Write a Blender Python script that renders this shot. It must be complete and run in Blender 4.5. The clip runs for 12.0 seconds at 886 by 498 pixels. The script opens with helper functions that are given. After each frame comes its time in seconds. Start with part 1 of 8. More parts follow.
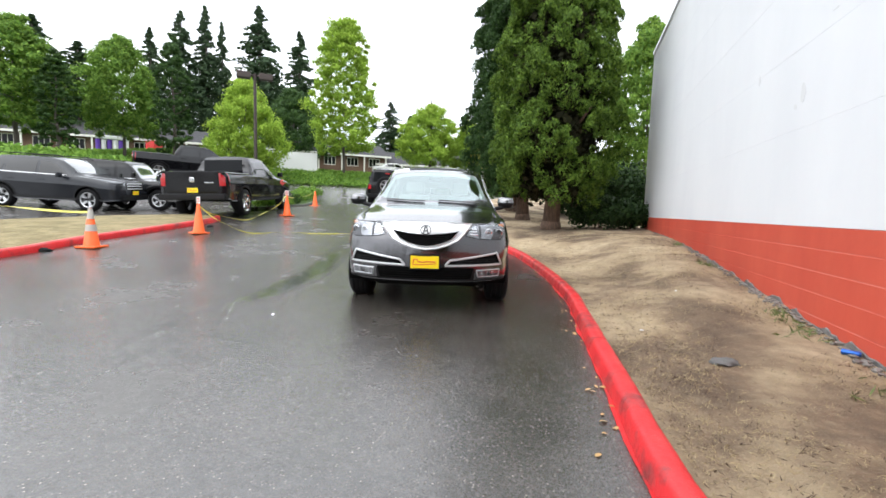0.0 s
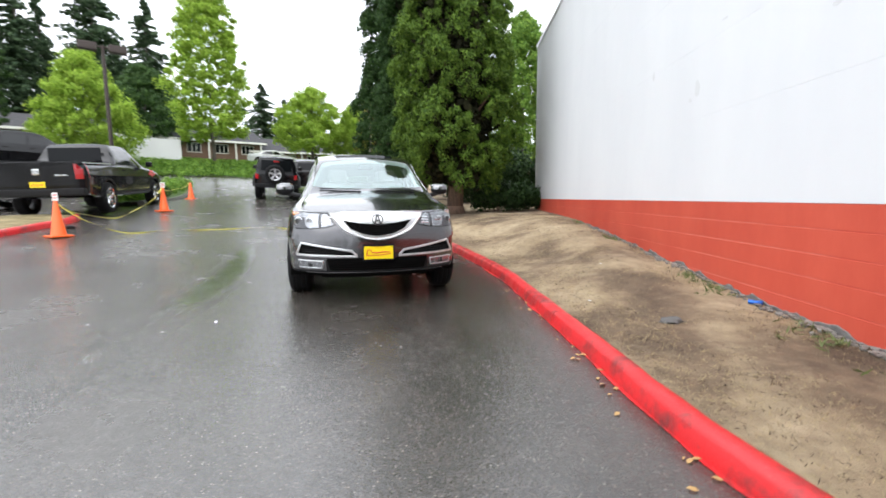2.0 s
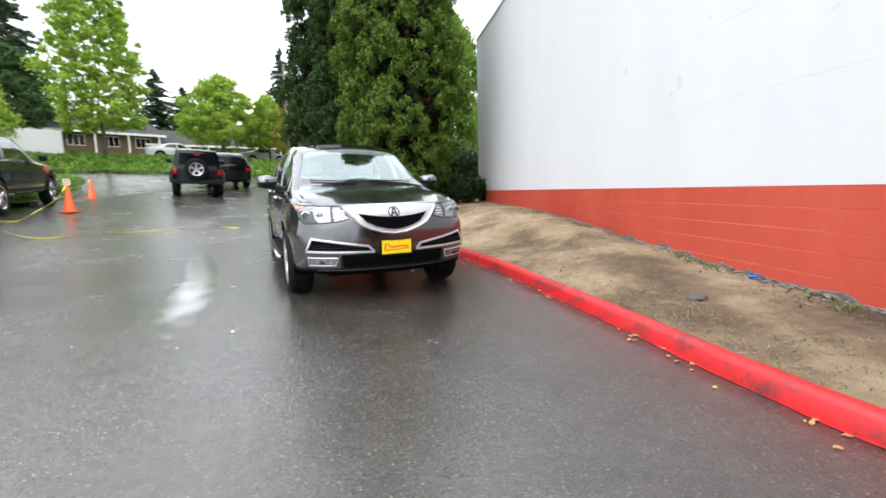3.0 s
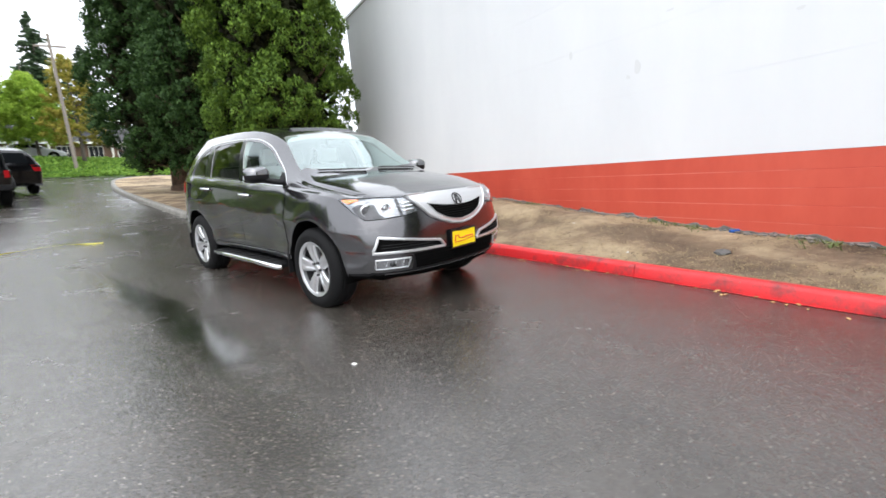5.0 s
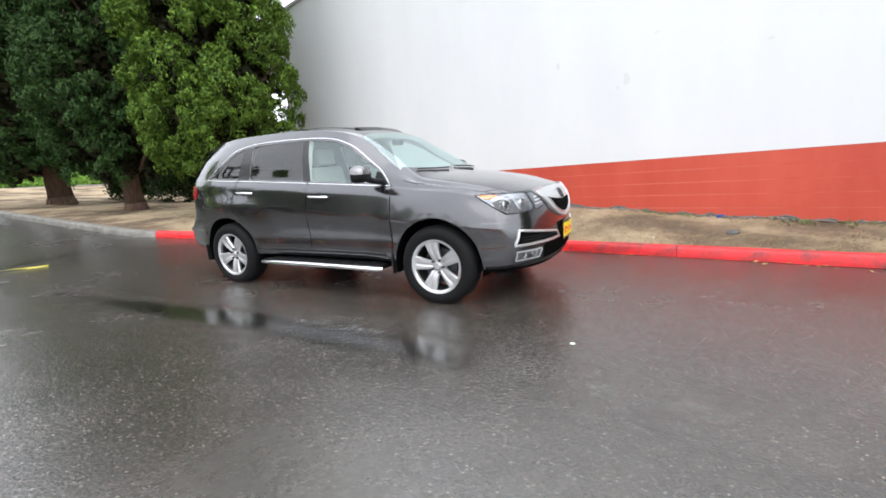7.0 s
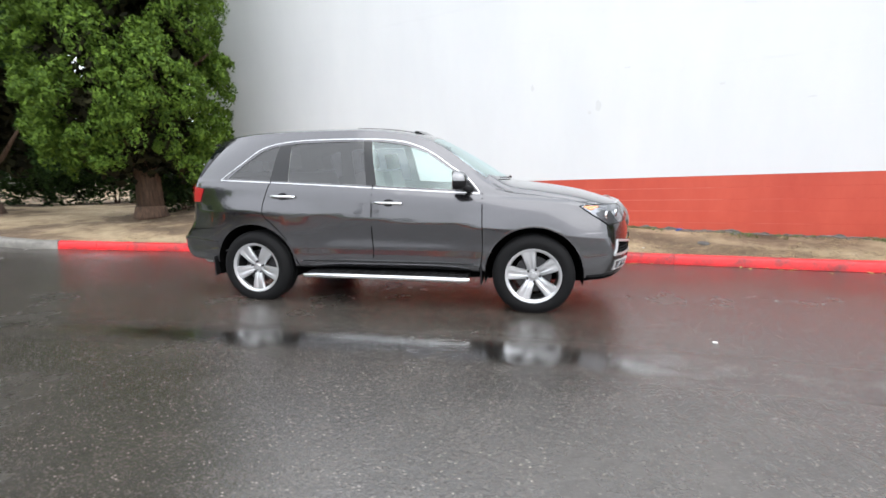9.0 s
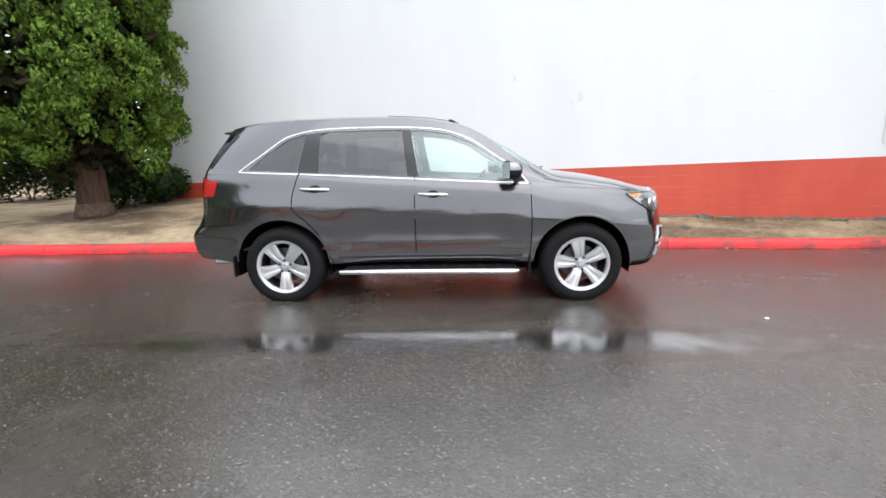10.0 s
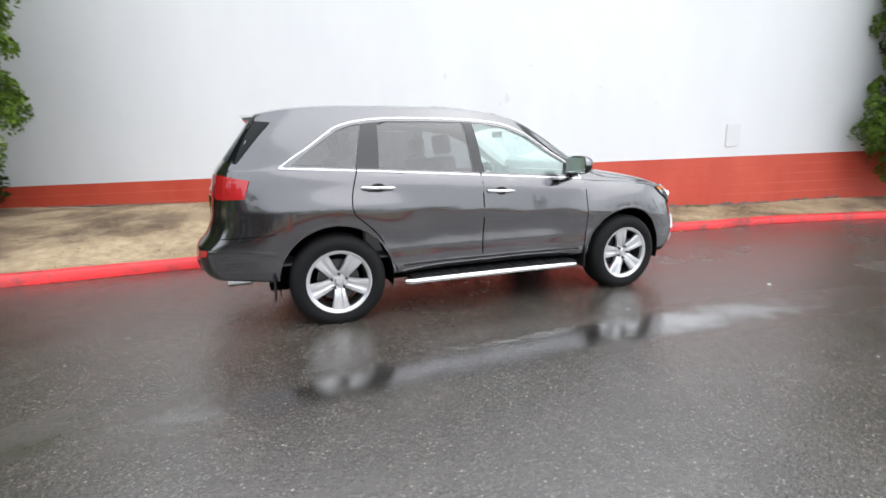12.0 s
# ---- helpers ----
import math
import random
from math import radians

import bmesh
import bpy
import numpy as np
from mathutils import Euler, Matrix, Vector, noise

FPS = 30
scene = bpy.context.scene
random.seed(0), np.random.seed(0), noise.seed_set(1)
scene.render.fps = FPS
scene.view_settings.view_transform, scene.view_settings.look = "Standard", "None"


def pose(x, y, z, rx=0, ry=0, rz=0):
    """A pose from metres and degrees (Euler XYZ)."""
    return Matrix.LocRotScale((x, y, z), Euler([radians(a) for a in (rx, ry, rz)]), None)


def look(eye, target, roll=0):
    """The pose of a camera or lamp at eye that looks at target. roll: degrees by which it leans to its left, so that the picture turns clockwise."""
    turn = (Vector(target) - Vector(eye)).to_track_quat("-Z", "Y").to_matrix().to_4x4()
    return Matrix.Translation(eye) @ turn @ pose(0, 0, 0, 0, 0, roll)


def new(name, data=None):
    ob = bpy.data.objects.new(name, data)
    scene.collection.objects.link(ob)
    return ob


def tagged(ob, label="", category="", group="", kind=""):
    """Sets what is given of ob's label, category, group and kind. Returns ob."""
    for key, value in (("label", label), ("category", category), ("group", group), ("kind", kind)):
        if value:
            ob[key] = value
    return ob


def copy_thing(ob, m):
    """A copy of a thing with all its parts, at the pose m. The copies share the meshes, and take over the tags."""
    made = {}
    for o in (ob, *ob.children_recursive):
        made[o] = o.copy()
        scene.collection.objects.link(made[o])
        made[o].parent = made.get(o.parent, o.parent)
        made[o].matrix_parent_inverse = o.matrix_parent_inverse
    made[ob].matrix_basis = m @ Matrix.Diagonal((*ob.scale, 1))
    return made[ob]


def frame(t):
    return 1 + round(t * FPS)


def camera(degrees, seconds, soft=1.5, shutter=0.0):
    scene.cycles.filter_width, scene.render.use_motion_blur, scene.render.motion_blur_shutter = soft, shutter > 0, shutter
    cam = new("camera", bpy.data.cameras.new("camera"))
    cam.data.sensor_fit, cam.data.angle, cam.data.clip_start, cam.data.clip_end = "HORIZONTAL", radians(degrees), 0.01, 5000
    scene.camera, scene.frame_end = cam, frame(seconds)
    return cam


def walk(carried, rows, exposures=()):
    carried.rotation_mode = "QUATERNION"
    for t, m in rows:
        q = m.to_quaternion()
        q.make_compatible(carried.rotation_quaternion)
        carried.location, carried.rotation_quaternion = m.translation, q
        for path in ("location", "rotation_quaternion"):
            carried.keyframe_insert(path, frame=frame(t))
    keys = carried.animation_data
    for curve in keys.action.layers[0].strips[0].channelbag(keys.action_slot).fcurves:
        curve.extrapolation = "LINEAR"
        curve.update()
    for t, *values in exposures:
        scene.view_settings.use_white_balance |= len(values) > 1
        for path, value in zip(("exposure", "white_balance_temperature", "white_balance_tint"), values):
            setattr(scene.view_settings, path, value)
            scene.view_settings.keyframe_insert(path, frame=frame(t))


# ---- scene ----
EXPO = 0.95
cam = camera(90.28, 12.0, soft=1.6, shutter=0.4)
# seconds, place of the eye, yaw, pitch, roll
ROWS = [
    (0.0, 0.001, 0.001, 1.242, 17.22, -5.09, -1.53),
    (0.5, 0.003, -0.007, 1.245, 17.12, -5.01, -1.62),
    (1.0, -0.031, -0.011, 1.239, 15.20, -5.12, -2.18),
    (1.5, -0.280, -0.061, 1.234, 9.07, -4.35, -1.22),
    (2.0, -0.731, -0.112, 1.241, 2.01, -6.64, 0.41),
    (2.5, -1.238, 0.010, 1.222, -3.64, -7.95, 1.45),
    (3.0, -1.770, 0.078, 1.216, -8.83, -7.57, 1.43),
    (3.5, -2.292, 0.224, 1.224, -16.73, -8.86, 2.16),
    (3.7, -2.488, 0.310, 1.225, -19.07, -9.25, 3.52),
    (5.3, -4.080, 1.308, 1.291, -35.04, -10.09, 4.67),
    (5.5, -4.314, 1.358, 1.298, -37.50, -10.14, 5.28),
    (6.0, -4.738, 1.659, 1.325, -40.71, -11.33, 6.40),
    (6.5, -5.092, 2.026, 1.338, -42.40, -11.23, 4.16),
    (7.0, -5.483, 2.378, 1.371, -46.96, -10.64, 5.21),
    (7.2, -5.655, 2.511, 1.380, -48.09, -9.42, 3.74),
    (8.8, -6.481, 3.903, 1.451, -61.45, -10.37, 2.65),
    (9.0, -6.538, 4.089, 1.458, -63.50, -10.11, 2.49),
    (9.5, -6.750, 4.593, 1.475, -69.56, -11.69, 3.13),
    (10.0, -6.837, 5.103, 1.496, -72.46, -11.68, 2.79),
    (10.5, -6.917, 5.627, 1.515, -79.45, -10.88, 1.60),
    (11.0, -6.902, 6.159, 1.532, -83.26, -11.51, 3.21),
    (11.5, -6.884, 6.679, 1.540, -86.99, -10.58, 3.10),
    (12.0, -6.830, 7.187, 1.542, -94.48, -12.67, 2.20),
]
walk(cam, [(t, pose(x, y, z, 90 + pitch, roll, yaw)) for t, x, y, z, yaw, pitch, roll in ROWS], exposures=[(0.0, EXPO), (12.0, EXPO)])

# ---- overcast daylight ----
world = bpy.data.worlds.new("overcast_sky")
scene.world = world
world.use_nodes = True
wn, wl = world.node_tree.nodes, world.node_tree.links
sky = wn.new("ShaderNodeTexSky")
sky.sky_type, sky.sun_disc = "NISHITA", False
sky.sun_elevation, sky.sun_rotation = radians(55), radians(200)
sky.dust_density, sky.air_density = 4.0, 1.0
grey = wn.new("ShaderNodeHueSaturation")
grey.inputs["Saturation"].default_value = 0.12
coord, split = wn.new("ShaderNodeTexCoord"), wn.new("ShaderNodeSeparateXYZ")
cloud_map = wn.new("ShaderNodeMapRange")          # brighter towards the zenith, as under cloud
cloud_map.inputs["From Min"].default_value, cloud_map.inputs["From Max"].default_value = -0.05, 1.0
cloud_map.inputs["To Min"].default_value, cloud_map.inputs["To Max"].default_value = 1.25, 1.65
cloud_noise = wn.new("ShaderNodeTexNoise")
cloud_noise.inputs["Scale"].default_value, cloud_noise.inputs["Detail"].default_value = 2.2, 3.0
cloud_soft = wn.new("ShaderNodeMapRange")
cloud_soft.inputs["To Min"].default_value, cloud_soft.inputs["To Max"].default_value = 0.88, 1.12
mul_a, mul_b = wn.new("ShaderNodeMath"), wn.new("ShaderNodeMix")
mul_a.operation = "MULTIPLY"
mul_b.data_type, mul_b.blend_type = "RGBA", "MIX"
mul_b.inputs["Factor"].default_value = 0.8
white = wn.new("ShaderNodeCombineColor")
bg = wn["Background"]
bg.inputs["Strength"].default_value = 0.14
wl.new(coord.outputs["Generated"], split.inputs[0])
wl.new(split.outputs["Z"], cloud_map.inputs["Value"])
wl.new(coord.outputs["Generated"], cloud_noise.inputs["Vector"])
wl.new(cloud_noise.outputs["Fac"], cloud_soft.inputs["Value"])
wl.new(cloud_map.outputs[0], mul_a.inputs[0])
wl.new(cloud_soft.outputs[0], mul_a.inputs[1])
scale8 = wn.new("ShaderNodeMath")
scale8.operation = "MULTIPLY"
scale8.inputs[1].default_value = 7.0
wl.new(mul_a.outputs[0], scale8.inputs[0])
for ch, tone in (("Red", 0.952), ("Green", 1.0), ("Blue", 1.075)):
    toned = wn.new("ShaderNodeMath")
    toned.operation = "MULTIPLY"
    toned.inputs[1].default_value = tone
    wl.new(scale8.outputs[0], toned.inputs[0])
    wl.new(toned.outputs[0], white.inputs[ch])
wl.new(sky.outputs[0], grey.inputs["Color"])
wl.new(grey.outputs[0], mul_b.inputs[6])
wl.new(white.outputs[0], mul_b.inputs[7])
wl.new(mul_b.outputs[2], bg.inputs["Color"])
sun_data = bpy.data.lights.new("sun", "SUN")
sun_data.energy, sun_data.angle, sun_data.color = 0.8, radians(80), (1.0, 0.99, 0.97)
sun = new("sun", sun_data)
sun.matrix_world = look((-12, -14, 34), (0, 6, 0))

# ---- materials ----
def material(name, color=(0.5, 0.5, 0.5), rough=0.5, metal=0.0, **extra):
    m = bpy.data.materials.new(name)
    m.use_nodes = True
    b = m.node_tree.nodes["Principled BSDF"]
    b.inputs["Base Color"].default_value = (*color, 1)
    b.inputs["Roughness"].default_value = rough
    b.inputs["Metallic"].default_value = metal
    for key, value in extra.items():
        b.inputs[key.replace("_", " ")].default_value = value
    return m


def nodes_of(m):
    return m.node_tree.nodes, m.node_tree.links, m.node_tree.nodes["Principled BSDF"]


def noise_node(m, scale, detail=4.0, rough=0.55, coords="Object", stretch=None, distort=0.0):
    n, l, _ = nodes_of(m)
    tc = n.new("ShaderNodeTexCoord")
    t = n.new("ShaderNodeTexNoise")
    t.inputs["Scale"].default_value, t.inputs["Detail"].default_value = scale, detail
    t.inputs["Roughness"].default_value, t.inputs["Distortion"].default_value = rough, distort
    src = tc.outputs[coords]
    if stretch:
        mp = n.new("ShaderNodeMapping")
        mp.inputs["Scale"].default_value = stretch
        l.new(src, mp.inputs[0])
        src = mp.outputs[0]
    l.new(src, t.inputs["Vector"])
    return t.outputs["Fac"]


def ramp(m, fac, stops):
    """stops: (position, colour or grey)."""
    n, l, _ = nodes_of(m)
    r = n.new("ShaderNodeValToRGB")
    els = r.color_ramp.elements
    while len(els) < len(stops):
        els.new(0.5)
    for e, (p, c) in zip(els, stops):
        e.position = p
        e.color = (c, c, c, 1) if isinstance(c, (int, float)) else (*c, 1)
    l.new(fac, r.inputs[0])
    return r.outputs[0]


def mix(m, fac, a, b, mode="MIX"):
    n, l, _ = nodes_of(m)
    x = n.new("ShaderNodeMix")
    x.data_type, x.blend_type = "RGBA", mode
    for sock, value in ((x.inputs["Factor"], fac), (x.inputs[6], a), (x.inputs[7], b)):
        if isinstance(value, (int, float)):
            sock.default_value = value if sock.name == "Factor" else (value, value, value, 1)
        elif isinstance(value, tuple):
            sock.default_value = (*value, 1)
        else:
            l.new(value, sock)
    return x.outputs[2]


def bump(m, height, strength=0.3, distance=0.01):
    n, l, b = nodes_of(m)
    k = n.new("ShaderNodeBump")
    k.inputs["Strength"].default_value, k.inputs["Distance"].default_value = strength, distance
    l.new(height, k.inputs["Height"])
    l.new(k.outputs[0], b.inputs["Normal"])


def feed(m, socket, out):
    m.node_tree.links.new(out, m.node_tree.nodes["Principled BSDF"].inputs[socket])


# wet asphalt: dark binder, pale stone chips, a film of water that lies thicker in patches
def voronoi(m, scale, out="Color", coords="Object"):
    n, l, _ = nodes_of(m)
    tc, v = n.new("ShaderNodeTexCoord"), n.new("ShaderNodeTexVoronoi")
    v.inputs["Scale"].default_value = scale
    l.new(tc.outputs[coords], v.inputs["Vector"])
    return v.outputs[out]


asphalt = material("wet_asphalt", (0.05, 0.05, 0.05), 0.85, Specular_IOR_Level=0.15, Coat_Weight=1.0, Coat_IOR=2.0)
broad = noise_node(asphalt, 0.45, 5.0, 0.6)
mid = noise_node(asphalt, 3.5, 4.0, 0.6)
base = ramp(asphalt, broad, [(0.3, (0.019, 0.0155, 0.0128)), (0.7, (0.038, 0.0325, 0.027))])
base = mix(asphalt, ramp(asphalt, mid, [(0.4, 0.0), (0.75, 0.4)]), base, (0.066, 0.057, 0.048))
cell = ramp(asphalt, voronoi(asphalt, 120), [(0.55, 0.0), (0.9, 0.42)])
base = mix(asphalt, cell, base, (0.105, 0.091, 0.075))
spark = ramp(asphalt, voronoi(asphalt, 70), [(0.73, 0.0), (0.94, 1.0)])
dot = ramp(asphalt, voronoi(asphalt, 70, "Distance"), [(0.22, 1.0), (0.42, 0.0)])
base = mix(asphalt, mix(asphalt, 1.0, spark, dot, "MULTIPLY"), base, (0.25, 0.225, 0.19))
feed(asphalt, "Base Color", base)
film = noise_node(asphalt, 0.9, 6.0, 0.65)
feed(asphalt, "Coat Roughness", ramp(asphalt, film, [(0.36, 0.14), (0.66, 0.30)]))
feed(asphalt, "Coat Weight", ramp(asphalt, noise_node(asphalt, 16, 5, 0.75), [(0.35, 1.0), (0.62, 0.8)]))
bump(asphalt, noise_node(asphalt, 60, 3.0, 0.7), 0.45, 0.006)
nn, ll, bb = nodes_of(asphalt)
coat_bump = nn.new("ShaderNodeBump")
coat_bump.inputs["Strength"].default_value, coat_bump.inputs["Distance"].default_value = 0.6, 0.006
ll.new(noise_node(asphalt, 45, 3.0, 0.7), coat_bump.inputs["Height"])
ll.new(coat_bump.outputs[0], bb.inputs["Coat Normal"])

soil = material("bare_soil", (0.2, 0.15, 0.1), 0.95)
sb = noise_node(soil, 0.62, 5.0, 0.58)
sm = noise_node(soil, 7.0, 6.0, 0.7)
sc = ramp(soil, sb, [(0.38, (0.115, 0.076, 0.047)), (0.46, (0.22, 0.152, 0.095)), (0.53, (0.42, 0.315, 0.195)), (0.66, (0.56, 0.44, 0.285))])
sc = mix(soil, ramp(soil, sm, [(0.30, 0.55), (0.62, 0.0)]), sc, (0.135, 0.092, 0.058))
sc = mix(soil, ramp(soil, noise_node(soil, 2.3, 5.0, 0.6), [(0.52, 0.0), (0.70, 0.6)]), sc, (0.44, 0.345, 0.22))
sc = mix(soil, ramp(soil, noise_node(soil, 70, 3.0, 0.6), [(0.55, 0.0), (0.75, 0.45)]), sc, (0.43, 0.35, 0.24))
feed(soil, "Base Color", sc)
bump(soil, noise_node(soil, 22, 6.0, 0.75), 1.0, 0.05)

dry_grass = material("dry_grass", (0.3, 0.24, 0.12), 0.95)
dg = ramp(dry_grass, noise_node(dry_grass, 2.2, 6.0, 0.7), [(0.35, (0.17, 0.14, 0.06)), (0.6, (0.36, 0.29, 0.15))])
feed(dry_grass, "Base Color", mix(dry_grass, ramp(dry_grass, noise_node(dry_grass, 40, 3, 0.7), [(0.4, 0.5), (0.6, 0.0)]), dg, (0.12, 0.10, 0.05)))
bump(dry_grass, noise_node(dry_grass, 45, 4.0, 0.7), 0.9, 0.03)

bank_green = material("green_ground_cover", (0.05, 0.1, 0.02), 0.8)
feed(bank_green, "Base Color", ramp(bank_green, noise_node(bank_green, 1.6, 6, 0.7), [(0.35, (0.03, 0.065, 0.012)), (0.65, (0.10, 0.19, 0.03))]))
bump(bank_green, noise_node(bank_green, 8, 5, 0.7), 1.0, 0.15)

red_kerb = material("red_kerb_paint", (0.6, 0.03, 0.03), 0.4)
kc = mix(red_kerb, ramp(red_kerb, noise_node(red_kerb, 2.6, 7, 0.7), [(0.50, 0.0), (0.66, 0.9)]), (0.60, 0.018, 0.022), (0.11, 0.03, 0.03))
kc = mix(red_kerb, ramp(red_kerb, noise_node(red_kerb, 28, 4, 0.7), [(0.62, 0.0), (0.74, 0.6)]), kc, (0.12, 0.06, 0.055))
feed(red_kerb, "Base Color", kc)
feed(red_kerb, "Roughness", ramp(red_kerb, noise_node(red_kerb, 5, 3), [(0.3, 0.28), (0.7, 0.55)]))
bump(red_kerb, noise_node(red_kerb, 35, 5, 0.7), 0.45, 0.01)

concrete = material("wet_concrete", (0.2, 0.19, 0.17), 0.55)
feed(concrete, "Base Color", ramp(concrete, noise_node(concrete, 4, 6, 0.7), [(0.3, (0.10, 0.095, 0.085)), (0.7, (0.27, 0.255, 0.23))]))
bump(concrete, noise_node(concrete, 40, 5, 0.7), 0.5, 0.008)
dark_concrete = material("dark_wet_concrete", (0.08, 0.075, 0.07), 0.45)
feed(dark_concrete, "Base Color", ramp(dark_concrete, noise_node(dark_concrete, 5, 6, 0.7), [(0.3, (0.035, 0.033, 0.03)), (0.7, (0.11, 0.10, 0.09))]))

white_paint = material("white_wall_paint", (0.8, 0.81, 0.82), 0.55)
wp = ramp(white_paint, noise_node(white_paint, 0.5, 5, 0.6, stretch=(1, 1, 0.35)), [(0.3, (0.66, 0.675, 0.70)), (0.7, (0.735, 0.748, 0.765))])
feed(white_paint, "Base Color", mix(white_paint, ramp(white_paint, noise_node(white_paint, 6, 6, 0.7), [(0.66, 0.0), (0.8, 0.4)]), wp, (0.66, 0.68, 0.69)))
bump(white_paint, noise_node(white_paint, 60, 3, 0.6), 0.12, 0.004)
red_paint = material("red_wall_paint", (0.55, 0.09, 0.05), 0.5)
rp = ramp(red_paint, noise_node(red_paint, 0.9, 6, 0.65, stretch=(1, 1, 0.4)), [(0.3, (0.46, 0.052, 0.03)), (0.7, (0.60, 0.095, 0.055))])
rp = mix(red_paint, ramp(red_paint, noise_node(red_paint, 14, 6, 0.75), [(0.66, 0.0), (0.80, 0.45)]), rp, (0.62, 0.28, 0.22))
feed(red_paint, "Base Color", rp)
bump(red_paint, noise_node(red_paint, 60, 3, 0.6), 0.15, 0.004)

car_paint = material("grey_car_paint", (0.075, 0.072, 0.075), 0.20, 0.92, Coat_Weight=1.0, Coat_Roughness=0.04, Coat_IOR=1.6)
flake = noise_node(car_paint, 900, 1, 0.5)
feed(car_paint, "Base Color", ramp(car_paint, flake, [(0.3, (0.068, 0.067, 0.072)), (0.7, (0.102, 0.101, 0.108))]))
chrome = material("chrome", (0.82, 0.83, 0.84), 0.08, 1.0)
satin = material("satin_silver", (0.60, 0.605, 0.615), 0.28, 0.65)
# body-coloured mirror cap made lighter, for the sky reflected on it
mirror_sky_silver = material("sky_toned_mirror_shell", (0.20, 0.20, 0.205), 0.22, 1.0, Coat_Weight=0.5)
worn_band = material("worn_grey_band", (0.42, 0.40, 0.36), 0.6)
alloy = material("silver_alloy", (0.56, 0.565, 0.58), 0.30, 0.75, Coat_Weight=0.5)
black_plastic = material("black_plastic", (0.010, 0.010, 0.011), 0.55, Specular_IOR_Level=0.2)
gloss_black = material("gloss_black", (0.012, 0.012, 0.013), 0.15, Specular_IOR_Level=0.5)
rubber = material("tyre_rubber", (0.006, 0.006, 0.0065), 0.75, Specular_IOR_Level=0.2)
bump(rubber, noise_node(rubber, 80, 3), 0.2, 0.004)
steel_dark = material("dark_steel", (0.07, 0.07, 0.073), 0.45, 0.8)
liner = material("wheel_arch_liner", (0.004, 0.004, 0.004), 0.95, Specular_IOR_Level=0.02)
yellow_plate = material("yellow_plate", (0.90, 0.68, 0.01), 0.35)
red_ink = material("red_ink", (0.6, 0.03, 0.02), 0.4)
orange_cone = material("orange_cone_plastic", (0.9, 0.13, 0.02), 0.45)
cone_white = material("reflective_white", (0.75, 0.75, 0.74), 0.4)
tape_yellow = material("yellow_tape", (0.75, 0.68, 0.12), 0.4)


def glass_material(name, tint, rough=0.0, strength=1.0, gloss=(1, 1, 1)):
    m = bpy.data.materials.new(name)
    m.use_nodes = True
    n, l = m.node_tree.nodes, m.node_tree.links
    n.remove(n["Principled BSDF"])
    tr, gl, mx, fr = n.new("ShaderNodeBsdfTransparent"), n.new("ShaderNodeBsdfGlossy"), n.new("ShaderNodeMixShader"), n.new("ShaderNodeLayerWeight")
    tr.inputs["Color"].default_value = (*tint, 1)
    gl.inputs["Roughness"].default_value = rough
    gl.inputs["Color"].default_value = (*gloss, 1)
    ior = 1.0 + 0.5 * strength
    f0 = ((ior - 1) / (ior + 1)) ** 2
    fr.inputs["Blend"].default_value = 0.5
    power, scale = n.new("ShaderNodeMath"), n.new("ShaderNodeMath")
    power.operation, scale.operation = "POWER", "MULTIPLY_ADD"
    power.inputs[1].default_value = 5.0
    scale.inputs[1].default_value, scale.inputs[2].default_value = 1 - f0, f0
    l.new(fr.outputs["Facing"], power.inputs[0])
    l.new(power.outputs[0], scale.inputs[0])
    l.new(scale.outputs[0], mx.inputs[0])
    l.new(tr.outputs[0], mx.inputs[1])
    l.new(gl.outputs[0], mx.inputs[2])
    l.new(mx.outputs[0], n["Material Output"].inputs["Surface"])
    return m


clear_glass = glass_material("clear_car_glass", (0.84, 0.95, 0.92), 0.0, 2.0, (0.88, 1.0, 1.0))
screen_glass = glass_material("windscreen_glass", (0.80, 0.94, 0.92), 0.0, 4.4, (0.88, 1.0, 1.0))
tinted_glass = glass_material("tinted_car_glass", (0.20, 0.205, 0.22), 0.0, 1.6)
lamp_glass = glass_material("lamp_lens", (0.96, 0.97, 0.98), 0.0, 0.6)
red_lens = material("red_lens", (0.36, 0.008, 0.012), 0.25, Specular_IOR_Level=0.3, Coat_Weight=1.0)
amber_lens = material("amber_lens", (0.75, 0.2, 0.03), 0.1, Coat_Weight=1.0)
dark_glass = material("dark_glass", (0.006, 0.007, 0.008), 0.04, Specular_IOR_Level=0.15)
side_glass = material("parked_car_side_glass", (0.008, 0.009, 0.010), 0.03, Specular_IOR_Level=0.5)
sky_screen = material("parked_car_windscreen", (0.05, 0.06, 0.062), 0.03, Specular_IOR_Level=1.0, Coat_Weight=1.0, Coat_IOR=2.0)
trim_silver = material("brushed_trim", (0.60, 0.605, 0.61), 0.25, 1.0)

pale_joint = material("worn_red_joint", (0.6, 0.2, 0.15), 0.7)
feed(pale_joint, "Base Color", ramp(pale_joint, noise_node(pale_joint, 0.7, 5, 0.65), [(0.45, (0.50, 0.062, 0.038)), (0.62, (0.60, 0.17, 0.13))]))

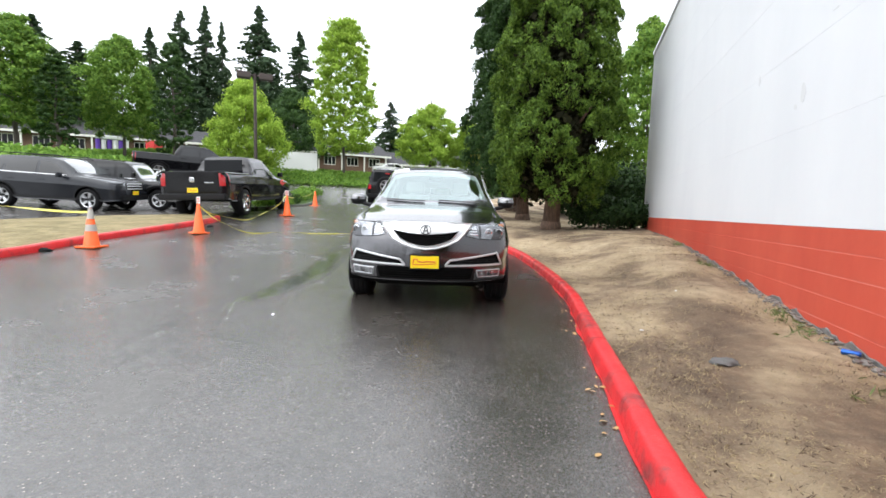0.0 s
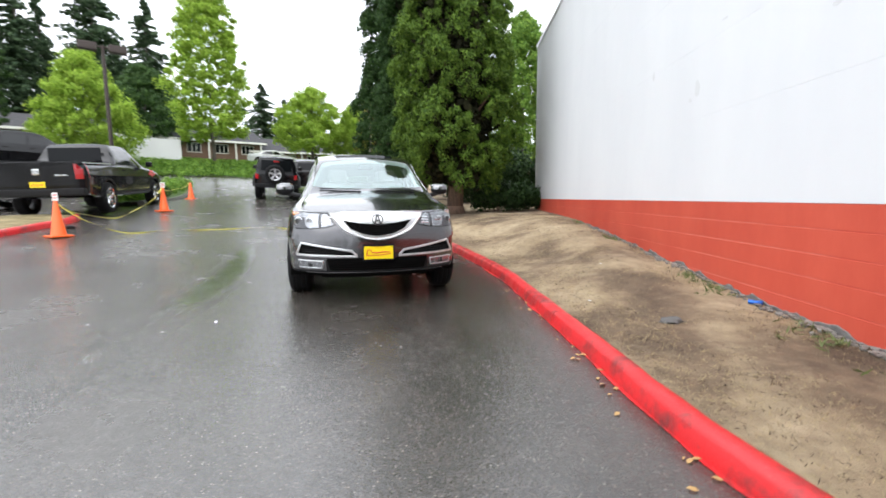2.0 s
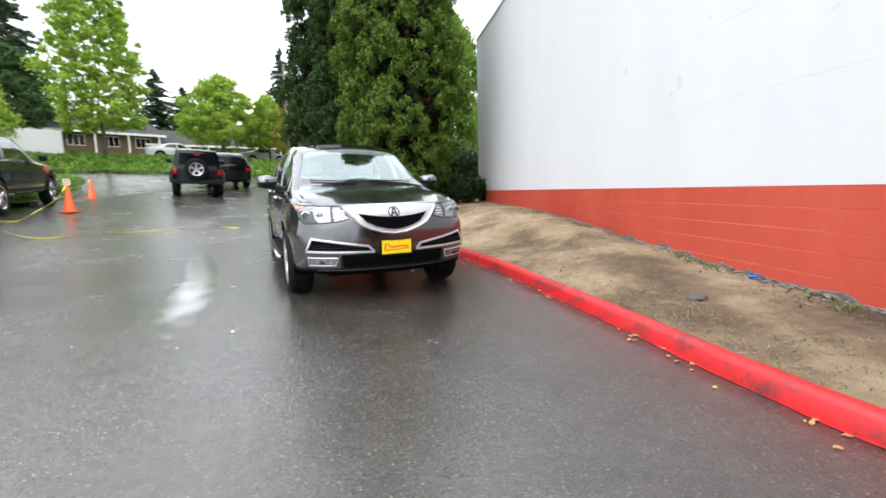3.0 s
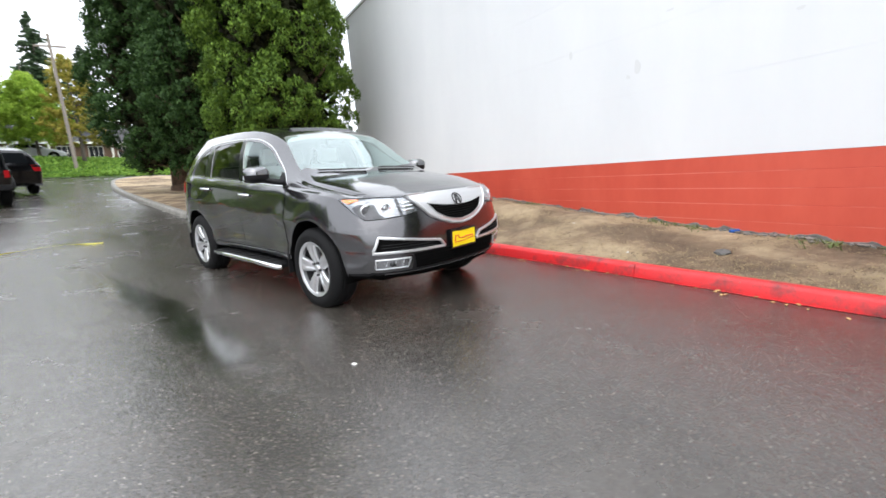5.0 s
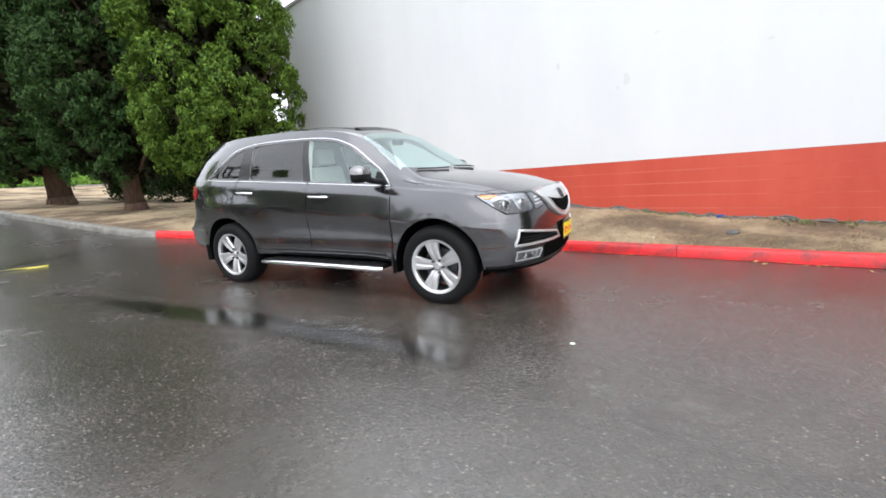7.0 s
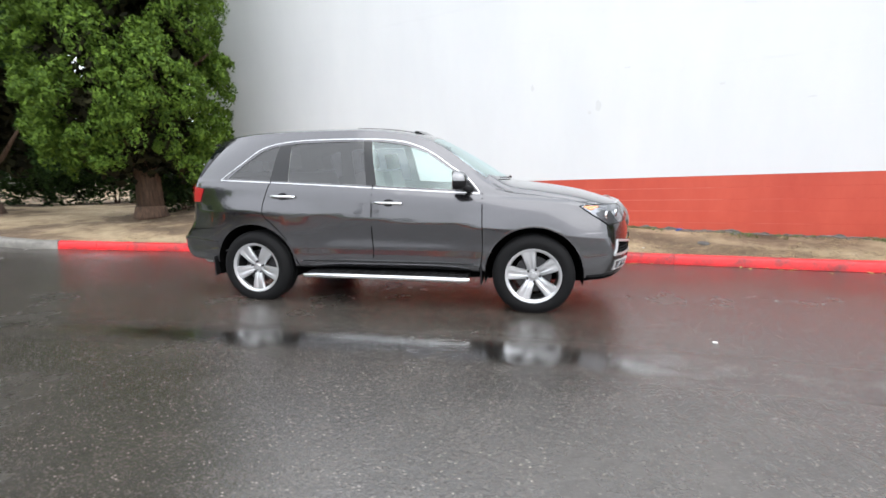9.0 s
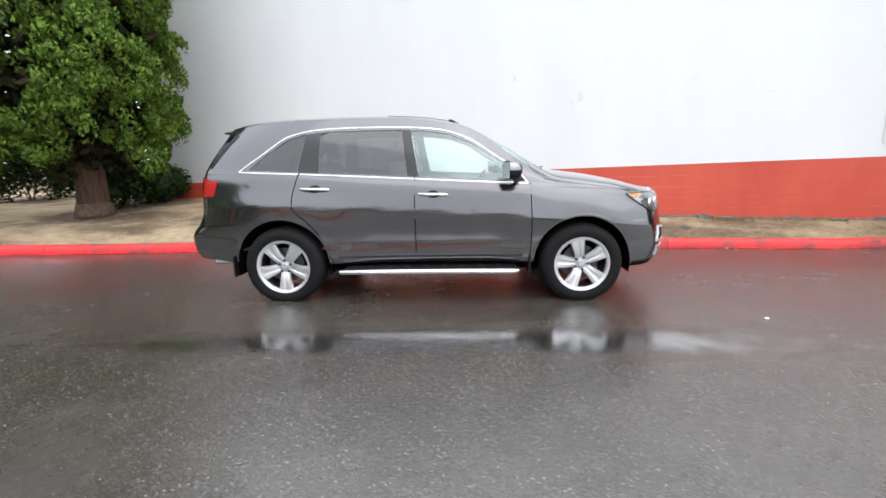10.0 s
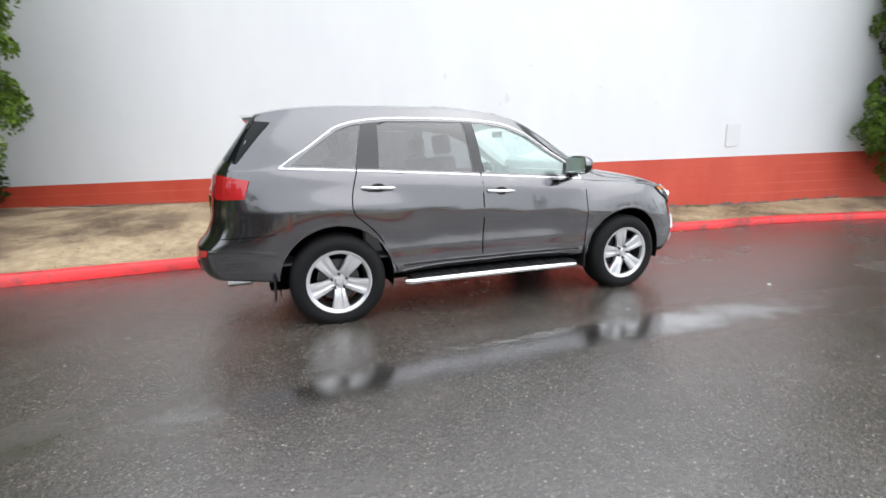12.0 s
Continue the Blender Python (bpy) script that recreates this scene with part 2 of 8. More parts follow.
# ---- builders ----
def mesh_ob(name, bm_or_data, mat, parent=None, smooth=None):
    """Links a bmesh, or (verts, faces), as one mesh object."""
    me = bpy.data.meshes.new(name)
    if isinstance(bm_or_data, tuple):
        me.from_pydata([tuple(v) for v in bm_or_data[0]], [], bm_or_data[1])
        me.update()
    else:
        bmesh.ops.recalc_face_normals(bm_or_data, faces=bm_or_data.faces[:])
        bm_or_data.to_mesh(me)
        bm_or_data.free()
    for mm in (mat if isinstance(mat, (list, tuple)) else [mat]):
        me.materials.append(mm)
    if smooth is not None:
        for p in me.polygons:
            p.use_smooth = True
        me.set_sharp_from_angle(angle=radians(smooth))
    ob = new(name, me)
    if parent is not None:
        ob.parent = parent
    return ob


def part(name, bm, mat, parent, label="", smooth=None):
    ob = mesh_ob(name, bm, mat, parent, smooth)
    if label:
        ob["label"] = label
    return ob


def empty(name, m=None):
    e = new(name)
    e.empty_display_size = 0.1
    if m is not None:
        e.matrix_world = m
    return e


def box(bm, x0, x1, y0, y1, z0, z1, bevel=0.0, m=None, segs=2):
    r = bmesh.ops.create_cube(bm, size=1.0)
    vs = r["verts"]
    for v in vs:
        v.co = Vector((x0 + (v.co.x + 0.5) * (x1 - x0), y0 + (v.co.y + 0.5) * (y1 - y0), z0 + (v.co.z + 0.5) * (z1 - z0)))
    if bevel:
        es = list({e for v in vs for e in v.link_edges})
        r = bmesh.ops.bevel(bm, geom=es, offset=bevel, segments=segs, profile=0.7, affect="EDGES")
        vs = list({v for f in r["faces"] for v in f.verts} | {v for v in vs if v.is_valid})
    if m is not None:
        bmesh.ops.transform(bm, matrix=m, verts=vs)
    return vs


def lathe(bm, profile, n=24, m=None, closed=False):
    """Turns a profile of (radius, along) round the y axis."""
    rings = []
    for k in range(n):
        a = 2 * math.pi * k / n
        rings.append([bm.verts.new((r * math.cos(a), s, r * math.sin(a))) for r, s in profile])
    for k in range(n):
        a, b = rings[k], rings[(k + 1) % n]
        for i in range(len(profile) - 1):
            bm.faces.new((a[i], a[i + 1], b[i + 1], b[i]))
    if closed:
        bm.faces.new([r[0] for r in rings])
        bm.faces.new([r[-1] for r in reversed(rings)])
    vs = [v for r in rings for v in r]
    if m is not None:
        bmesh.ops.transform(bm, matrix=m, verts=vs)
    return vs


def tube(bm, points, radius, n=6, taper=1.0):
    """A round bar along points."""
    rings = []
    pts = [Vector(p) for p in points]
    for i, p in enumerate(pts):
        d = (pts[min(i + 1, len(pts) - 1)] - pts[max(i - 1, 0)]).normalized()
        q = d.to_track_quat("Z", "Y").to_matrix()
        r = radius * (1 + (taper - 1) * i / max(1, len(pts) - 1))
        rings.append([bm.verts.new(p + q @ Vector((r * math.cos(2 * math.pi * k / n), r * math.sin(2 * math.pi * k / n), 0))) for k in range(n)])
    for a, b in zip(rings, rings[1:]):
        for k in range(n):
            bm.faces.new((a[k], a[(k + 1) % n], b[(k + 1) % n], b[k]))
    bm.faces.new(list(reversed(rings[0])))
    bm.faces.new(rings[-1])


def smooth_table(x, table):
    """Interpolates a table with a smooth (Catmull-Rom) curve."""
    n = len(table)
    if x <= table[0][0]:
        return table[0][1]
    for i in range(n - 1):
        a, b = table[i], table[i + 1]
        if x <= b[0]:
            h = b[0] - a[0]
            t = (x - a[0]) / h
            pa = table[max(0, i - 1)]
            pb = table[min(n - 1, i + 2)]
            ma = (b[1] - pa[1]) / (b[0] - pa[0]) * h
            mb = (pb[1] - a[1]) / (pb[0] - a[0]) * h
            t2, t3 = t * t, t * t * t
            return (2 * t3 - 3 * t2 + 1) * a[1] + (t3 - 2 * t2 + t) * ma + (-2 * t3 + 3 * t2) * b[1] + (t3 - t2) * mb
    return table[-1][1]


def catmull(points, steps):
    """A smooth run of points through the given ones."""
    out = []
    n = len(points)
    for i in range(n - 1):
        p0, p1, p2, p3 = (Vector(points[max(0, i - 1)]), Vector(points[i]), Vector(points[i + 1]), Vector(points[min(n - 1, i + 2)]))
        for k in range(steps):
            t = k / steps
            out.append(0.5 * ((2 * p1) + (p2 - p0) * t + (2 * p0 - 5 * p1 + 4 * p2 - p3) * t * t + (3 * p1 - p0 - 3 * p2 + p3) * t ** 3))
    out.append(Vector(points[-1]))
    return out


def softplus(u, k=1.2):
    return k * math.log1p(math.exp(min(50.0, max(-50.0, u / k)))) if u / k < 40 else u


def step(a, b, x):
    t = max(0.0, min(1.0, (x - a) / (b - a)))
    return t * t * (3 - 2 * t)


def road_z(x, y):
    """The height of the tarmac: it drains to the kerb and climbs away to the street."""
    s = -0.6 * x + 0.8 * y
    climb = 0.065 * softplus(s - 8.6) - 0.05 * softplus(s - 45)
    back = 3.5 * step(18, 14, y)
    lot = 1 - 0.5 * step(-10, -15, x) * step(36, 24, y)
    return 0.0033 - 0.0254 * max(x, -30) + 0.0128 * y + climb * lot + 1.1 * step(-17.5 - back, -21 - back, x) * step(30, 22, y) - 0.02 * softplus(-s - 3)


def bank_d(x, y):
    """The distance beyond the far edge of the street."""
    return -0.47 * (x + 19.5) + 0.88 * (y - 35.5)


def ground_z(x, y):
    d = bank_d(x, y)
    return road_z(x, y) + 1.05 * step(0, 5.5, d) + 0.015 * max(0, min(d, 60)) + 1.5 * step(-26, -37, x) * step(58, 40, y)

# ---- ground, kerbs, beds, wall ----
def axis(lo, hi, fine_lo, fine_hi, fine, grow=1.25):
    xs = [fine_lo]
    while xs[-1] < fine_hi:
        xs.append(xs[-1] + fine)
    d = fine
    while xs[-1] < hi:
        d *= grow
        xs.append(xs[-1] + d)
    d = fine
    while xs[0] > lo:
        d *= grow
        xs.insert(0, xs[0] - d)
    return xs


def sheet(name, xs, ys, zf, mat, keep=None):
    verts, faces = [], []
    for y in ys:
        for x in xs:
            verts.append((x, y, zf(x, y)))
    n = len(xs)
    for j in range(len(ys) - 1):
        for i in range(n - 1):
            if keep is None or keep((xs[i] + xs[i + 1]) / 2, (ys[j] + ys[j + 1]) / 2):
                faces.append((j * n + i, j * n + i + 1, j * n + n + i + 1, j * n + n + i))
    return mesh_ob(name, (verts, faces), mat, smooth=60)


ground = sheet("ground", axis(-900, 900, -30, 12, 0.75), axis(-700, 1200, -14, 50, 0.75), ground_z, asphalt)
tagged(ground, "wet dark grey asphalt drive and car park", "ground", kind="structure")

# plan of the kerb beside the wall (gutter line)
KERB = [(0.95, -14), (0.9, -8), (0.82, -3), (0.68, 0.5), (0.38, 2.0), (0.26, 3.0), (0.13, 4.0), (0.01, 5.0), (-0.16, 6.2), (-0.62, 8.0), (-1.25, 9.8),
        (-1.8, 10.8), (-2.35, 11.7), (-3.05, 12.85)]
GREY = [(-3.05, 12.85), (-3.4, 13.4), (-3.95, 15.8), (-4.7, 19.3), (-5.7, 24.5), (-6.35, 30), (-6.6, 35), (-6.0, 39), (-3.5, 42.0), (2, 45.5), (12, 51.5), (30, 62)]
LEFT = [(-7.9, -8), (-7.95, -2), (-8.1, 1.5), (-8.42, 4.4), (-8.74, 5.36), (-9.04, 6.24), (-9.41, 8.19), (-9.75, 9.9), (-10.1, 10.5)]
KERB_H, KERB_W = 0.13, 0.14


def offset_line(pts, d):
    """The line moved d to the right of its run."""
    out = []
    for i, p in enumerate(pts):
        a, b = pts[max(0, i - 1)], pts[min(len(pts) - 1, i + 1)]
        t = (Vector(b) - Vector(a)).normalized()
        out.append(Vector((p[0] + t.y * d, p[1] - t.x * d)))
    return out


def resample(line, step_len):
    out, left = [line[0].copy()], step_len
    for a, b in zip(line, line[1:]):
        seg = (b - a).length
        pos = 0.0
        while seg - pos >= left:
            pos += left
            left = step_len
            out.append(a.lerp(b, pos / seg))
        left -= seg - pos
    out.append(line[-1].copy())
    return out


def kerb_stone(name, line, side, mat, parent, high=KERB_H, wide=KERB_W, seed=0):
    """One cast length of kerb along line, with a rounded and slightly chipped nose."""
    prof = [(0.0, -0.25), (-0.004, 0.0), (0.012, high * 0.72), (0.022, high - 0.02), (0.04, high - 0.004), (wide * 0.6, high), (wide - 0.012, high - 0.004), (wide, high - 0.015), (wide, -0.25)]
    bm = bmesh.new()
    offs = [offset_line(line, side * d) for d, _ in prof]
    rows = []
    for i in range(len(line)):
        z = road_z(line[i][0], line[i][1])
        ring = []
        for k, (d, h) in enumerate(prof):
            p = offs[k][i]
            w = noise.noise(Vector((p.x * 5, p.y * 5, seed + k * 0.4))) * 0.006 if 0 < k < 8 else 0
            ring.append(bm.verts.new((p.x + w, p.y, z + h + w * 0.6)))
        rows.append(ring)
    for a, b in zip(rows, rows[1:]):
        for k in range(len(prof) - 1):
            bm.faces.new((a[k], b[k], b[k + 1], a[k + 1]))
    bm.faces.new(rows[0])
    bm.faces.new(list(reversed(rows[-1])))
    return part(name, bm, mat, parent, smooth=50)


def kerb_run(name, pts, side, mat, label, piece=3.0, **kw):
    root = tagged(empty(name), label, "kerb", kind="structure")
    line = resample(catmull([(*p, 0) for p in pts], 10), 0.25)
    line = [Vector((p.x, p.y)) for p in line]
    per = int(piece / 0.25)
    i = 0
    while i < len(line) - 1:
        seg = [p.copy() for p in line[i:i + per + 1]]
        if len(seg) > 2:
            d = (seg[-1] - seg[-2]).normalized() * 0.006
            seg[-1] = seg[-1] - d
            kerb_stone("kerb_stone", seg, side, mat, root, seed=i, **kw)
        i += per
    return root


kerb_run("kerb_red", KERB, 1, red_kerb, "worn red-painted concrete kerb beside the bare soil bed")
kerb_run("kerb_grey", GREY, 1, concrete, "bare grey wet concrete kerb round the tree bed", wide=0.2)
kerb_run("kerb_left", LEFT, -1, red_kerb, "red-painted concrete kerb of the dry grass island")

WALL_X, BAND_Z, WALL_TOP, WALL_END, WALL_START = 2.006, 1.18, 6.35, 15.9, -16.0
FOOT = [(-16, 0.2), (-6, 0.2), (-2, 0.21), (0.6, 0.18), (2.5, 0.22), (4, 0.28), (5, 0.35), (6.7, 0.46), (8.1, 0.57), (10.4, 0.70), (12.8, 0.76), (16, 0.8), (24, 1.0), (45, 2.6)]


def kerb_x(y):
    pts = KERB + GREY[1:8]
    for (ax, ay), (bx, by) in zip(pts, pts[1:]):
        if y <= by:
            return ax + (bx - ax) * max(0.0, (y - ay) / (by - ay))
    return pts[-1][0]


def bed_z(x, y):
    """Soil height: from the kerb's top it mounds up to the foot of the wall."""
    kx = kerb_x(y) + 0.15
    zk = road_z(kx, y) + KERB_H - 0.02
    zf = smooth_table(y, FOOT)
    t = (x - kx) / max(0.3, WALL_X - kx)
    mound = zk + (zf - zk) * step(-0.05, 0.95, t) if t < 1 else zf
    lump = 0.035 * noise.fractal(Vector((x * 1.3, y * 1.3, 3.1)), 1.0, 2.0, 4) * min(1, max(0, t * 6))
    swell = 0.10 * math.exp(-((t - 0.62) / 0.25) ** 2) * step(3.5, 7.0, y) * step(13, 9, y)
    return mound + lump + swell


def strip_bed(name, y0, y1, dy, nx, right, mat, extra=0.0):
    verts, faces = [], []
    rows = int((y1 - y0) / dy)
    for j in range(rows + 1):
        y = y0 + (y1 - y0) * j / rows
        a, b = kerb_x(y) + 0.12, right(y)
        for i in range(nx + 1):
            x = a + (b - a) * i / nx
            verts.append((x, y, bed_z(x, y) + extra))
    for j in range(rows):
        for i in range(nx):
            k = j * (nx + 1) + i
            faces.append((k, k + 1, k + nx + 2, k + nx + 1))
    return mesh_ob(name, (verts, faces), mat, smooth=70)


soil_bed = strip_bed("soil_bed", -13.5, 15.0, 0.09, 34, lambda y: WALL_X + 0.05, soil)
tagged(soil_bed, "bare brown soil bank with straw-coloured dead grass beside the wall", "soil", kind="structure")
tree_bed = strip_bed("tree_bed", 15.0, 40.0, 0.3, 40, lambda y: 14.0, soil)
tagged(tree_bed, "tan bare soil bed under the evergreen trees", "soil", kind="structure")

# the dry grass island between the drive and the car park
def island(name, pts, mat, high, label):
    bm = bmesh.new()
    vs = [bm.verts.new((x, y, 0)) for x, y in pts]
    bm.faces.new(vs)
    for k in range(-80, 160):
        for co, no in (((k * 0.5, 0, 0), (1, 0, 0)), ((0, k * 0.5, 0), (0, 1, 0))):
            bmesh.ops.bisect_plane(bm, geom=bm.verts[:] + bm.edges[:] + bm.faces[:], plane_co=co, plane_no=no)
    for v in bm.verts:
        v.co.z = road_z(v.co.x, v.co.y) + high + 0.02 * noise.noise(v.co * 1.5)
    return tagged(mesh_ob(name, bm, mat, smooth=60), label, "grass", kind="structure")


island("grass_island", [(-8.05, -8), (-8.1, -2), (-8.25, 1.5), (-8.56, 4.4), (-8.88, 5.36), (-9.18, 6.24), (-9.55, 8.19), (-9.9, 9.9), (-10.2, 10.4), (-11.2, 10.3), (-12.6, 8.6), (-13.2, 5), (-13.2, -8)],
       dry_grass, 0.11, "flat island of dry straw-coloured grass")

# the long painted block wall
COURSES = [0.0, 0.2, 0.4, 0.6, 0.79, 0.985, BAND_Z]
def wall_panel(name, z0, z1, mat, parent, y0=WALL_START, y1=WALL_END, proud=0.0, edge=0.003):
    bm = bmesh.new()
    box(bm, WALL_X - proud, WALL_X + 0.3, y0, y1, z0, z1, edge, segs=1)
    return part(name, bm, mat, parent)


wall = tagged(empty("wall_east"), "long painted block wall, white above a red base band", "wall", kind="structure")
for z0, z1 in zip([-0.6] + COURSES[1:-1], COURSES[1:]):
    wall_panel("block_course", z0 + 0.003, z1 - 0.003, red_paint, wall)
WHITE = [BAND_Z, 2.125, 2.925, 3.725, 4.525, 5.325, WALL_TOP]
for z0, z1 in zip(WHITE, WHITE[1:]):
    wall_panel("block_course", z0 + (0.0004 if z0 > BAND_Z else 0.0), z1 - 0.0004, white_paint, wall, edge=0.001)
bm = bmesh.new()
box(bm, WALL_X + 0.003, WALL_X + 0.28, WALL_START + 0.02, WALL_END - 0.02, BAND_Z, WALL_TOP - 0.02)
part("mortar", bm, white_paint, wall)
bm = bmesh.new()
box(bm, WALL_X + 0.0015, WALL_X + 0.28, WALL_START + 0.02, WALL_END - 0.02, -0.6, BAND_Z - 0.003)
part("mortar", bm, pale_joint, wall, "pale worn joints")
bm = bmesh.new()
box(bm, WALL_X - 0.03, WALL_X + 0.34, WALL_START, WALL_END + 0.03, WALL_TOP, WALL_TOP + 0.09, 0.01)
part("wall_cap", bm, satin, wall, "grey metal coping")
bm = bmesh.new()
box(bm, WALL_X + 0.32, WALL_X + 26, WALL_END - 0.25, WALL_END, -0.6, WALL_TOP)
box(bm, WALL_X + 0.32, WALL_X + 26, WALL_START, WALL_START + 0.25, -0.6, WALL_TOP)
box(bm, WALL_X + 25.7, WALL_X + 26, WALL_START + 0.26, WALL_END - 0.26, -0.6, WALL_TOP)
box(bm, WALL_X + 0.32, WALL_X + 25.69, WALL_START + 0.26, WALL_END - 0.26, WALL_TOP - 0.3, WALL_TOP - 0.1)
tagged(mesh_ob("wall_back", bm, white_paint), "plain rear walls and roof of the store building", "wall", kind="structure")

# red paint that ran over on to the asphalt along the kerb
bm = bmesh.new()
run = resample([Vector((p.x, p.y)) for p in catmull([(*p, 0) for p in KERB[2:]], 10)], 0.08)
inner = offset_line(run, 0.01)
rows = []
for i, p in enumerate(run):
    w = 0.022 + 0.028 * max(-0.6, noise.fractal(Vector((p.x * 2.5, p.y * 2.5, 2.2)), 0.9, 2.0, 3))
    o = offset_line(run[max(0, i - 1):i + 2], -w)[1 if 0 < i < len(run) - 1 else 0]
    rows.append([bm.verts.new((inner[i].x, inner[i].y, road_z(p.x, p.y) + 0.004)), bm.verts.new((o.x, o.y, road_z(o.x, o.y) + 0.004))])
for a, b in zip(rows, rows[1:]):
    bm.faces.new((a[0], a[1], b[1], b[0]))
tagged(mesh_ob("kerb_overspray", bm, red_kerb), "ragged edge of red paint on the asphalt along the kerb", "paint", kind="structure")

# ---- the grey sport utility vehicle ----
from mathutils.bvhtree import BVHTree


def frame_on_road(x, y, yaw):
    """A pose standing on the tarmac at (x, y), nose along yaw degrees, tilted as the tarmac is."""
    e = 0.7
    nrm = Vector((road_z(x - e, y) - road_z(x + e, y), road_z(x, y - e) - road_z(x, y + e), 2 * e)).normalized()
    f = Vector((math.cos(radians(yaw)), math.sin(radians(yaw)), 0))
    f = (f - nrm * f.dot(nrm)).normalized()
    l = nrm.cross(f)
    m = Matrix((f, l, nrm)).transposed().to_4x4()
    m.translation = (x, y, road_z(x, y))
    return m


def loft_body(spec, inset=0.0, x0=None, x1=None, zmin=None, n_along=64, sub=5):
    """A closed car body. spec holds tables over the length x of: width, top, belt, belt_w, roof_w, low; and the two ends' shear."""
    lo, hi = spec["ends"]
    lo, hi = (x0 if x0 is not None else lo), (x1 if x1 is not None else hi)
    xs = [lo + (hi - lo) * (0.5 - 0.5 * math.cos(math.pi * k / n_along)) * 0.6 + (hi - lo) * k / n_along * 0.4 for k in range(n_along + 1)]
    bm = bmesh.new()
    rings = []
    for x in xs:
        w = smooth_table(x, spec["width"]) - inset
        top = smooth_table(x, spec["top"]) - inset
        belt, low = smooth_table(x, spec["belt"]), smooth_table(x, spec["low"])
        bw, rw = w * smooth_table(x, spec["belt_w"]), (smooth_table(x, spec["roof_w"]) - inset * 0.8)
        belt = min(belt, top - 0.06)
        if zmin is not None:
            low = zmin
        crown = smooth_table(x, spec["crown"])
        mid = low + (belt - low) * 0.66
        soft = step(0.85, 1.25, x) + step(-1.6, -2.0, x)
        key = [(0, low), (w * 0.90, low), (w - 0.045, low + 0.03), (w - 0.032, low + (belt - low) * 0.22), (w - 0.014, mid - 0.14), (w - 0.004, mid - 0.045), (w, mid), (w - 0.007, mid + 0.045), (w - 0.019, mid + 0.11),
               (bw + 0.004 + soft * 0.01, belt - 0.02 - soft * 0.04), (bw - 0.012 - soft * 0.02, belt + 0.012 + soft * 0.012), (bw + (rw - bw) * 0.5 + 0.018, belt + (top - crown - belt) * 0.55), (rw + 0.012, top - crown - 0.012), (rw - 0.05, top - crown * 0.62), (rw * 0.55, top - crown * 0.2), (0, top)]
        pts = catmull([(0, a, b) for a, b in key], sub)
        ring = []
        for p in pts:
            ring.append((x + spec["shear"](x, p.z), max(0.0, p.y), p.z))
        rings.append(ring)
    n = len(rings[0])
    left = [[bm.verts.new((x, y, z)) for x, y, z in r] for r in rings]
    right = [[left[i][k] if k in (0, n - 1) else bm.verts.new((r[k][0], -r[k][1], r[k][2])) for k in range(n)] for i, r in enumerate(rings)]
    for i in range(len(rings) - 1):
        for k in range(n - 1):
            bm.faces.new((left[i][k], left[i][k + 1], left[i + 1][k + 1], left[i + 1][k]))
            bm.faces.new((right[i][k], right[i + 1][k], right[i + 1][k + 1], right[i][k + 1]))
    for i, flip in ((0, False), (len(rings) - 1, True)):
        for k in range(n - 1):
            q = [right[i][k], left[i][k], left[i][k + 1], right[i][k + 1]]
            q = [v for j, v in enumerate(q) if v not in q[:j]]
            if len(q) > 2:
                bm.faces.new(q if not flip else list(reversed(q)))
    bmesh.ops.recalc_face_normals(bm, faces=bm.faces[:])
    if bm.calc_volume(signed=True) < 0:
        bmesh.ops.reverse_faces(bm, faces=bm.faces[:])
    return bm


def to_mesh(bm, name="tmp"):
    me = bpy.data.meshes.new(name)
    bm.to_mesh(me)
    bm.free()
    return me


def cut(me, cutters):
    """me with the closed cutters taken away."""
    ob = new("tmp_body", me)
    made = []
    for c in cutters:
        co = new("tmp_cut", c)
        made.append(co)
        md = ob.modifiers.new("cut", "BOOLEAN")
        md.operation, md.object, md.solver = "DIFFERENCE", co, "MANIFOLD"
    dg = bpy.context.evaluated_depsgraph_get()
    dg.update()
    out = bpy.data.meshes.new_from_object(ob.evaluated_get(dg))
    for o in [ob] + made:
        bpy.data.objects.remove(o)
    return out


def prism(poly, axis_name, a, b):
    """A closed prism: poly in the two other axes, from a to b along the named one."""
    bm = bmesh.new()
    put = {"y": lambda u, v, s: (u, s, v), "z": lambda u, v, s: (u, v, s), "x": lambda u, v, s: (s, u, v)}[axis_name]
    va = [bm.verts.new(put(u, v, a)) for u, v in poly]
    vb = [bm.verts.new(put(u, v, b)) for u, v in poly]
    bm.faces.new(va)
    bm.faces.new(list(reversed(vb)))
    for i in range(len(poly)):
        j = (i + 1) % len(poly)
        bm.faces.new((va[j], va[i], vb[i], vb[j]))
    bmesh.ops.recalc_face_normals(bm, faces=bm.faces[:])
    return to_mesh(bm)


WRAP = {"nose": (1.2, 1), "tail": (-1.2, -1)}      # seen from all round an upright axis: u is the bearing in radians
AIM = {"right": ("y", 1), "left": ("y", -1), "top": ("z", -1), "front": ("x", -1), "rear": ("x", 1)}


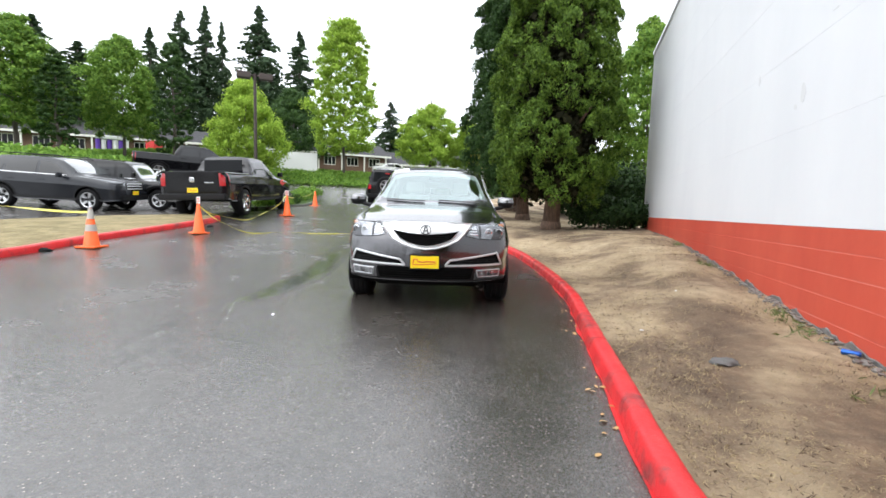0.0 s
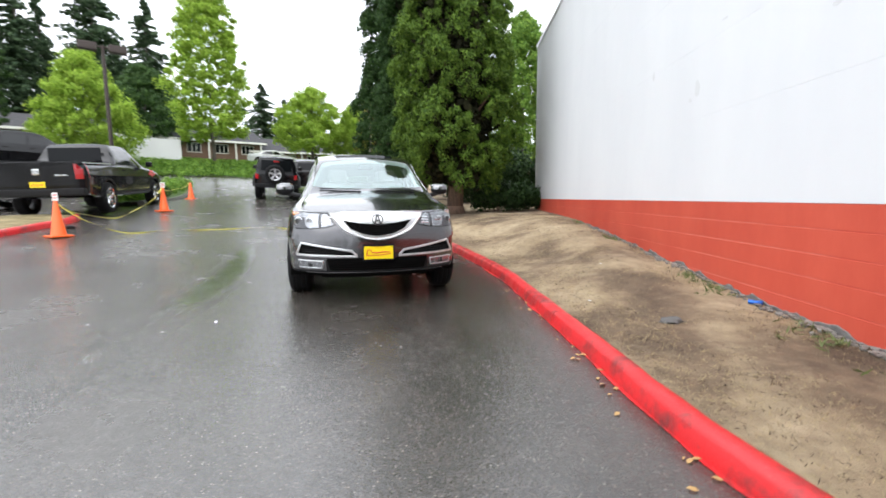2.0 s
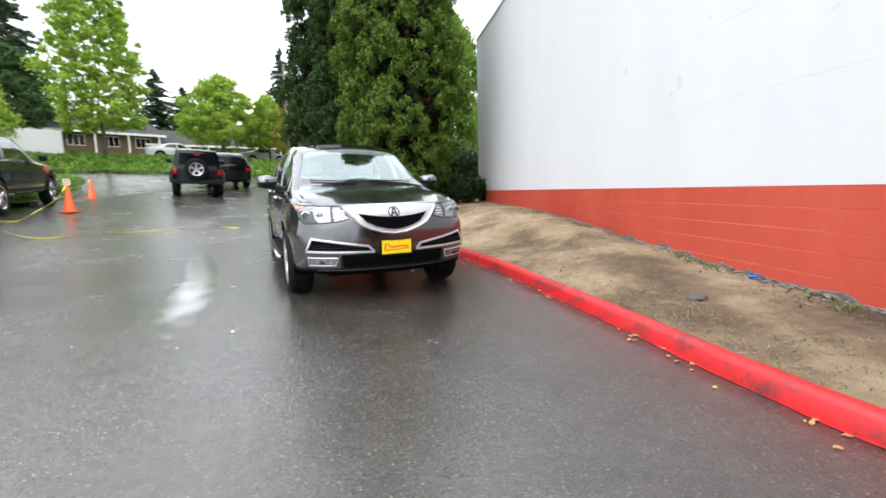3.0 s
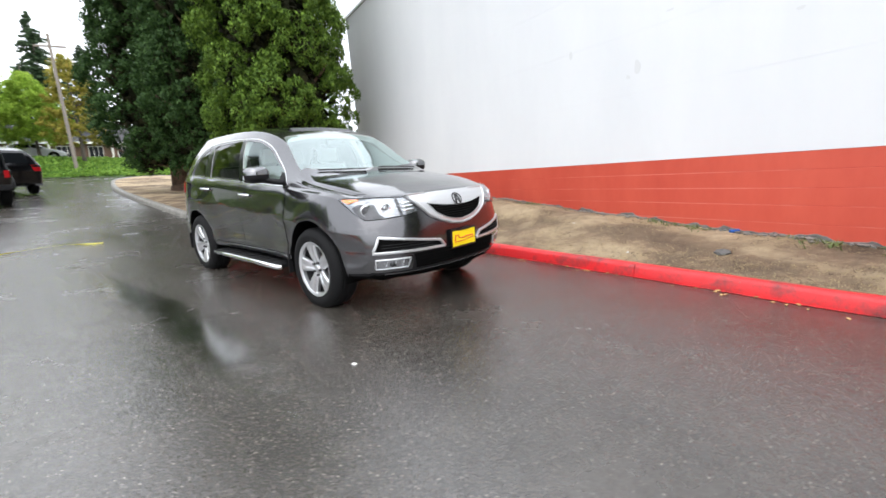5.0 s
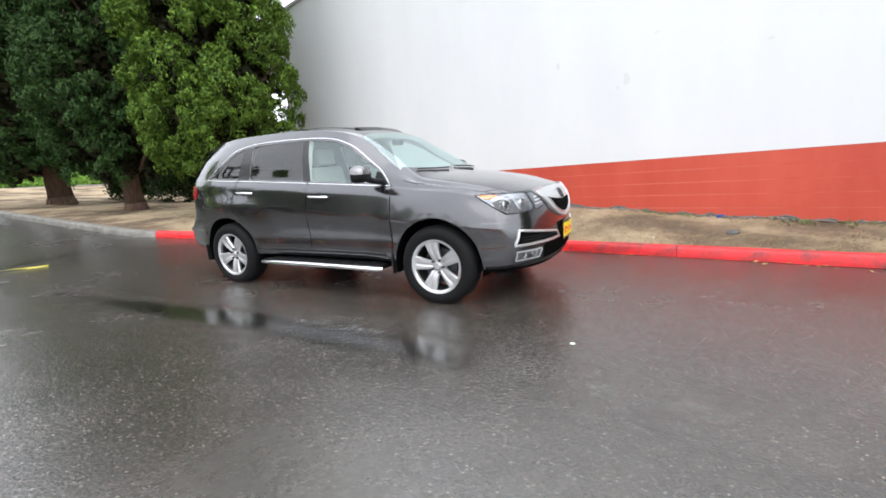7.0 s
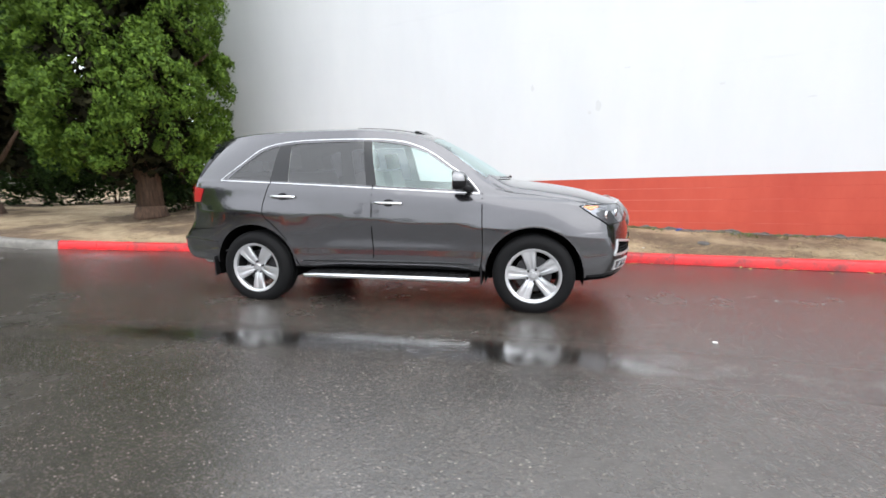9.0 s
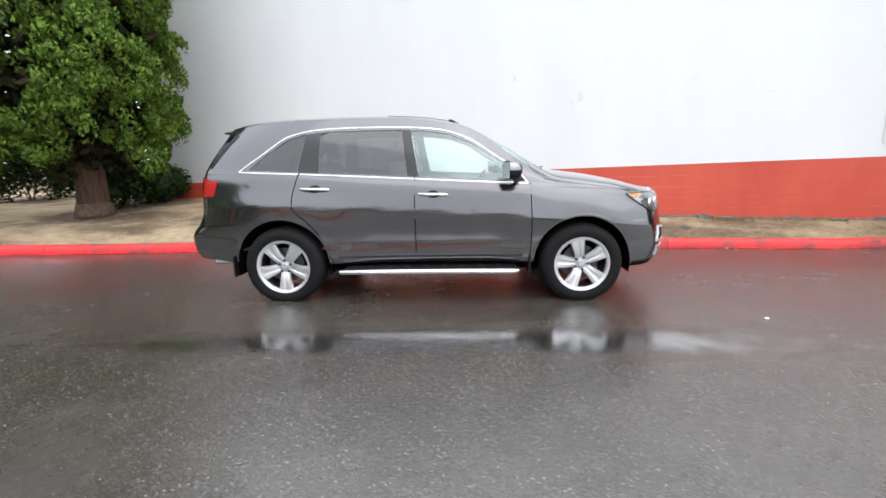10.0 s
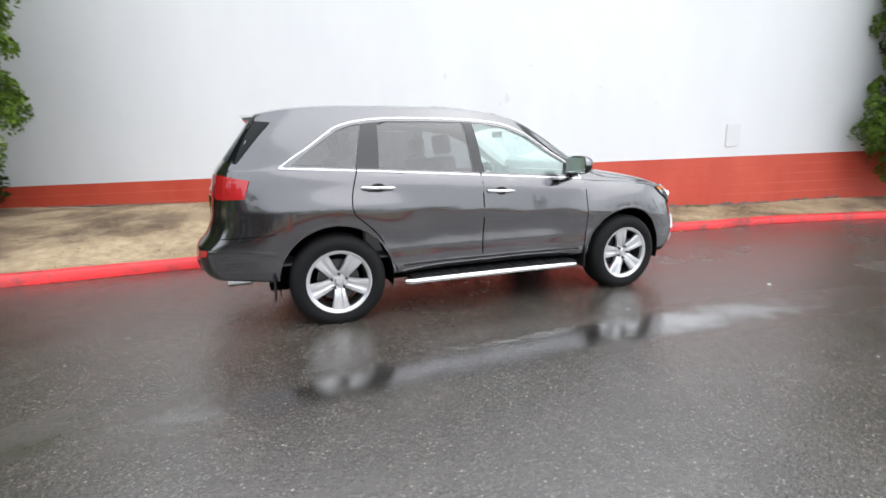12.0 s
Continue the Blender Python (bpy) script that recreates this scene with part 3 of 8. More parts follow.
def cast(bvh, aim, u, v):
    if aim in WRAP:
        cx, sg = WRAP[aim]
        d = Vector((-sg * math.cos(u), -math.sin(u), 0))
        p, nrm, _, _ = bvh.ray_cast(Vector((cx, 0, v)) - d * 4, d)
        return p, (nrm if nrm.dot(d) < 0 else -nrm)
    ax, sg = AIM[aim]
    d = Vector((0, 0, 0))
    d["xyz".index(ax)] = sg
    o = {"y": Vector((u, -4 * sg, v)), "z": Vector((u, v, 5)), "x": Vector((-5 * sg, u, v))}[ax]
    p, nrm, _, _ = bvh.ray_cast(o, d)
    if p is None:
        p, nrm, _, _ = bvh.find_nearest(o + d * (4 if ax == "y" else 5 - 2.0))
    if nrm.dot(d) > 0:
        nrm = -nrm
    return p, nrm


def skin(bvh, poly, aim, lift, thick, grid=0.06):
    """A panel with its outline poly, laid on the body as seen from one side, lift above it, with thickness."""
    bm = bmesh.new()
    bm.faces.new([bm.verts.new((u, v, 0)) for u, v in poly])
    us, vs_ = [p[0] for p in poly], [p[1] for p in poly]
    for lo, hi, no in ((min(us), max(us), (1, 0, 0)), (min(vs_), max(vs_), (0, 1, 0))):
        k = lo + grid
        while k < hi - 0.2 * grid:
            bmesh.ops.bisect_plane(bm, geom=bm.verts[:] + bm.edges[:] + bm.faces[:], plane_co=Vector(no) * k, plane_no=no)
            k += grid
    for v in bm.verts:
        p, nrm = cast(bvh, aim, v.co.x, v.co.y)
        v.co = p + nrm * lift
    if thick:
        top = bm.faces[:]
        r = bmesh.ops.extrude_face_region(bm, geom=top)
        moved = [g for g in r["geom"] if isinstance(g, bmesh.types.BMVert)]
        bm.normal_update()
        for v in moved:
            p, nrm, _, _ = bvh.find_nearest(v.co)
            out = (v.co - p)
            nn = out.normalized() if out.length > 1e-4 else nrm
            v.co += (nn if lift > 0 else -nn) * -thick if lift > 0 else -nn * 0
        if lift <= 0:
            for v in moved:
                v.co.z -= 0.003
    return bm


def ribbon(bvh, line, aim, width, lift, closed=False):
    """A narrow strip with a rounded back that runs over the body along line."""
    bm = bmesh.new()
    pts = [cast(bvh, aim, u, v) for u, v in line]
    rows = []
    n = len(pts)
    for i, (p, nrm) in enumerate(pts):
        a, b = pts[(i - 1) % n if closed else max(0, i - 1)][0], pts[(i + 1) % n if closed else min(n - 1, i + 1)][0]
        side_v = (b - a).cross(nrm).normalized() * width / 2
        rows.append([bm.verts.new(p + side_v - nrm * 0.004), bm.verts.new(p + side_v + nrm * lift * 0.7), bm.verts.new(p + nrm * lift), bm.verts.new(p - side_v + nrm * lift * 0.7), bm.verts.new(p - side_v - nrm * 0.004)])
    for i in range(n if closed else n - 1):
        a, b = rows[i], rows[(i + 1) % n]
        for k in range(4):
            bm.faces.new((a[k], a[k + 1], b[k + 1], b[k]))
    return bm


def flip_y(poly):
    return [(-u, v) for u, v in poly]


SUV = {
    "ends": (-2.46, 2.31),
    "width": [(-2.46, 0.62), (-2.41, 0.76), (-2.29, 0.875), (-2.12, 0.938), (-1.85, 0.972), (-1.4, 0.985), (-0.8, 0.975), (-0.1, 0.965), (0.7, 0.97), (1.3, 0.985), (1.65, 0.975), (1.9, 0.92), (2.06, 0.845), (2.18, 0.74), (2.26, 0.62), (2.31, 0.47)],
    "top": [(-2.46, 1.675), (-2.2, 1.70), (-1.9, 1.716), (-1.5, 1.742), (-1.0, 1.757), (-0.5, 1.757), (-0.1, 1.738), (0.2, 1.695), (0.4, 1.635), (0.6, 1.53), (0.85, 1.39), (1.05, 1.27), (1.2, 1.205), (1.45, 1.18), (1.75, 1.13), (1.95, 1.08), (2.1, 1.035), (2.22, 1.005), (2.31, 0.975)],
    "belt": [(-2.5, 1.26), (-1.64, 1.275), (-1.1, 1.245), (-0.15, 1.185), (0.8, 1.10), (1.15, 1.055), (1.5, 1.03), (1.9, 0.97), (2.1, 0.92), (2.31, 0.86)],
    "belt_w": [(-2.5, 0.92), (-1.6, 0.928), (0.8, 0.932), (1.2, 0.935), (1.6, 0.94), (2.31, 0.93)],
    "roof_w": [(-2.5, 0.60), (-2.3, 0.645), (-2.0, 0.662), (-1.6, 0.672), (-1.0, 0.68), (-0.3, 0.68), (0.2, 0.66), (0.5, 0.655), (0.85, 0.70), (1.1, 0.78), (1.4, 0.81), (1.75, 0.80), (2.0, 0.73), (2.2, 0.60), (2.31, 0.40)],
    "crown": [(-2.5, 0.05), (-1.0, 0.075), (0.2, 0.07), (0.85, 0.08), (1.15, 0.07), (1.6, 0.075), (2.0, 0.06), (2.31, 0.035)],
    "low": [(-2.5, 0.47), (-2.2, 0.40), (-1.7, 0.36), (-0.9, 0.37), (0.9, 0.37), (1.8, 0.305), (2.15, 0.315), (2.31, 0.345)],
    "shear": lambda x, z: (step(1.5, 2.25, x) * -(0.30 * max(0, z - 0.62) + 0.14 * max(0, 0.5 - z)) if x > 0 else
                           step(-1.35, -2.35, x) * (0.86 * max(0, z - 1.22) + 0.19 * step(0.58, 0.98, z) + 0.25 * max(0, 0.55 - z))),
}


# the vehicle's own shell: sections along x, then the nose and tail bent round in plan and profile
SHELL = {
    "ends": (-2.44, 2.42),
    "width": [(-2.44, 0.875), (-2.3, 0.90), (-2.0, 0.935), (-1.6, 0.957), (-1.0, 0.955), (0.0, 0.950), (0.9, 0.952), (1.4, 0.960), (1.8, 0.950), (2.1, 0.925), (2.42, 0.885)],
    "top": [(-2.44, 1.672), (-2.1, 1.705), (-1.8, 1.728), (-1.4, 1.752), (-1.0, 1.765), (-0.5, 1.765), (-0.1, 1.745), (0.2, 1.700), (0.4, 1.636), (0.6, 1.53), (0.85, 1.385), (1.03, 1.268), (1.16, 1.205), (1.4, 1.172), (1.7, 1.135), (2.0, 1.09), (2.25, 1.04), (2.42, 1.0)],
    "belt": [(-2.44, 1.235), (-1.64, 1.237), (-0.55, 1.180), (0.6, 1.112), (0.9, 1.092), (1.15, 1.065), (1.5, 1.045), (1.9, 1.022), (2.2, 0.99), (2.42, 0.955)],
    "tuck": [(-2.44, 0.055), (-1.4, 0.062), (0.9, 0.062), (1.3, 0.058), (2.42, 0.030)],
    "crease": [(-2.44, 0.93), (-1.0, 0.925), (-0.13, 0.855), (0.86, 0.800), (1.5, 0.755), (2.42, 0.70)],
    "edge": [(-2.44, 0.25), (-1.9, 0.5), (-1.2, 1.0), (1.0, 1.0), (1.5, 0.9), (2.1, 0.9), (2.42, 0.6)],
    "roof_w": [(-2.44, 0.600), (-2.0, 0.645), (-1.6, 0.672), (-1.0, 0.680), (-0.3, 0.680), (0.2, 0.660), (0.5, 0.655), (0.85, 0.700), (1.1, 0.765), (1.4, 0.790), (1.8, 0.785), (2.2, 0.755), (2.42, 0.72)],
    "crown": [(-2.44, 0.05), (-1.0, 0.075), (0.2, 0.07), (0.85, 0.08), (1.15, 0.075), (1.6, 0.075), (2.1, 0.05), (2.42, 0.022)],
    "low": [(-2.44, 0.42), (-2.1, 0.40), (-1.7, 0.36), (-0.9, 0.37), (0.9, 0.37), (1.8, 0.315), (2.42, 0.325)],
}
NOSE = [(0.28, 2.215), (0.36, 2.265), (0.44, 2.290), (0.54, 2.300), (0.66, 2.298), (0.78, 2.285), (0.88, 2.262), (0.94, 2.232), (0.985, 2.190), (1.05, 2.145), (1.20, 2.12)]
NOSE_PLAN = [(0.0, 0.0), (0.2, 0.006), (0.4, 0.032), (0.55, 0.074), (0.7, 0.145), (0.8, 0.222), (0.88, 0.32), (0.96, 0.45)]
NOSE_GAIN = [(0.30, 1.15), (0.45, 0.92), (0.60, 0.88), (0.75, 1.0), (0.95, 1.12), (1.2, 1.0)]
TAIL = [(0.36, -2.30), (0.45, -2.395), (0.56, -2.435), (0.66, -2.425), (0.74, -2.36), (0.84, -2.315), (1.0, -2.290), (1.16, -2.265), (1.24, -2.235), (1.30, -2.19), (1.62, -1.955), (1.78, -1.89)]
TAIL_PLAN = [(0.0, 0.0), (0.4, 0.016), (0.6, 0.048), (0.75, 0.108), (0.85, 0.190), (0.94, 0.32)]


def bend(x, y, z):
    y = abs(y)
    if x > 1.2:
        s = ((x - 1.2) / 1.22) ** 1.75
        return x + s * (smooth_table(z, NOSE) - smooth_table(y, NOSE_PLAN) * smooth_table(z, NOSE_GAIN) - 2.42)
    if x < -1.2:
        s = ((-1.2 - x) / 1.24) ** 1.6
        return x + s * (smooth_table(z, TAIL) + smooth_table(y, TAIL_PLAN) + 2.44)
    return x


def flare(x, y, z):
    """The swelling of the wings round the wheels."""
    out = 0.0
    if 0.25 < z < 1.2:
        for wx, reach, amount in ((1.375, 0.40, 0.030), (-1.375, 0.44, 0.034)):
            r = math.hypot(x - wx, z - 0.372)
            k = step(0.455 + reach, 0.465, r)
            out += amount * k * step(1.17, 0.95, z)
    return out


def shell_section(x):
    S = SHELL
    lo, hi = S["ends"]
    near = max(0.0, (x - (hi - 0.05)) / 0.05, ((lo + 0.05) - x) / 0.05)
    cut_in = 0.045 * (1 - math.sqrt(max(0.0, 1 - near * near)))
    w = smooth_table(x, S["width"]) - cut_in
    top = smooth_table(x, S["top"]) - cut_in * 0.7
    low = smooth_table(x, S["low"]) + cut_in * 0.5
    belt = min(smooth_table(x, S["belt"]), top - 0.05)
    bw = w - smooth_table(x, S["tuck"])
    rw = smooth_table(x, S["roof_w"]) - cut_in
    crown = smooth_table(x, S["crown"])
    zc = smooth_table(x, S["crease"])
    e = smooth_table(x, S["edge"])
    hood = step(0.95, 1.25, x)
    rail = top - crown
    runs = [
        [(0, low - 0.025), (w * 0.5, low - 0.018), (w * 0.86, low), (w - 0.052, low + 0.016), (w - 0.034, low + 0.06), (w - 0.026 - 0.004 * e, 0.50), (w - 0.024 - 0.012 * e, 0.572)],
        [(w - 0.024 - 0.012 * e, 0.572), (w - 0.016 - 0.006 * e, 0.66), (w - 0.007 - 0.002 * e, 0.76), (w, zc)],
        [(w, zc), (w - 0.010 - 0.008 * e, zc + (belt - zc) * 0.40), (w - 0.030 - 0.006 * e, zc + (belt - zc) * 0.75), (bw, belt - 0.012)],
        [(bw, belt - 0.012), (bw - 0.020 - 0.012 * hood, belt + 0.010), (bw + (rw - bw) * 0.5 + 0.018 * (1 - hood) + 0.01 * hood, belt + (rail - belt) * (0.55 + 0.1 * hood)), (rw + 0.012, rail - 0.012), (rw - 0.05, top - crown * 0.62), (rw * 0.55, top - crown * 0.2), (0, top)],
    ]
    soft = [0.006, 0.008 + 0.03 * (1 - e), 0.008 + 0.025 * hood]
    out = []
    for i, run in enumerate(runs):
        pts = [Vector((p.y, p.z)) for p in catmull([(0, a, b) for a, b in run], 5)]
        if i > 0:
            d = (pts[1] - pts[0])
            pts[0] = pts[0] + d.normalized() * min(soft[i - 1], 0.45 * d.length)
        if i < len(runs) - 1:
            d = (pts[-2] - pts[-1])
            pts[-1] = pts[-1] + d.normalized() * min(soft[i], 0.45 * d.length)
        out += pts
    return out


def suv_shell(n_along=96, across=18):
    lo, hi = SHELL["ends"]
    xs = [lo + (hi - lo) * (0.55 * (0.5 - 0.5 * math.cos(math.pi * k / n_along)) + 0.45 * k / n_along) for k in range(n_along + 1)]
    xs = sorted(set(xs + [lo + 0.012, lo + 0.03, hi - 0.012, hi - 0.03]))

    def place(x, y, z):
        x2 = bend(x, y, z)
        if abs(y) > 0.55:
            y += math.copysign(flare(x2, y, z) * step(0.55, 0.85, abs(y)), y)
        return (x2, y, z)

    bm = bmesh.new()
    secs = [shell_section(x) for x in xs]
    n = len(secs[0])
    left = [[bm.verts.new(place(x, max(0.0, p.x), p.y)) for p in sec] for x, sec in zip(xs, secs)]
    right = [[left[i][k] if k in (0, n - 1) else bm.verts.new(place(xs[i], -max(0.0, p.x), p.y)) for k, p in enumerate(sec)] for i, sec in enumerate(secs)]
    for i in range(len(xs) - 1):
        for k in range(n - 1):
            bm.faces.new((left[i][k], left[i][k + 1], left[i + 1][k + 1], left[i + 1][k]))
            bm.faces.new((right[i][k], right[i + 1][k], right[i + 1][k + 1], right[i][k + 1]))
    for i in (0, len(xs) - 1):
        rows = []
        for k, p in enumerate(secs[i]):
            if k in (0, n - 1):
                rows.append([left[i][k]] * (across + 1))
            else:
                rows.append([left[i][k]] + [bm.verts.new(place(xs[i], p.x * (1 - 2 * j / across), p.y)) for j in range(1, across)] + [right[i][k]])
        for a, b in zip(rows, rows[1:]):
            for j in range(across):
                q = [a[j], a[j + 1], b[j + 1], b[j]]
                q = [v for m, v in enumerate(q) if v not in q[:m]]
                if len(q) > 2:
                    bm.faces.new(q)
    bmesh.ops.recalc_face_normals(bm, faces=bm.faces[:])
    if bm.calc_volume(signed=True) < 0:
        bmesh.ops.reverse_faces(bm, faces=bm.faces[:])
    return bm


def body_normals(me, bvh, outer, tol=0.012):
    """Smooth shading taken over from the uncut body wherever me lies on it."""
    from mathutils.interpolate import poly_3d_calc
    vn = [v.normal.copy() for v in outer.vertices]
    polys = [tuple(p.vertices) for p in outer.polygons]
    cos = [v.co.copy() for v in outer.vertices]
    near = {}
    for v in me.vertices:
        p, nrm, idx, d = bvh.find_nearest(v.co)
        if p is not None and d < tol:
            ids = polys[idx]
            w = poly_3d_calc([cos[k] for k in ids], p)
            q = Vector((0, 0, 0))
            for k, a in zip(ids, w):
                q += vn[k] * a
            near[v.index] = q.normalized()
    out = []
    for p in me.polygons:
        p.use_smooth = True
        for li in p.loop_indices:
            vi = me.loops[li].vertex_index
            q = near.get(vi)
            out.append(q if q is not None and q.dot(p.normal) > 0.75 else p.normal.copy())
    me.normals_split_custom_set(out)


def wheel_meshes(name, R=0.369, rim=0.247, width=0.255, spokes=5, metal=None, spoke_w=0.052):
    """Tyre, rim, one spoke, brake disc and cap of a wheel whose outer face looks along -y."""
    h = width / 2
    metal = metal or alloy
    def keep(bm, mat, smooth=40):
        bmesh.ops.recalc_face_normals(bm, faces=bm.faces[:])
        me = to_mesh(bm, name)
        me.materials.append(mat)
        for p in me.polygons:
            p.use_smooth = True
        me.set_sharp_from_angle(angle=radians(smooth))
        return me
    bm = bmesh.new()
    prof = [(rim - 0.012, h - 0.02), (rim + 0.012, h - 0.004), (rim + 0.05, h + 0.004), (R - 0.05, h), (R - 0.018, h - 0.018), (R - 0.003, h - 0.045)]
    for g in (0.055, 0.0, -0.055):
        prof += [(R, g + 0.012), (R - 0.007, g + 0.006), (R - 0.007, g - 0.006), (R, g - 0.012)]
    prof += [(R - 0.003, -h + 0.045), (R - 0.018, -h + 0.018), (R - 0.05, -h), (rim + 0.05, -h - 0.004), (rim + 0.012, -h + 0.004), (rim - 0.012, -h + 0.02)]
    lathe(bm, prof, 48)
    tyre = keep(bm, rubber)
    bm = bmesh.new()
    lathe(bm, [(rim - 0.012, h - 0.03), (rim - 0.03, h - 0.05), (rim - 0.04, 0.0), (rim - 0.026, -h + 0.05), (rim - 0.024, -h + 0.022), (rim - 0.010, -h + 0.010), (rim + 0.004, -h + 0.008), (rim + 0.002, -h + 0.02)], 48)
    rim_me = keep(bm, metal)
    # barrel behind the spokes coloured dark, in place of the shade between them
    rim_me.materials.append(steel_dark)
    for p in rim_me.polygons:
        if sum(rim_me.vertices[k].co.y for k in p.vertices) / len(p.vertices) > -h + 0.05:
            p.material_index = 1
    bm = bmesh.new()
    w0, w1 = spoke_w * 0.72, spoke_w
    secs = []
    for r, w, y, t in ((0.030, w0, -h + 0.058, 0.05), (0.075, w0, -h + 0.040, 0.045), (0.13, (w0 + w1) / 2, -h + 0.024, 0.045), (rim - 0.045, w1 * 1.08, -h + 0.020, 0.05), (rim - 0.012, w1 * 1.25, -h + 0.016, 0.05)):
        g = 0.006 if r < rim - 0.04 else 0.001
        secs.append([bm.verts.new(c) for c in ((-w, y + 0.016, r), (-w * 0.84, y + 0.002, r), (-w * 0.34, y, r), (-w * 0.18, y + g, r), (w * 0.18, y + g, r), (w * 0.34, y, r), (w * 0.84, y + 0.002, r), (w, y + 0.016, r), (w * 0.9, y + t, r), (-w * 0.9, y + t, r))])
    for a, b in zip(secs, secs[1:]):
        for k in range(10):
            bm.faces.new((a[k], a[(k + 1) % 10], b[(k + 1) % 10], b[k]))
    bm.faces.new(secs[0])
    bm.faces.new(list(reversed(secs[-1])))
    spoke = keep(bm, metal, 25)
    bm = bmesh.new()
    lathe(bm, [(0.02, -0.02), (0.165, -0.02), (0.165, 0.01), (0.02, 0.01)], 32)
    disc = keep(bm, steel_dark)
    bm = bmesh.new()
    lathe(bm, [(0.0005, -h + 0.034), (0.026, -h + 0.035), (0.032, -h + 0.042), (0.036, -h + 0.050), (0.070, -h + 0.054), (0.074, -h + 0.09)], 24)
    cap = keep(bm, metal)
    bm = bmesh.new()
    lathe(bm, [(0.0005, -h + 0.026), (0.010, -h + 0.028), (0.012, -h + 0.06)], 8)
    nut = keep(bm, steel_dark)
    return tyre, rim_me, spoke, disc, cap, nut, spokes


def add_wheel(car, meshes, x, y, z, right, turn=0.0):
    tyre, rim_me, spoke, disc, cap, nut, spokes = meshes
    w = new("wheel", rim_me)
    w.parent = car
    w.matrix_local = pose(x, y, z, 0, turn, 0 if right else 180)
    w["label"] = "silver alloy wheel with a black tyre"
    for nm, me in (("tyre", tyre), ("brake_disc", disc), ("hub_cap", cap)):
        o = new(nm, me)
        o.parent = w
    for k in range(spokes):
        o = new("spoke", spoke)
        o.parent = w
        o.matrix_local = pose(0, 0, 0, 0, 360 / spokes * k, 0)
        o = new("wheel_nut", nut)
        o.parent = w
        a = 2 * math.pi * (k + 0.5) / spokes
        o.matrix_local = Matrix.Translation((0.058 * math.sin(a), 0, 0.058 * math.cos(a)))
    return w


suv_bm = suv_shell()
suv_bvh = BVHTree.FromBMesh(suv_bm)
suv_at = frame_on_road(-2.186, 6.704, -74.68) @ pose(-0.01, -0.011, 0.004, 1.3, 0, 0.25)
suv = tagged(empty("sport_utility_vehicle", suv_at), "dark grey mid-size sport utility vehicle, wet, parked beside the red kerb", "car")
suv_outer = to_mesh(suv_bm, "suv_outer")

QUARTER = [(-1.665, 1.254), (-1.20, 1.231), (-1.125, 1.566), (-1.17, 1.563), (-1.30, 1.523), (-1.50, 1.385)]
REAR_WIN = [(-1.01, 1.222), (-0.20, 1.180), (-0.25, 1.594), (-0.55, 1.596), (-0.93, 1.590), (-0.995, 1.565)]
FRONT_WIN = [(-0.10, 1.175), (0.83, 1.126), (0.755, 1.236), (0.59, 1.328), (0.38, 1.470), (0.17, 1.550), (-0.04, 1.582), (-0.17, 1.592)]
SCREEN = [(1.09, 0.0), (1.07, 0.35), (1.0, 0.62), (0.93, 0.735), (0.66, 0.665), (0.42, 0.595), (0.40, 0.56), (0.375, 0.3), (0.37, 0.0)]
SCREEN = SCREEN + [(u, -v) for u, v in reversed(SCREEN[1:-1])]
BACK_WIN = [(-0.60, 1.315), (0.60, 1.315), (0.50, 1.60), (-0.50, 1.60)]

cutters = [to_mesh(loft_body(SUV, inset=0.055, x0=-2.05, x1=0.98, zmin=0.5, n_along=30, sub=3))]
for poly in (QUARTER, REAR_WIN, FRONT_WIN):
    cutters += [prism(poly, "y", -1.3, -0.25), prism(poly, "y", 0.25, 1.3)]
cutters += [prism(SCREEN, "z", 1.16, 2.2), prism(BACK_WIN, "x", -3.0, -1.75)]
for sx in (-1.375, 1.375):
    for y0, y1 in ((-1.3, -0.62), (0.62, 1.3)):
        arch = [(sx + 0.436 * math.cos(a), 0.372 + 0.436 * math.sin(a)) for a in [2 * math.pi * k / 40 for k in range(40)]]
        cutters.append(prism(arch, "y", y0, y1))
body_me = cut(suv_outer.copy(), cutters)
body_me.materials.clear()
headliner = material("grey_cabin_lining", (0.5, 0.5, 0.49), 0.8)
for mm in (car_paint, liner, black_plastic, headliner):
    body_me.materials.append(mm)
for p in body_me.polygons:
    q, nrm, _, d = suv_bvh.find_nearest(p.center)
    on = d < 0.006 and abs(nrm.dot(p.normal)) > 0.4
    in_arch = abs(abs(p.center.x) - 1.375) < 0.5 and p.center.z < 0.86 and abs(p.center.y) > 0.58
    p.material_index = 0 if on else (1 if in_arch or p.center.z < 0.49 else 3)
    if on and (p.center.z < 0.385 or p.center.z < 0.50 and p.center.x > 2.0 and abs(p.center.y) < 0.52):
        p.material_index = 2 if p.center.z > 0.36 else 1
body_normals(body_me, suv_bvh, suv_outer)
body = new("body", body_me)
body.parent = suv


def skin_part(name, poly, aim, lift, thick, mat, parent, label="", grid=0.06, both=False, normals=True):
    """One panel, or the pair on both sides."""
    out = []
    todo = [(poly, aim)]
    if both:
        other = {"right": "left", "left": "right"}.get(aim, aim)
        todo.append((poly if aim in ("right", "left") else flip_y(poly), other))
    for pl, am in todo:
        ob = part(name, skin(suv_bvh, pl, am, lift, thick, grid), mat, parent, label)
        if normals:
            body_normals(ob.data, suv_bvh, suv_outer, max(0.012, abs(lift) + 0.004))
        out.append(ob)
    return out


def smooth_line(pts, n=6):
    return [(p.x, p.y) for p in catmull([(*q, 0) for q in pts], n)]


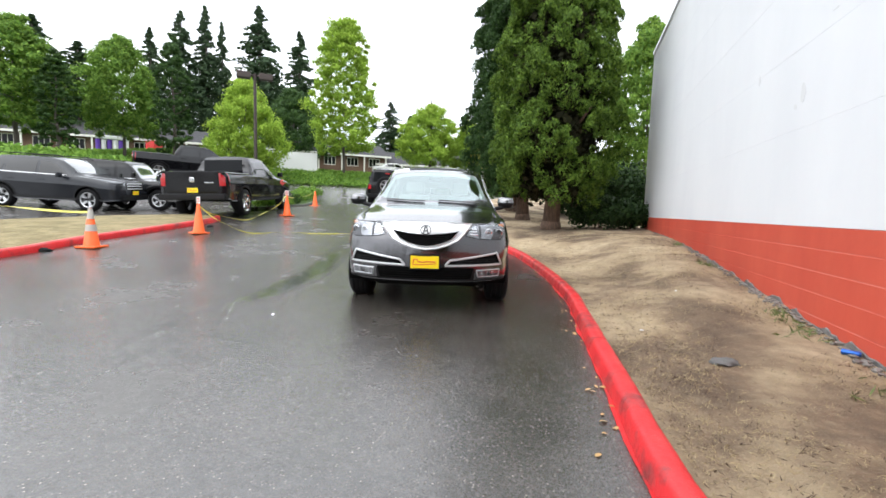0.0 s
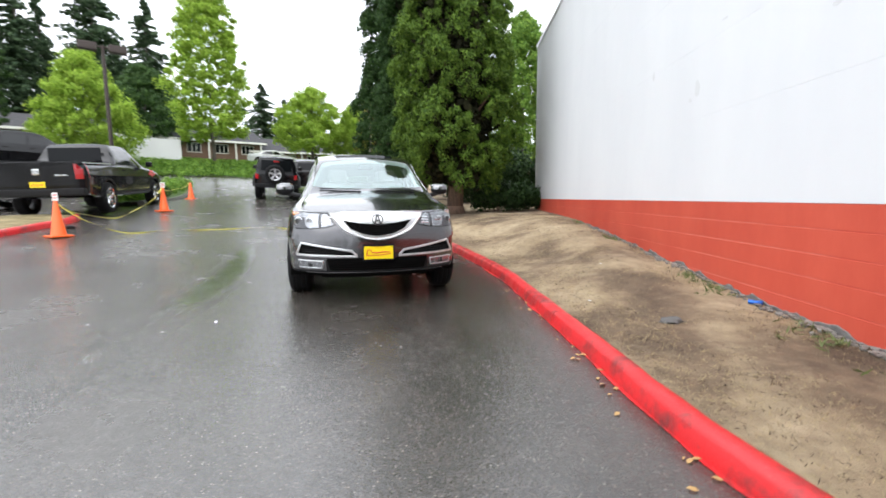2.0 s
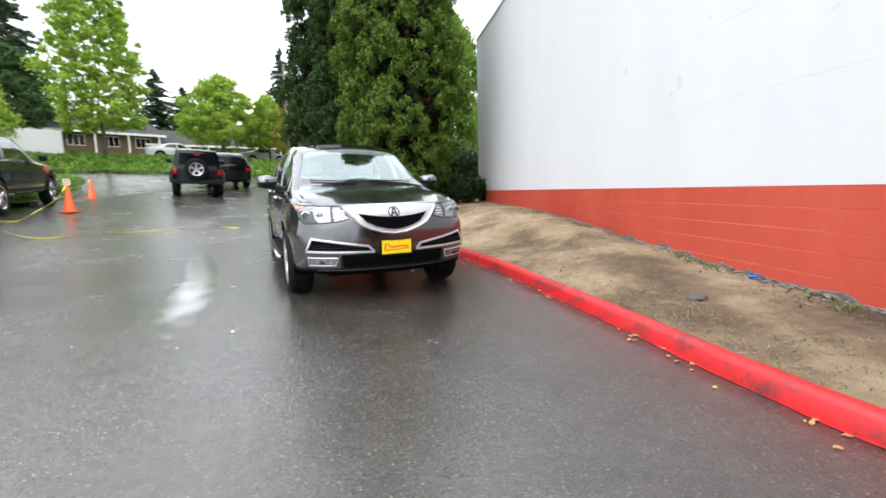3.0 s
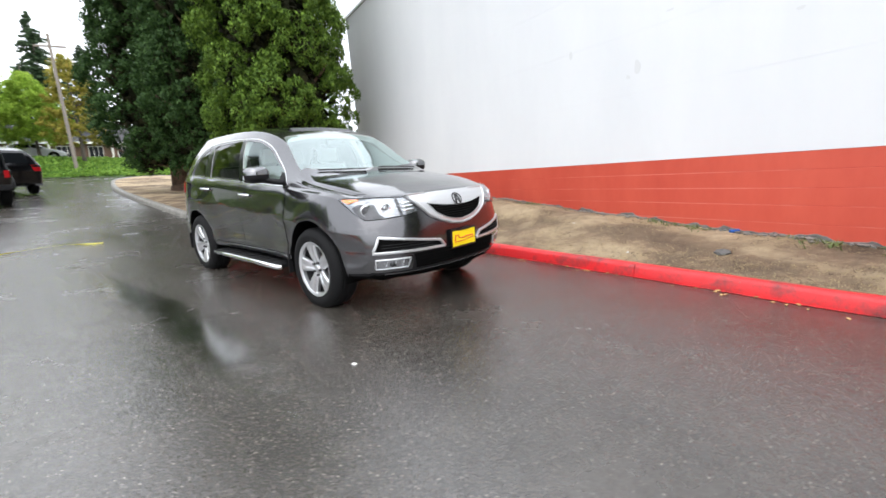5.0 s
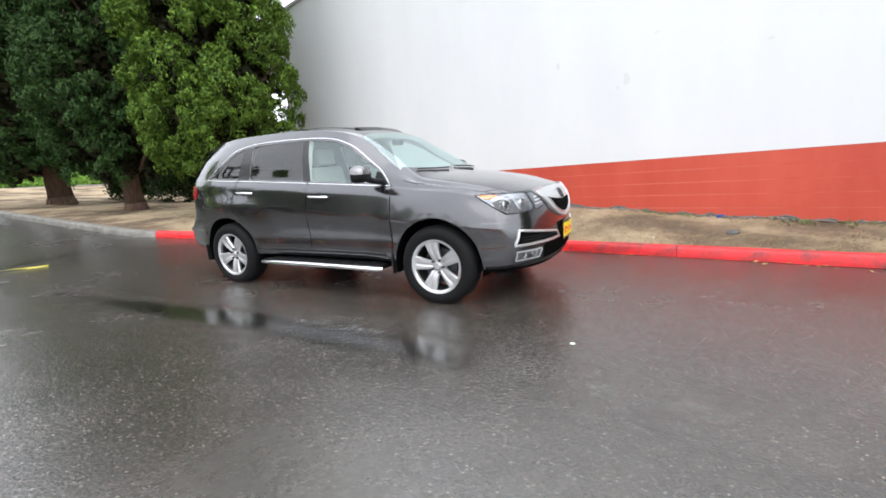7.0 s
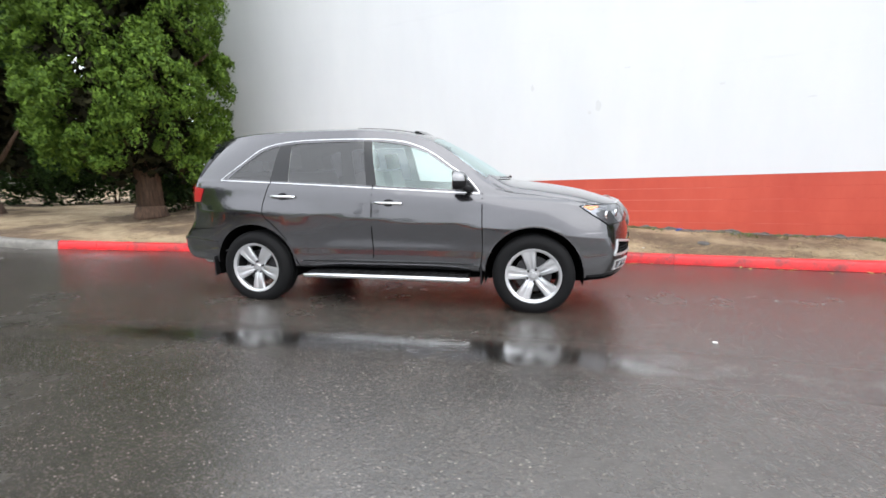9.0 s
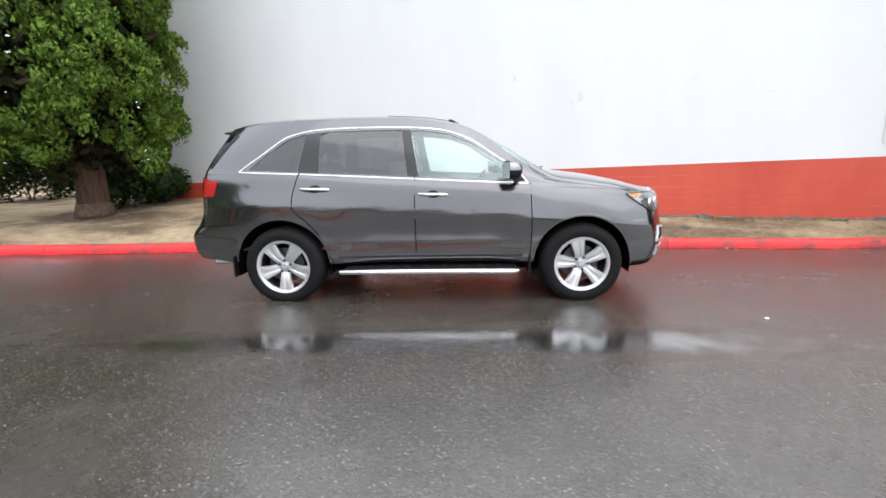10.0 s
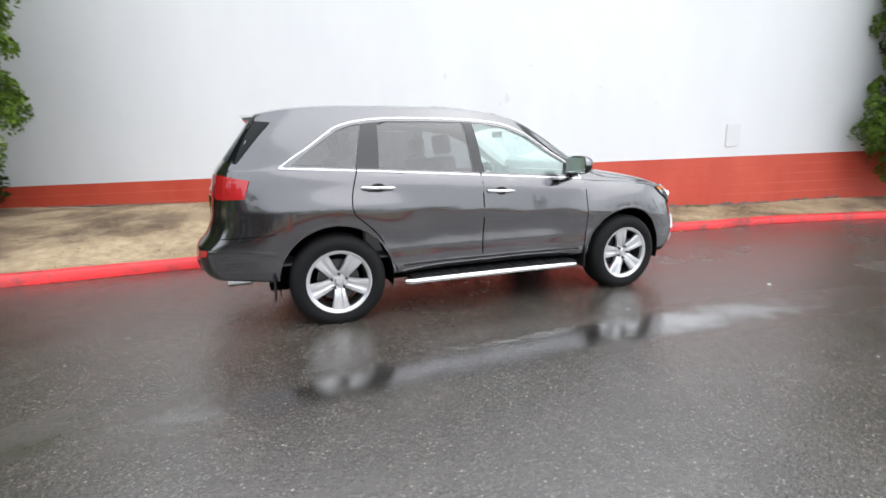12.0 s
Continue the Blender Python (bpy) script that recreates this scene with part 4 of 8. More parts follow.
def ribbon_part(name, line, aim, width, lift, mat, parent, label="", both=False, closed=False):
    todo = [(line, aim)]
    if both:
        todo.append((line if aim in ("right", "left") else flip_y(line), {"right": "left", "left": "right"}.get(aim, aim)))
    return [part(name, ribbon(suv_bvh, ln, am, width, lift, closed), mat, parent, label, smooth=50) for ln, am in todo]


FRONT_DOOR = [(0.905, 1.090), (0.912, 0.62), (0.90, 0.48), (0.88, 0.405), (-0.13, 0.405), (-0.13, 1.150)]
REAR_DOOR = [(-0.142, 1.150), (-0.142, 0.405), (-0.86, 0.405), (-0.93, 0.484), (-1.02, 0.677), (-1.121, 0.798), (-1.224, 0.896), (-1.236, 1.004), (-1.20, 1.13), (-1.165, 1.200)]
for sd in ("right", "left"):
    sg = -1 if sd == "right" else 1
    for nm, poly, win, wmat, hx, hz in (("front_door", FRONT_DOOR, FRONT_WIN, clear_glass, 0.033, 1.016), ("rear_door", REAR_DOOR, REAR_WIN, tinted_glass, -1.037, 1.079)):
        door = skin_part(nm, poly, sd, 0.003, 0.0025, car_paint, suv, grid=0.04)[0]
        skin_part("window", win, sd, -0.006, 0, wmat, door, "tinted side window" if wmat is tinted_glass else "clear side window")
        bm = bmesh.new()
        p, nrm = cast(suv_bvh, sd, hx, hz)
        y0 = p.y
        line = [(hx + 0.125, y0 + sg * 0.012, hz - 0.006), (hx + 0.10, y0 + sg * 0.034, hz - 0.002), (hx + 0.03, y0 + sg * 0.046, hz + 0.001), (hx - 0.05, y0 + sg * 0.046, hz + 0.002), (hx - 0.10, y0 + sg * 0.034, hz + 0.004), (hx - 0.125, y0 + sg * 0.012, hz + 0.004)]
        tube(bm, line, 0.0135, 10)
        part("door_handle", bm, chrome, door, "chrome door handle", smooth=50)
        cup = [(hx + 0.055 * math.cos(a), hz + 0.034 * math.sin(a)) for a in [2 * math.pi * k / 14 for k in range(14)]]
        skin_part("handle_cup", cup, sd, 0.0045, 0.0, black_plastic, door, grid=0.05)
    skin_part("quarter_window", QUARTER, sd, -0.006, 0, tinted_glass, suv, "tinted rear quarter window")
    # pillars, trims and shut lines
    skin_part("d_pillar_glass", [(sg * u, v) for u, v in ((0.555, 1.31), (0.765, 1.272), (0.875, 1.572), (0.585, 1.60))], "tail", 0.004, 0.0, dark_glass, suv, "dark glass wrapping the rear corner")
    skin_part("pillar", [(-0.20, 1.180), (-0.10, 1.175), (-0.17, 1.592), (-0.25, 1.594)], sd, 0.002, 0, gloss_black, suv)
    skin_part("pillar", [(-1.20, 1.231), (-1.01, 1.222), (-0.995, 1.565), (-0.93, 1.590), (-1.08, 1.575), (-1.125, 1.566)], sd, 0.002, 0, gloss_black, suv)
    ribbon_part("belt_trim", [(-1.745 + 2.63 * k / 28, smooth_table(-1.745 + 2.63 * k / 28, [(-1.75, 1.238), (-1.16, 1.210), (-0.567, 1.178), (0.607, 1.112), (0.89, 1.098)])) for k in range(29)], sd, 0.011, 0.005, trim_silver, suv, "chrome belt-line trim")
    ribbon_part("window_trim", smooth_line([(-1.75, 1.240), (-1.66, 1.305), (-1.518, 1.400), (-1.40, 1.487), (-1.307, 1.545), (-1.143, 1.590), (-0.92, 1.614), (-0.6, 1.620), (-0.309, 1.617), (-0.038, 1.605), (0.177, 1.573), (0.391, 1.488), (0.605, 1.345), (0.77, 1.235), (0.885, 1.105)], 5), sd, 0.010, 0.005, trim_silver, suv, "chrome window surround")
    ribbon_part("shut_line", smooth_line([(0.908, 1.10), (0.914, 0.86), (0.917, 0.62), (0.905, 0.475), (0.885, 0.40)], 4), sd, 0.009, 0.0008, liner, suv)
    ribbon_part("shut_line", [(-0.136, 1.19 - 0.8 * k / 8) for k in range(9)], sd, 0.009, 0.0008, liner, suv)
    ribbon_part("shut_line", smooth_line([(-1.10, 1.53), (-1.15, 1.36), (-1.185, 1.23), (-1.215, 1.13), (-1.244, 1.004), (-1.232, 0.89), (-1.127, 0.79), (-1.026, 0.67), (-0.936, 0.475), (-0.90, 0.40)], 4), sd, 0.009, 0.0008, liner, suv)
    ribbon_part("shut_line", smooth_line([(-1.80, 0.765), (-1.95, 0.755), (-2.10, 0.745), (-2.19, 0.74)], 4), sd, 0.006, 0.0008, liner, suv)
    ribbon_part("side_moulding", [(-0.86 + 1.70 * k / 14, 0.452) for k in range(15)], sd, 0.012, 0.010, black_plastic, suv)
    skin_part("sill_cladding", [(-0.84, 0.40), (0.82, 0.40), (0.80, 0.375), (-0.83, 0.375)], sd, 0.005, 0.003, black_plastic, suv)
    for ax_ in (-1.375, 1.375):
        arc = [(ax_ + 0.447 * math.cos(a), 0.372 + 0.447 * math.sin(a)) for a in [radians(-2 + 184 * k / 24) for k in range(25)]]
        ribbon_part("arch_lip", arc, sd, 0.018, 0.006, car_paint, suv)
    # running board
    y_in, y_out = sg * 0.80, sg * 1.005
    board = bmesh.new()
    box(board, -0.80, 0.79, min(y_in, y_out), max(y_in, y_out), 0.308, 0.350, 0.012)
    board_ob = part("running_board", board, black_plastic, suv, "black running board with a polished edge")
    bm = bmesh.new()
    tube(bm, [(-0.84, sg * 0.98, 0.316), (-0.81, sg * 1.012, 0.320), (-0.4, sg * 1.02, 0.325), (0.3, sg * 1.02, 0.325), (0.75, sg * 1.014, 0.320), (0.79, sg * 0.98, 0.316)], 0.024, 10)
    part("board_edge", bm, chrome, board_ob, "polished edge bar", smooth=60)
    bm = bmesh.new()
    for k in range(9):
        box(bm, -0.7 + k * 0.17, -0.59 + k * 0.17, min(sg * 0.86, sg * 0.98), max(sg * 0.86, sg * 0.98), 0.349, 0.356, 0.002)
    part("step_pad", bm, rubber, board_ob)
    # mud flaps
    for xx in (0.905, -1.845):
        bm = bmesh.new()
        box(bm, xx - 0.008, xx + 0.008, min(sg * 0.76, sg * 0.965), max(sg * 0.76, sg * 0.965), 0.27, 0.47, 0.006)
        part("mud_flap", bm, black_plastic, suv)
    # door mirror
    bm = bmesh.new()
    r = bmesh.ops.create_uvsphere(bm, u_segments=24, v_segments=14, radius=1.0)
    for v in bm.verts:
        v.co = Vector((math.copysign(abs(v.co.x) ** 0.8, v.co.x) * 0.10, math.copysign(abs(v.co.y) ** 0.7, v.co.y) * 0.112, math.copysign(abs(v.co.z) ** 0.75, v.co.z) * 0.078))
        if v.co.x < -0.035:
            v.co.x = -0.035
    mir = part("door_mirror", bm, black_plastic, suv, "door mirror with a silver cap, toned for reflected sky", smooth=60)
    mir.matrix_local = pose(0.70, sg * (1.02 if sg > 0 else 1.075), 1.222, 0, 0, sg * -12)
    bm = bmesh.new()
    bmesh.ops.create_uvsphere(bm, u_segments=24, v_segments=14, radius=1.0)
    bmesh.ops.delete(bm, geom=[v for v in bm.verts if v.co.z < -0.05 or v.co.x < -0.3], context="VERTS")
    for v in bm.verts:
        v.co = Vector((math.copysign(abs(v.co.x) ** 0.8, v.co.x) * 0.105, math.copysign(abs(v.co.y) ** 0.7, v.co.y) * 0.116, math.copysign(abs(v.co.z) ** 0.75, v.co.z) * 0.082))
    part("mirror_cap", bm, mirror_sky_silver, mir, "glossy grey mirror cap", smooth=60)
    bm = bmesh.new()
    box(bm, -0.039, -0.036, -0.105, 0.105, -0.066, 0.066, 0.001)
    part("mirror_glass", bm, chrome, mir)
    bm = bmesh.new()
    tube(bm, [(0.80, sg * 0.865, 1.14), (0.765, sg * 0.94, 1.150), (0.735, sg * 1.02, 1.175)], 0.028, 8)
    part("mirror_foot", bm, black_plastic, suv, smooth=60)
    skin_part("mirror_sail", [(0.86, 1.118), (0.70, 1.135), (0.72, 1.235), (0.765, 1.225)], sd, 0.004, 0.003, black_plastic, suv)
    # added ribbon in body paint, shaped to draw the highlight on the bumper's ledge
    ribbon_part("bumper_ledge", smooth_line([(-1.80, 0.615), (-1.95, 0.628), (-2.1, 0.638), (-2.2, 0.642), (-2.27, 0.642)], 4), sd, 0.034, 0.013, car_paint, suv)

skin_part("windscreen", SCREEN, "top", -0.004, 0, screen_glass, suv, "clear windscreen reflecting the sky", grid=0.08)
skin_part("rear_window", BACK_WIN, "rear", -0.004, 0, tinted_glass, suv, "dark tinted rear window", grid=0.08)
# dark frit round the windscreen's top, and the tilted sunroof
skin_part("sunroof", [(0.16, -0.43), (0.16, 0.43), (-0.42, 0.44), (-0.42, -0.44)], "top", 0.004, 0.003, dark_glass, suv, "dark glass sunroof", grid=0.1)
bm = bmesh.new()
rows = []
for k in range(9):
    y = -0.40 + 0.10 * k
    p, nrm = cast(suv_bvh, "top", 0.20, y)
    q, nrm = cast(suv_bvh, "top", 0.29, y)
    rows.append([bm.verts.new(q + Vector((0, 0, -0.002))), bm.verts.new(p + Vector((0, 0, 0.022))), bm.verts.new(p + Vector((-0.03, 0, 0.02))), bm.verts.new(p + Vector((-0.03, 0, -0.002)))])
for a, b in zip(rows, rows[1:]):
    for k in range(4):
        bm.faces.new((a[k], a[(k + 1) % 4], b[(k + 1) % 4], b[k]))
bm.faces.new(rows[0])
bm.faces.new(list(reversed(rows[-1])))
part("sunroof_deflector", bm, dark_glass, suv, "dark wind deflector ahead of the sunroof")

# face: grille, lamps, intakes
def dense(poly, n=6):
    """The closed outline with points added along its straight sides."""
    out = []
    for (a, b), (c, d) in zip(poly, poly[1:] + poly[:1]):
        out += [(a + (c - a) * k / n, b + (d - b) * k / n) for k in range(n)]
    return out


def both_halves(half):
    """A whole outline from its half on the positive side, in order from the top centre down to the bottom centre."""
    return half + [(-u, v) for u, v in reversed(half) if u > 1e-6]


SHIELD = both_halves([(0.0, 0.990), (0.25, 0.988), (0.495, 0.978), (0.44, 0.918), (0.345, 0.815), (0.25, 0.768), (0.12, 0.728), (0.0, 0.714)])
MESH = both_halves([(0.0, 0.866), (0.18, 0.879), (0.355, 0.906), (0.275, 0.822), (0.18, 0.780), (0.09, 0.757), (0.0, 0.748)])
grille = skin_part("grille", SHIELD, "front", 0.020, 0.018, satin, suv, "broad silver shield grille", grid=0.03, normals=False)[0]
ribbon_part("grille_rim", dense(SHIELD, 4)[4:-4], "front", 0.022, 0.030, satin, grille)
skin_part("grille_mesh", MESH, "front", 0.0235, 0.002, liner, grille, "black grille mesh", grid=0.03, normals=False)
ribbon_part("mesh_rim", dense(MESH, 4), "front", 0.008, 0.030, satin, grille, closed=True)
for k in range(6):
    z = 0.772 + 0.020 * k
    hw = 0.12 + 0.20 * (k / 5) ** 0.7
    ribbon_part("grille_bar", [(-hw + 2 * hw * i / 10, z) for i in range(11)], "front", 0.006, 0.027, black_plastic, grille)
p, nrm = cast(suv_bvh, "front", 0, 0.925)
bm = bmesh.new()
badge_tilt = Matrix.Translation((p.x + 0.026, 0, 0.925)) @ pose(0, 0, 0, 0, -28, 0)
lathe(bm, [(0.050, 0.0), (0.054, -0.006), (0.060, 0.002)], 28, m=badge_tilt @ pose(0, 0, 0, 0, 0, 90))
for line in ([(0, -0.026, -0.040), (0, -0.007, 0.042)], [(0, 0.026, -0.040), (0, 0.007, 0.042)], [(0, -0.016, -0.012), (0, 0.016, -0.012)]):
    tube(bm, [badge_tilt @ Vector(q) for q in line], 0.008, 6)
part("badge", bm, steel_dark, grille, "round dark chrome badge", smooth=60)

# lamps wrap round the corner: bearing and height
LAMP = [(0.50, 0.978), (0.405, 0.866), (0.50, 0.840), (0.66, 0.824), (0.80, 0.820), (0.88, 0.880), (1.015, 0.988), (0.92, 0.990), (0.76, 0.988), (0.62, 0.984)]
lamp_bowl = material("lamp_bowl", (0.32, 0.325, 0.34), 0.25, 0.85)
lamp_dark = material("lamp_housing", (0.07, 0.07, 0.075), 0.3, 0.5)
for sg in (1, -1):
    mirror_poly = (lambda pl: pl) if sg > 0 else flip_y
    hl = skin_part("headlamp", mirror_poly(LAMP), "nose", 0.003, 0.002, lamp_bowl, suv, "clear headlamp with a projector lens", grid=0.03, normals=False)[0]
    skin_part("lamp_mask", mirror_poly([(0.80, 0.826), (0.875, 0.885), (0.895, 0.92), (0.84, 0.945), (0.73, 0.935), (0.70, 0.86), (0.66, 0.830)]), "nose", 0.0055, 0.002, lamp_dark, hl, grid=0.03, normals=False)
    skin_part("lamp_mask", mirror_poly([(0.56, 0.975), (0.585, 0.975), (0.555, 0.842), (0.53, 0.845)]), "nose", 0.0055, 0.002, lamp_dark, hl, grid=0.03, normals=False)
    for uu, zz, rr in ((0.79, 0.895, 0.046), (0.655, 0.905, 0.040)):
        p, nrm = cast(suv_bvh, "nose", sg * uu, zz)
        q = Vector((0.9, sg * 0.42, 0.05)).normalized().to_track_quat("-Y", "Z").to_matrix().to_4x4()
        bm = bmesh.new()
        lathe(bm, [(rr, 0.006), (rr * 1.02, -0.010), (rr * 0.86, -0.012), (rr * 0.80, 0.006)], 24, m=Matrix.Translation(p) @ q)
        part("lamp_ring", bm, chrome, hl, smooth=40)
        bm = bmesh.new()
        lathe(bm, [(0.0005, -0.012), (rr * 0.45, -0.010), (rr * 0.8, -0.003), (rr * 0.84, 0.006)], 20, m=Matrix.Translation(p) @ q)
        part("projector", bm, steel_dark if rr > 0.042 else lamp_bowl, hl, smooth=60)
    for k in range(3):
        ribbon_part("reflector_bar", mirror_poly([(0.445 + 0.01 * i, 0.885 + 0.028 * k - 0.001 * i) for i in range(9)]), "nose", 0.012, 0.009, chrome, hl)
    skin_part("turn_signal", mirror_poly([(0.93, 0.952), (0.985, 0.977), (0.975, 0.983), (0.85, 0.980), (0.85, 0.970)]), "nose", 0.008, 0.003, amber_lens, hl, "amber turn signal", grid=0.03, normals=False)
    skin_part("lens", mirror_poly(LAMP), "nose", 0.018, 0.0, lamp_glass, hl, grid=0.03)
    ribbon_part("lamp_edge", mirror_poly(dense(LAMP, 3)), "nose", 0.008, 0.010, black_plastic, hl, closed=True)
    intake = [(0.838, 0.553), (0.787, 0.676), (0.272, 0.599), (0.218, 0.541)]
    tk = skin_part("air_intake", mirror_poly(intake), "front", 0.004, 0.003, liner, suv, "black side intake with a silver frame", grid=0.04, normals=False)[0]
    ribbon_part("intake_frame", mirror_poly(dense(intake, 8)), "front", 0.021, 0.016, satin, tk, "silver frame", closed=True)
    for k in range(3):
        ribbon_part("intake_bar", mirror_poly([(0.34 + 0.44 * i / 6, 0.568 + 0.022 * k) for i in range(7)]), "front", 0.006, 0.008, black_plastic, tk)
    fog = [(0.822, 0.497), (0.562, 0.492), (0.580, 0.418), (0.815, 0.420)]
    fg = skin_part("fog_lamp", mirror_poly(fog), "front", 0.006, 0.004, lamp_bowl, suv, "clear fog lamp", grid=0.04, normals=False)[0]
    for k in range(3):
        ribbon_part("fog_rib", mirror_poly([(0.63 + 0.06 * k, 0.425), (0.625 + 0.06 * k, 0.458), (0.62 + 0.06 * k, 0.490)]), "front", 0.010, 0.010, chrome, fg)
    p, nrm = cast(suv_bvh, "front", sg * 0.70, 0.457)
    bm = bmesh.new()
    lathe(bm, [(0.0005, -0.012), (0.024, -0.009), (0.030, 0.004)], 18, m=Matrix.Translation(p) @ Vector((0.95, sg * 0.3, 0)).normalized().to_track_quat("-Y", "Z").to_matrix().to_4x4())
    part("bulb_bowl", bm, steel_dark, fg, smooth=60)
    skin_part("lens", mirror_poly(fog), "front", 0.015, 0.0, lamp_glass, fg, grid=0.04)
    ribbon_part("fog_frame", mirror_poly(dense(fog, 4)), "front", 0.010, 0.012, satin, fg, closed=True)
skin_part("lower_grille", [(-0.53, 0.520), (0.53, 0.520), (0.50, 0.392), (-0.50, 0.392)], "front", 0.005, 0.004, liner, suv, "black lower grille", normals=False)
for k in range(4):
    ribbon_part("grille_bar", [(-0.46 + 0.092 * i, 0.412 + 0.026 * k) for i in range(11)], "front", 0.006, 0.008, liner, suv)
ribbon_part("chin_edge", [(-0.74 + 0.074 * i, 0.366) for i in range(21)], "front", 0.014, 0.008, car_paint, suv)
for sg in (1, -1):
    ribbon_part("bonnet_line", smooth_line([(1.02, sg * 0.842), (1.3, sg * 0.850), (1.55, sg * 0.845), (1.74, sg * 0.81), (1.90, sg * 0.725)], 5), "top", 0.006, 0.0006, liner, suv)
ribbon_part("bonnet_line", [(-0.49 + 0.098 * i, 0.992 - 0.010 * abs(i - 5) / 5) for i in range(11)], "front", 0.008, 0.001, liner, suv)


def plate(car, x, y, z, yaw_flip, label):
    bm = bmesh.new()
    box(bm, -0.006, 0.006, -0.165, 0.165, -0.085, 0.085, 0.004)
    holder = part("number_plate", bm, gloss_black, car, label)
    holder.matrix_local = pose(x, y, z, 0, 0, yaw_flip)
    bm = bmesh.new()
    box(bm, 0.005, 0.009, -0.152, 0.152, -0.068, 0.068, 0.003)
    part("plate_face", bm, yellow_plate, holder, "yellow dealer plate")
    bm = bmesh.new()
    tube(bm, [(0.011, -0.125, -0.02), (0.011, -0.115, 0.03), (0.011, -0.08, 0.028), (0.011, -0.07, 0.004), (0.011, -0.02, 0.0), (0.011, 0.05, 0.008), (0.011, 0.12, 0.005)], 0.006, 6)
    tube(bm, [(0.011, -0.13, -0.03), (0.011, 0.0, -0.026), (0.011, 0.125, -0.014)], 0.004, 6)
    part("plate_mark", bm, red_ink, holder)
    bm = bmesh.new()
    box(bm, 0.009, 0.014, -0.075, 0.075, 0.066, 0.083, 0.002)
    part("plate_clip", bm, gloss_black, holder)
    bm = bmesh.new()
    box(bm, 0.009, 0.014, -0.075, 0.075, -0.083, -0.066, 0.002)
    part("plate_clip", bm, gloss_black, holder)


p, nrm = cast(suv_bvh, "front", 0, 0.58)
plate(suv, p.x + 0.024, 0, 0.580, 0, "yellow dealer plate in a black frame")
p, nrm = cast(suv_bvh, "rear", 0, 0.93)
plate(suv, p.x - 0.02, 0, 0.93, 180, "yellow dealer plate in a black frame")

# tail: rear lamp faces, garnish, spoiler, bumper cover, exhaust
for sg in (1, -1):
    mirror_poly = (lambda pl: pl) if sg > 0 else flip_y
    skin_part("tail_lamp", mirror_poly([(0.50, 1.200), (0.70, 1.192), (0.86, 1.155), (0.84, 1.026), (0.70, 1.018), (0.50, 1.03)]), "tail", 0.010, 0.008, red_lens, suv, "red tail lamp", grid=0.03, normals=False)
    skin_part("reflector", mirror_poly([(0.60, 0.60), (0.80, 0.61), (0.80, 0.655), (0.60, 0.64)]), "rear", 0.006, 0.004, red_lens, suv, normals=False)
    bm = bmesh.new()
    lathe(bm, [(0.040, 0.0), (0.048, -0.01), (0.046, 0.16)], 20, m=pose(-2.18, sg * 0.62, 0.375, 0, 0, -90))
    part("exhaust_tip", bm, chrome, suv, "chrome exhaust tip", smooth=50)
skin_part("tailgate_garnish", [(-0.50, 1.085), (0.50, 1.085), (0.50, 1.055), (-0.50, 1.055)], "rear", 0.014, 0.012, chrome, suv, normals=False)
skin_part("rear_valance", [(-0.62, 0.56), (0.62, 0.56), (0.60, 0.475), (-0.60, 0.475)], "rear", 0.006, 0.005, black_plastic, suv, normals=False)
bm = bmesh.new()
sp_rows = []
for k in range(13):
    y = -0.60 + 0.10 * k
    zt = 1.678 - 0.06 * (y / 0.6) ** 2
    xo = -2.03 + 0.05 * (y / 0.6) ** 2
    sp_rows.append([bm.verts.new((-1.76, y, zt + 0.016)), bm.verts.new((xo, y, zt - 0.008)), bm.verts.new((xo + 0.004, y, zt - 0.022)), bm.verts.new((-1.80, y, zt - 0.05))])
for a, b in zip(sp_rows, sp_rows[1:]):
    for k in range(4):
        bm.faces.new((a[k], a[(k + 1) % 4], b[(k + 1) % 4], b[k]))
bm.faces.new(sp_rows[0])
bm.faces.new(list(reversed(sp_rows[-1])))
part("roof_spoiler", bm, car_paint, suv, smooth=40)
bm = bmesh.new()
tube(bm, [(-2.12, 0.0, 1.30), (-2.09, -0.15, 1.34), (-2.06, -0.33, 1.37)], 0.010, 6)
part("rear_wiper", bm, black_plastic, suv)
# daylight falls into the cabin through the panes
for ob in suv.children_recursive:
    if ob.name.split(".")[0] in ("window", "windscreen", "quarter_window", "rear_window"):
        ob.visible_shadow = False

# wipers on the cowl
for line in ([(1.10, 0.60), (1.105, 0.35), (1.105, 0.08)], [(1.125, -0.10), (1.10, -0.35), (1.045, -0.62)]):
    bm = bmesh.new()
    pts = []
    for u, v in line:
        p, nrm = cast(suv_bvh, "top", u, v)
        pts.append(p + nrm * 0.014)
    tube(bm, pts, 0.007, 6)
    part("wiper", bm, black_plastic, suv)

# black tubs that close the wheel arches towards the cabin
for sx in (1.375, -1.375):
    for sg in (1, -1):
        bm = bmesh.new()
        arc = [(sx + 0.440 * math.cos(a), 0.372 + 0.440 * math.sin(a)) for a in [radians(-12 + 204 * k / 24) for k in range(25)]]
        inn = [bm.verts.new((u, sg * 0.56, v)) for u, v in arc]
        out = [bm.verts.new((u, sg * 0.935, v)) for u, v in arc]
        for k in range(24):
            bm.faces.new((inn[k], inn[k + 1], out[k + 1], out[k]))
        bm.faces.new(inn)
        part("wheel_arch_liner", bm, liner, suv, "black wheel arch liner", smooth=40)

suv_wheel = wheel_meshes("suv_wheel", spoke_w=0.062)
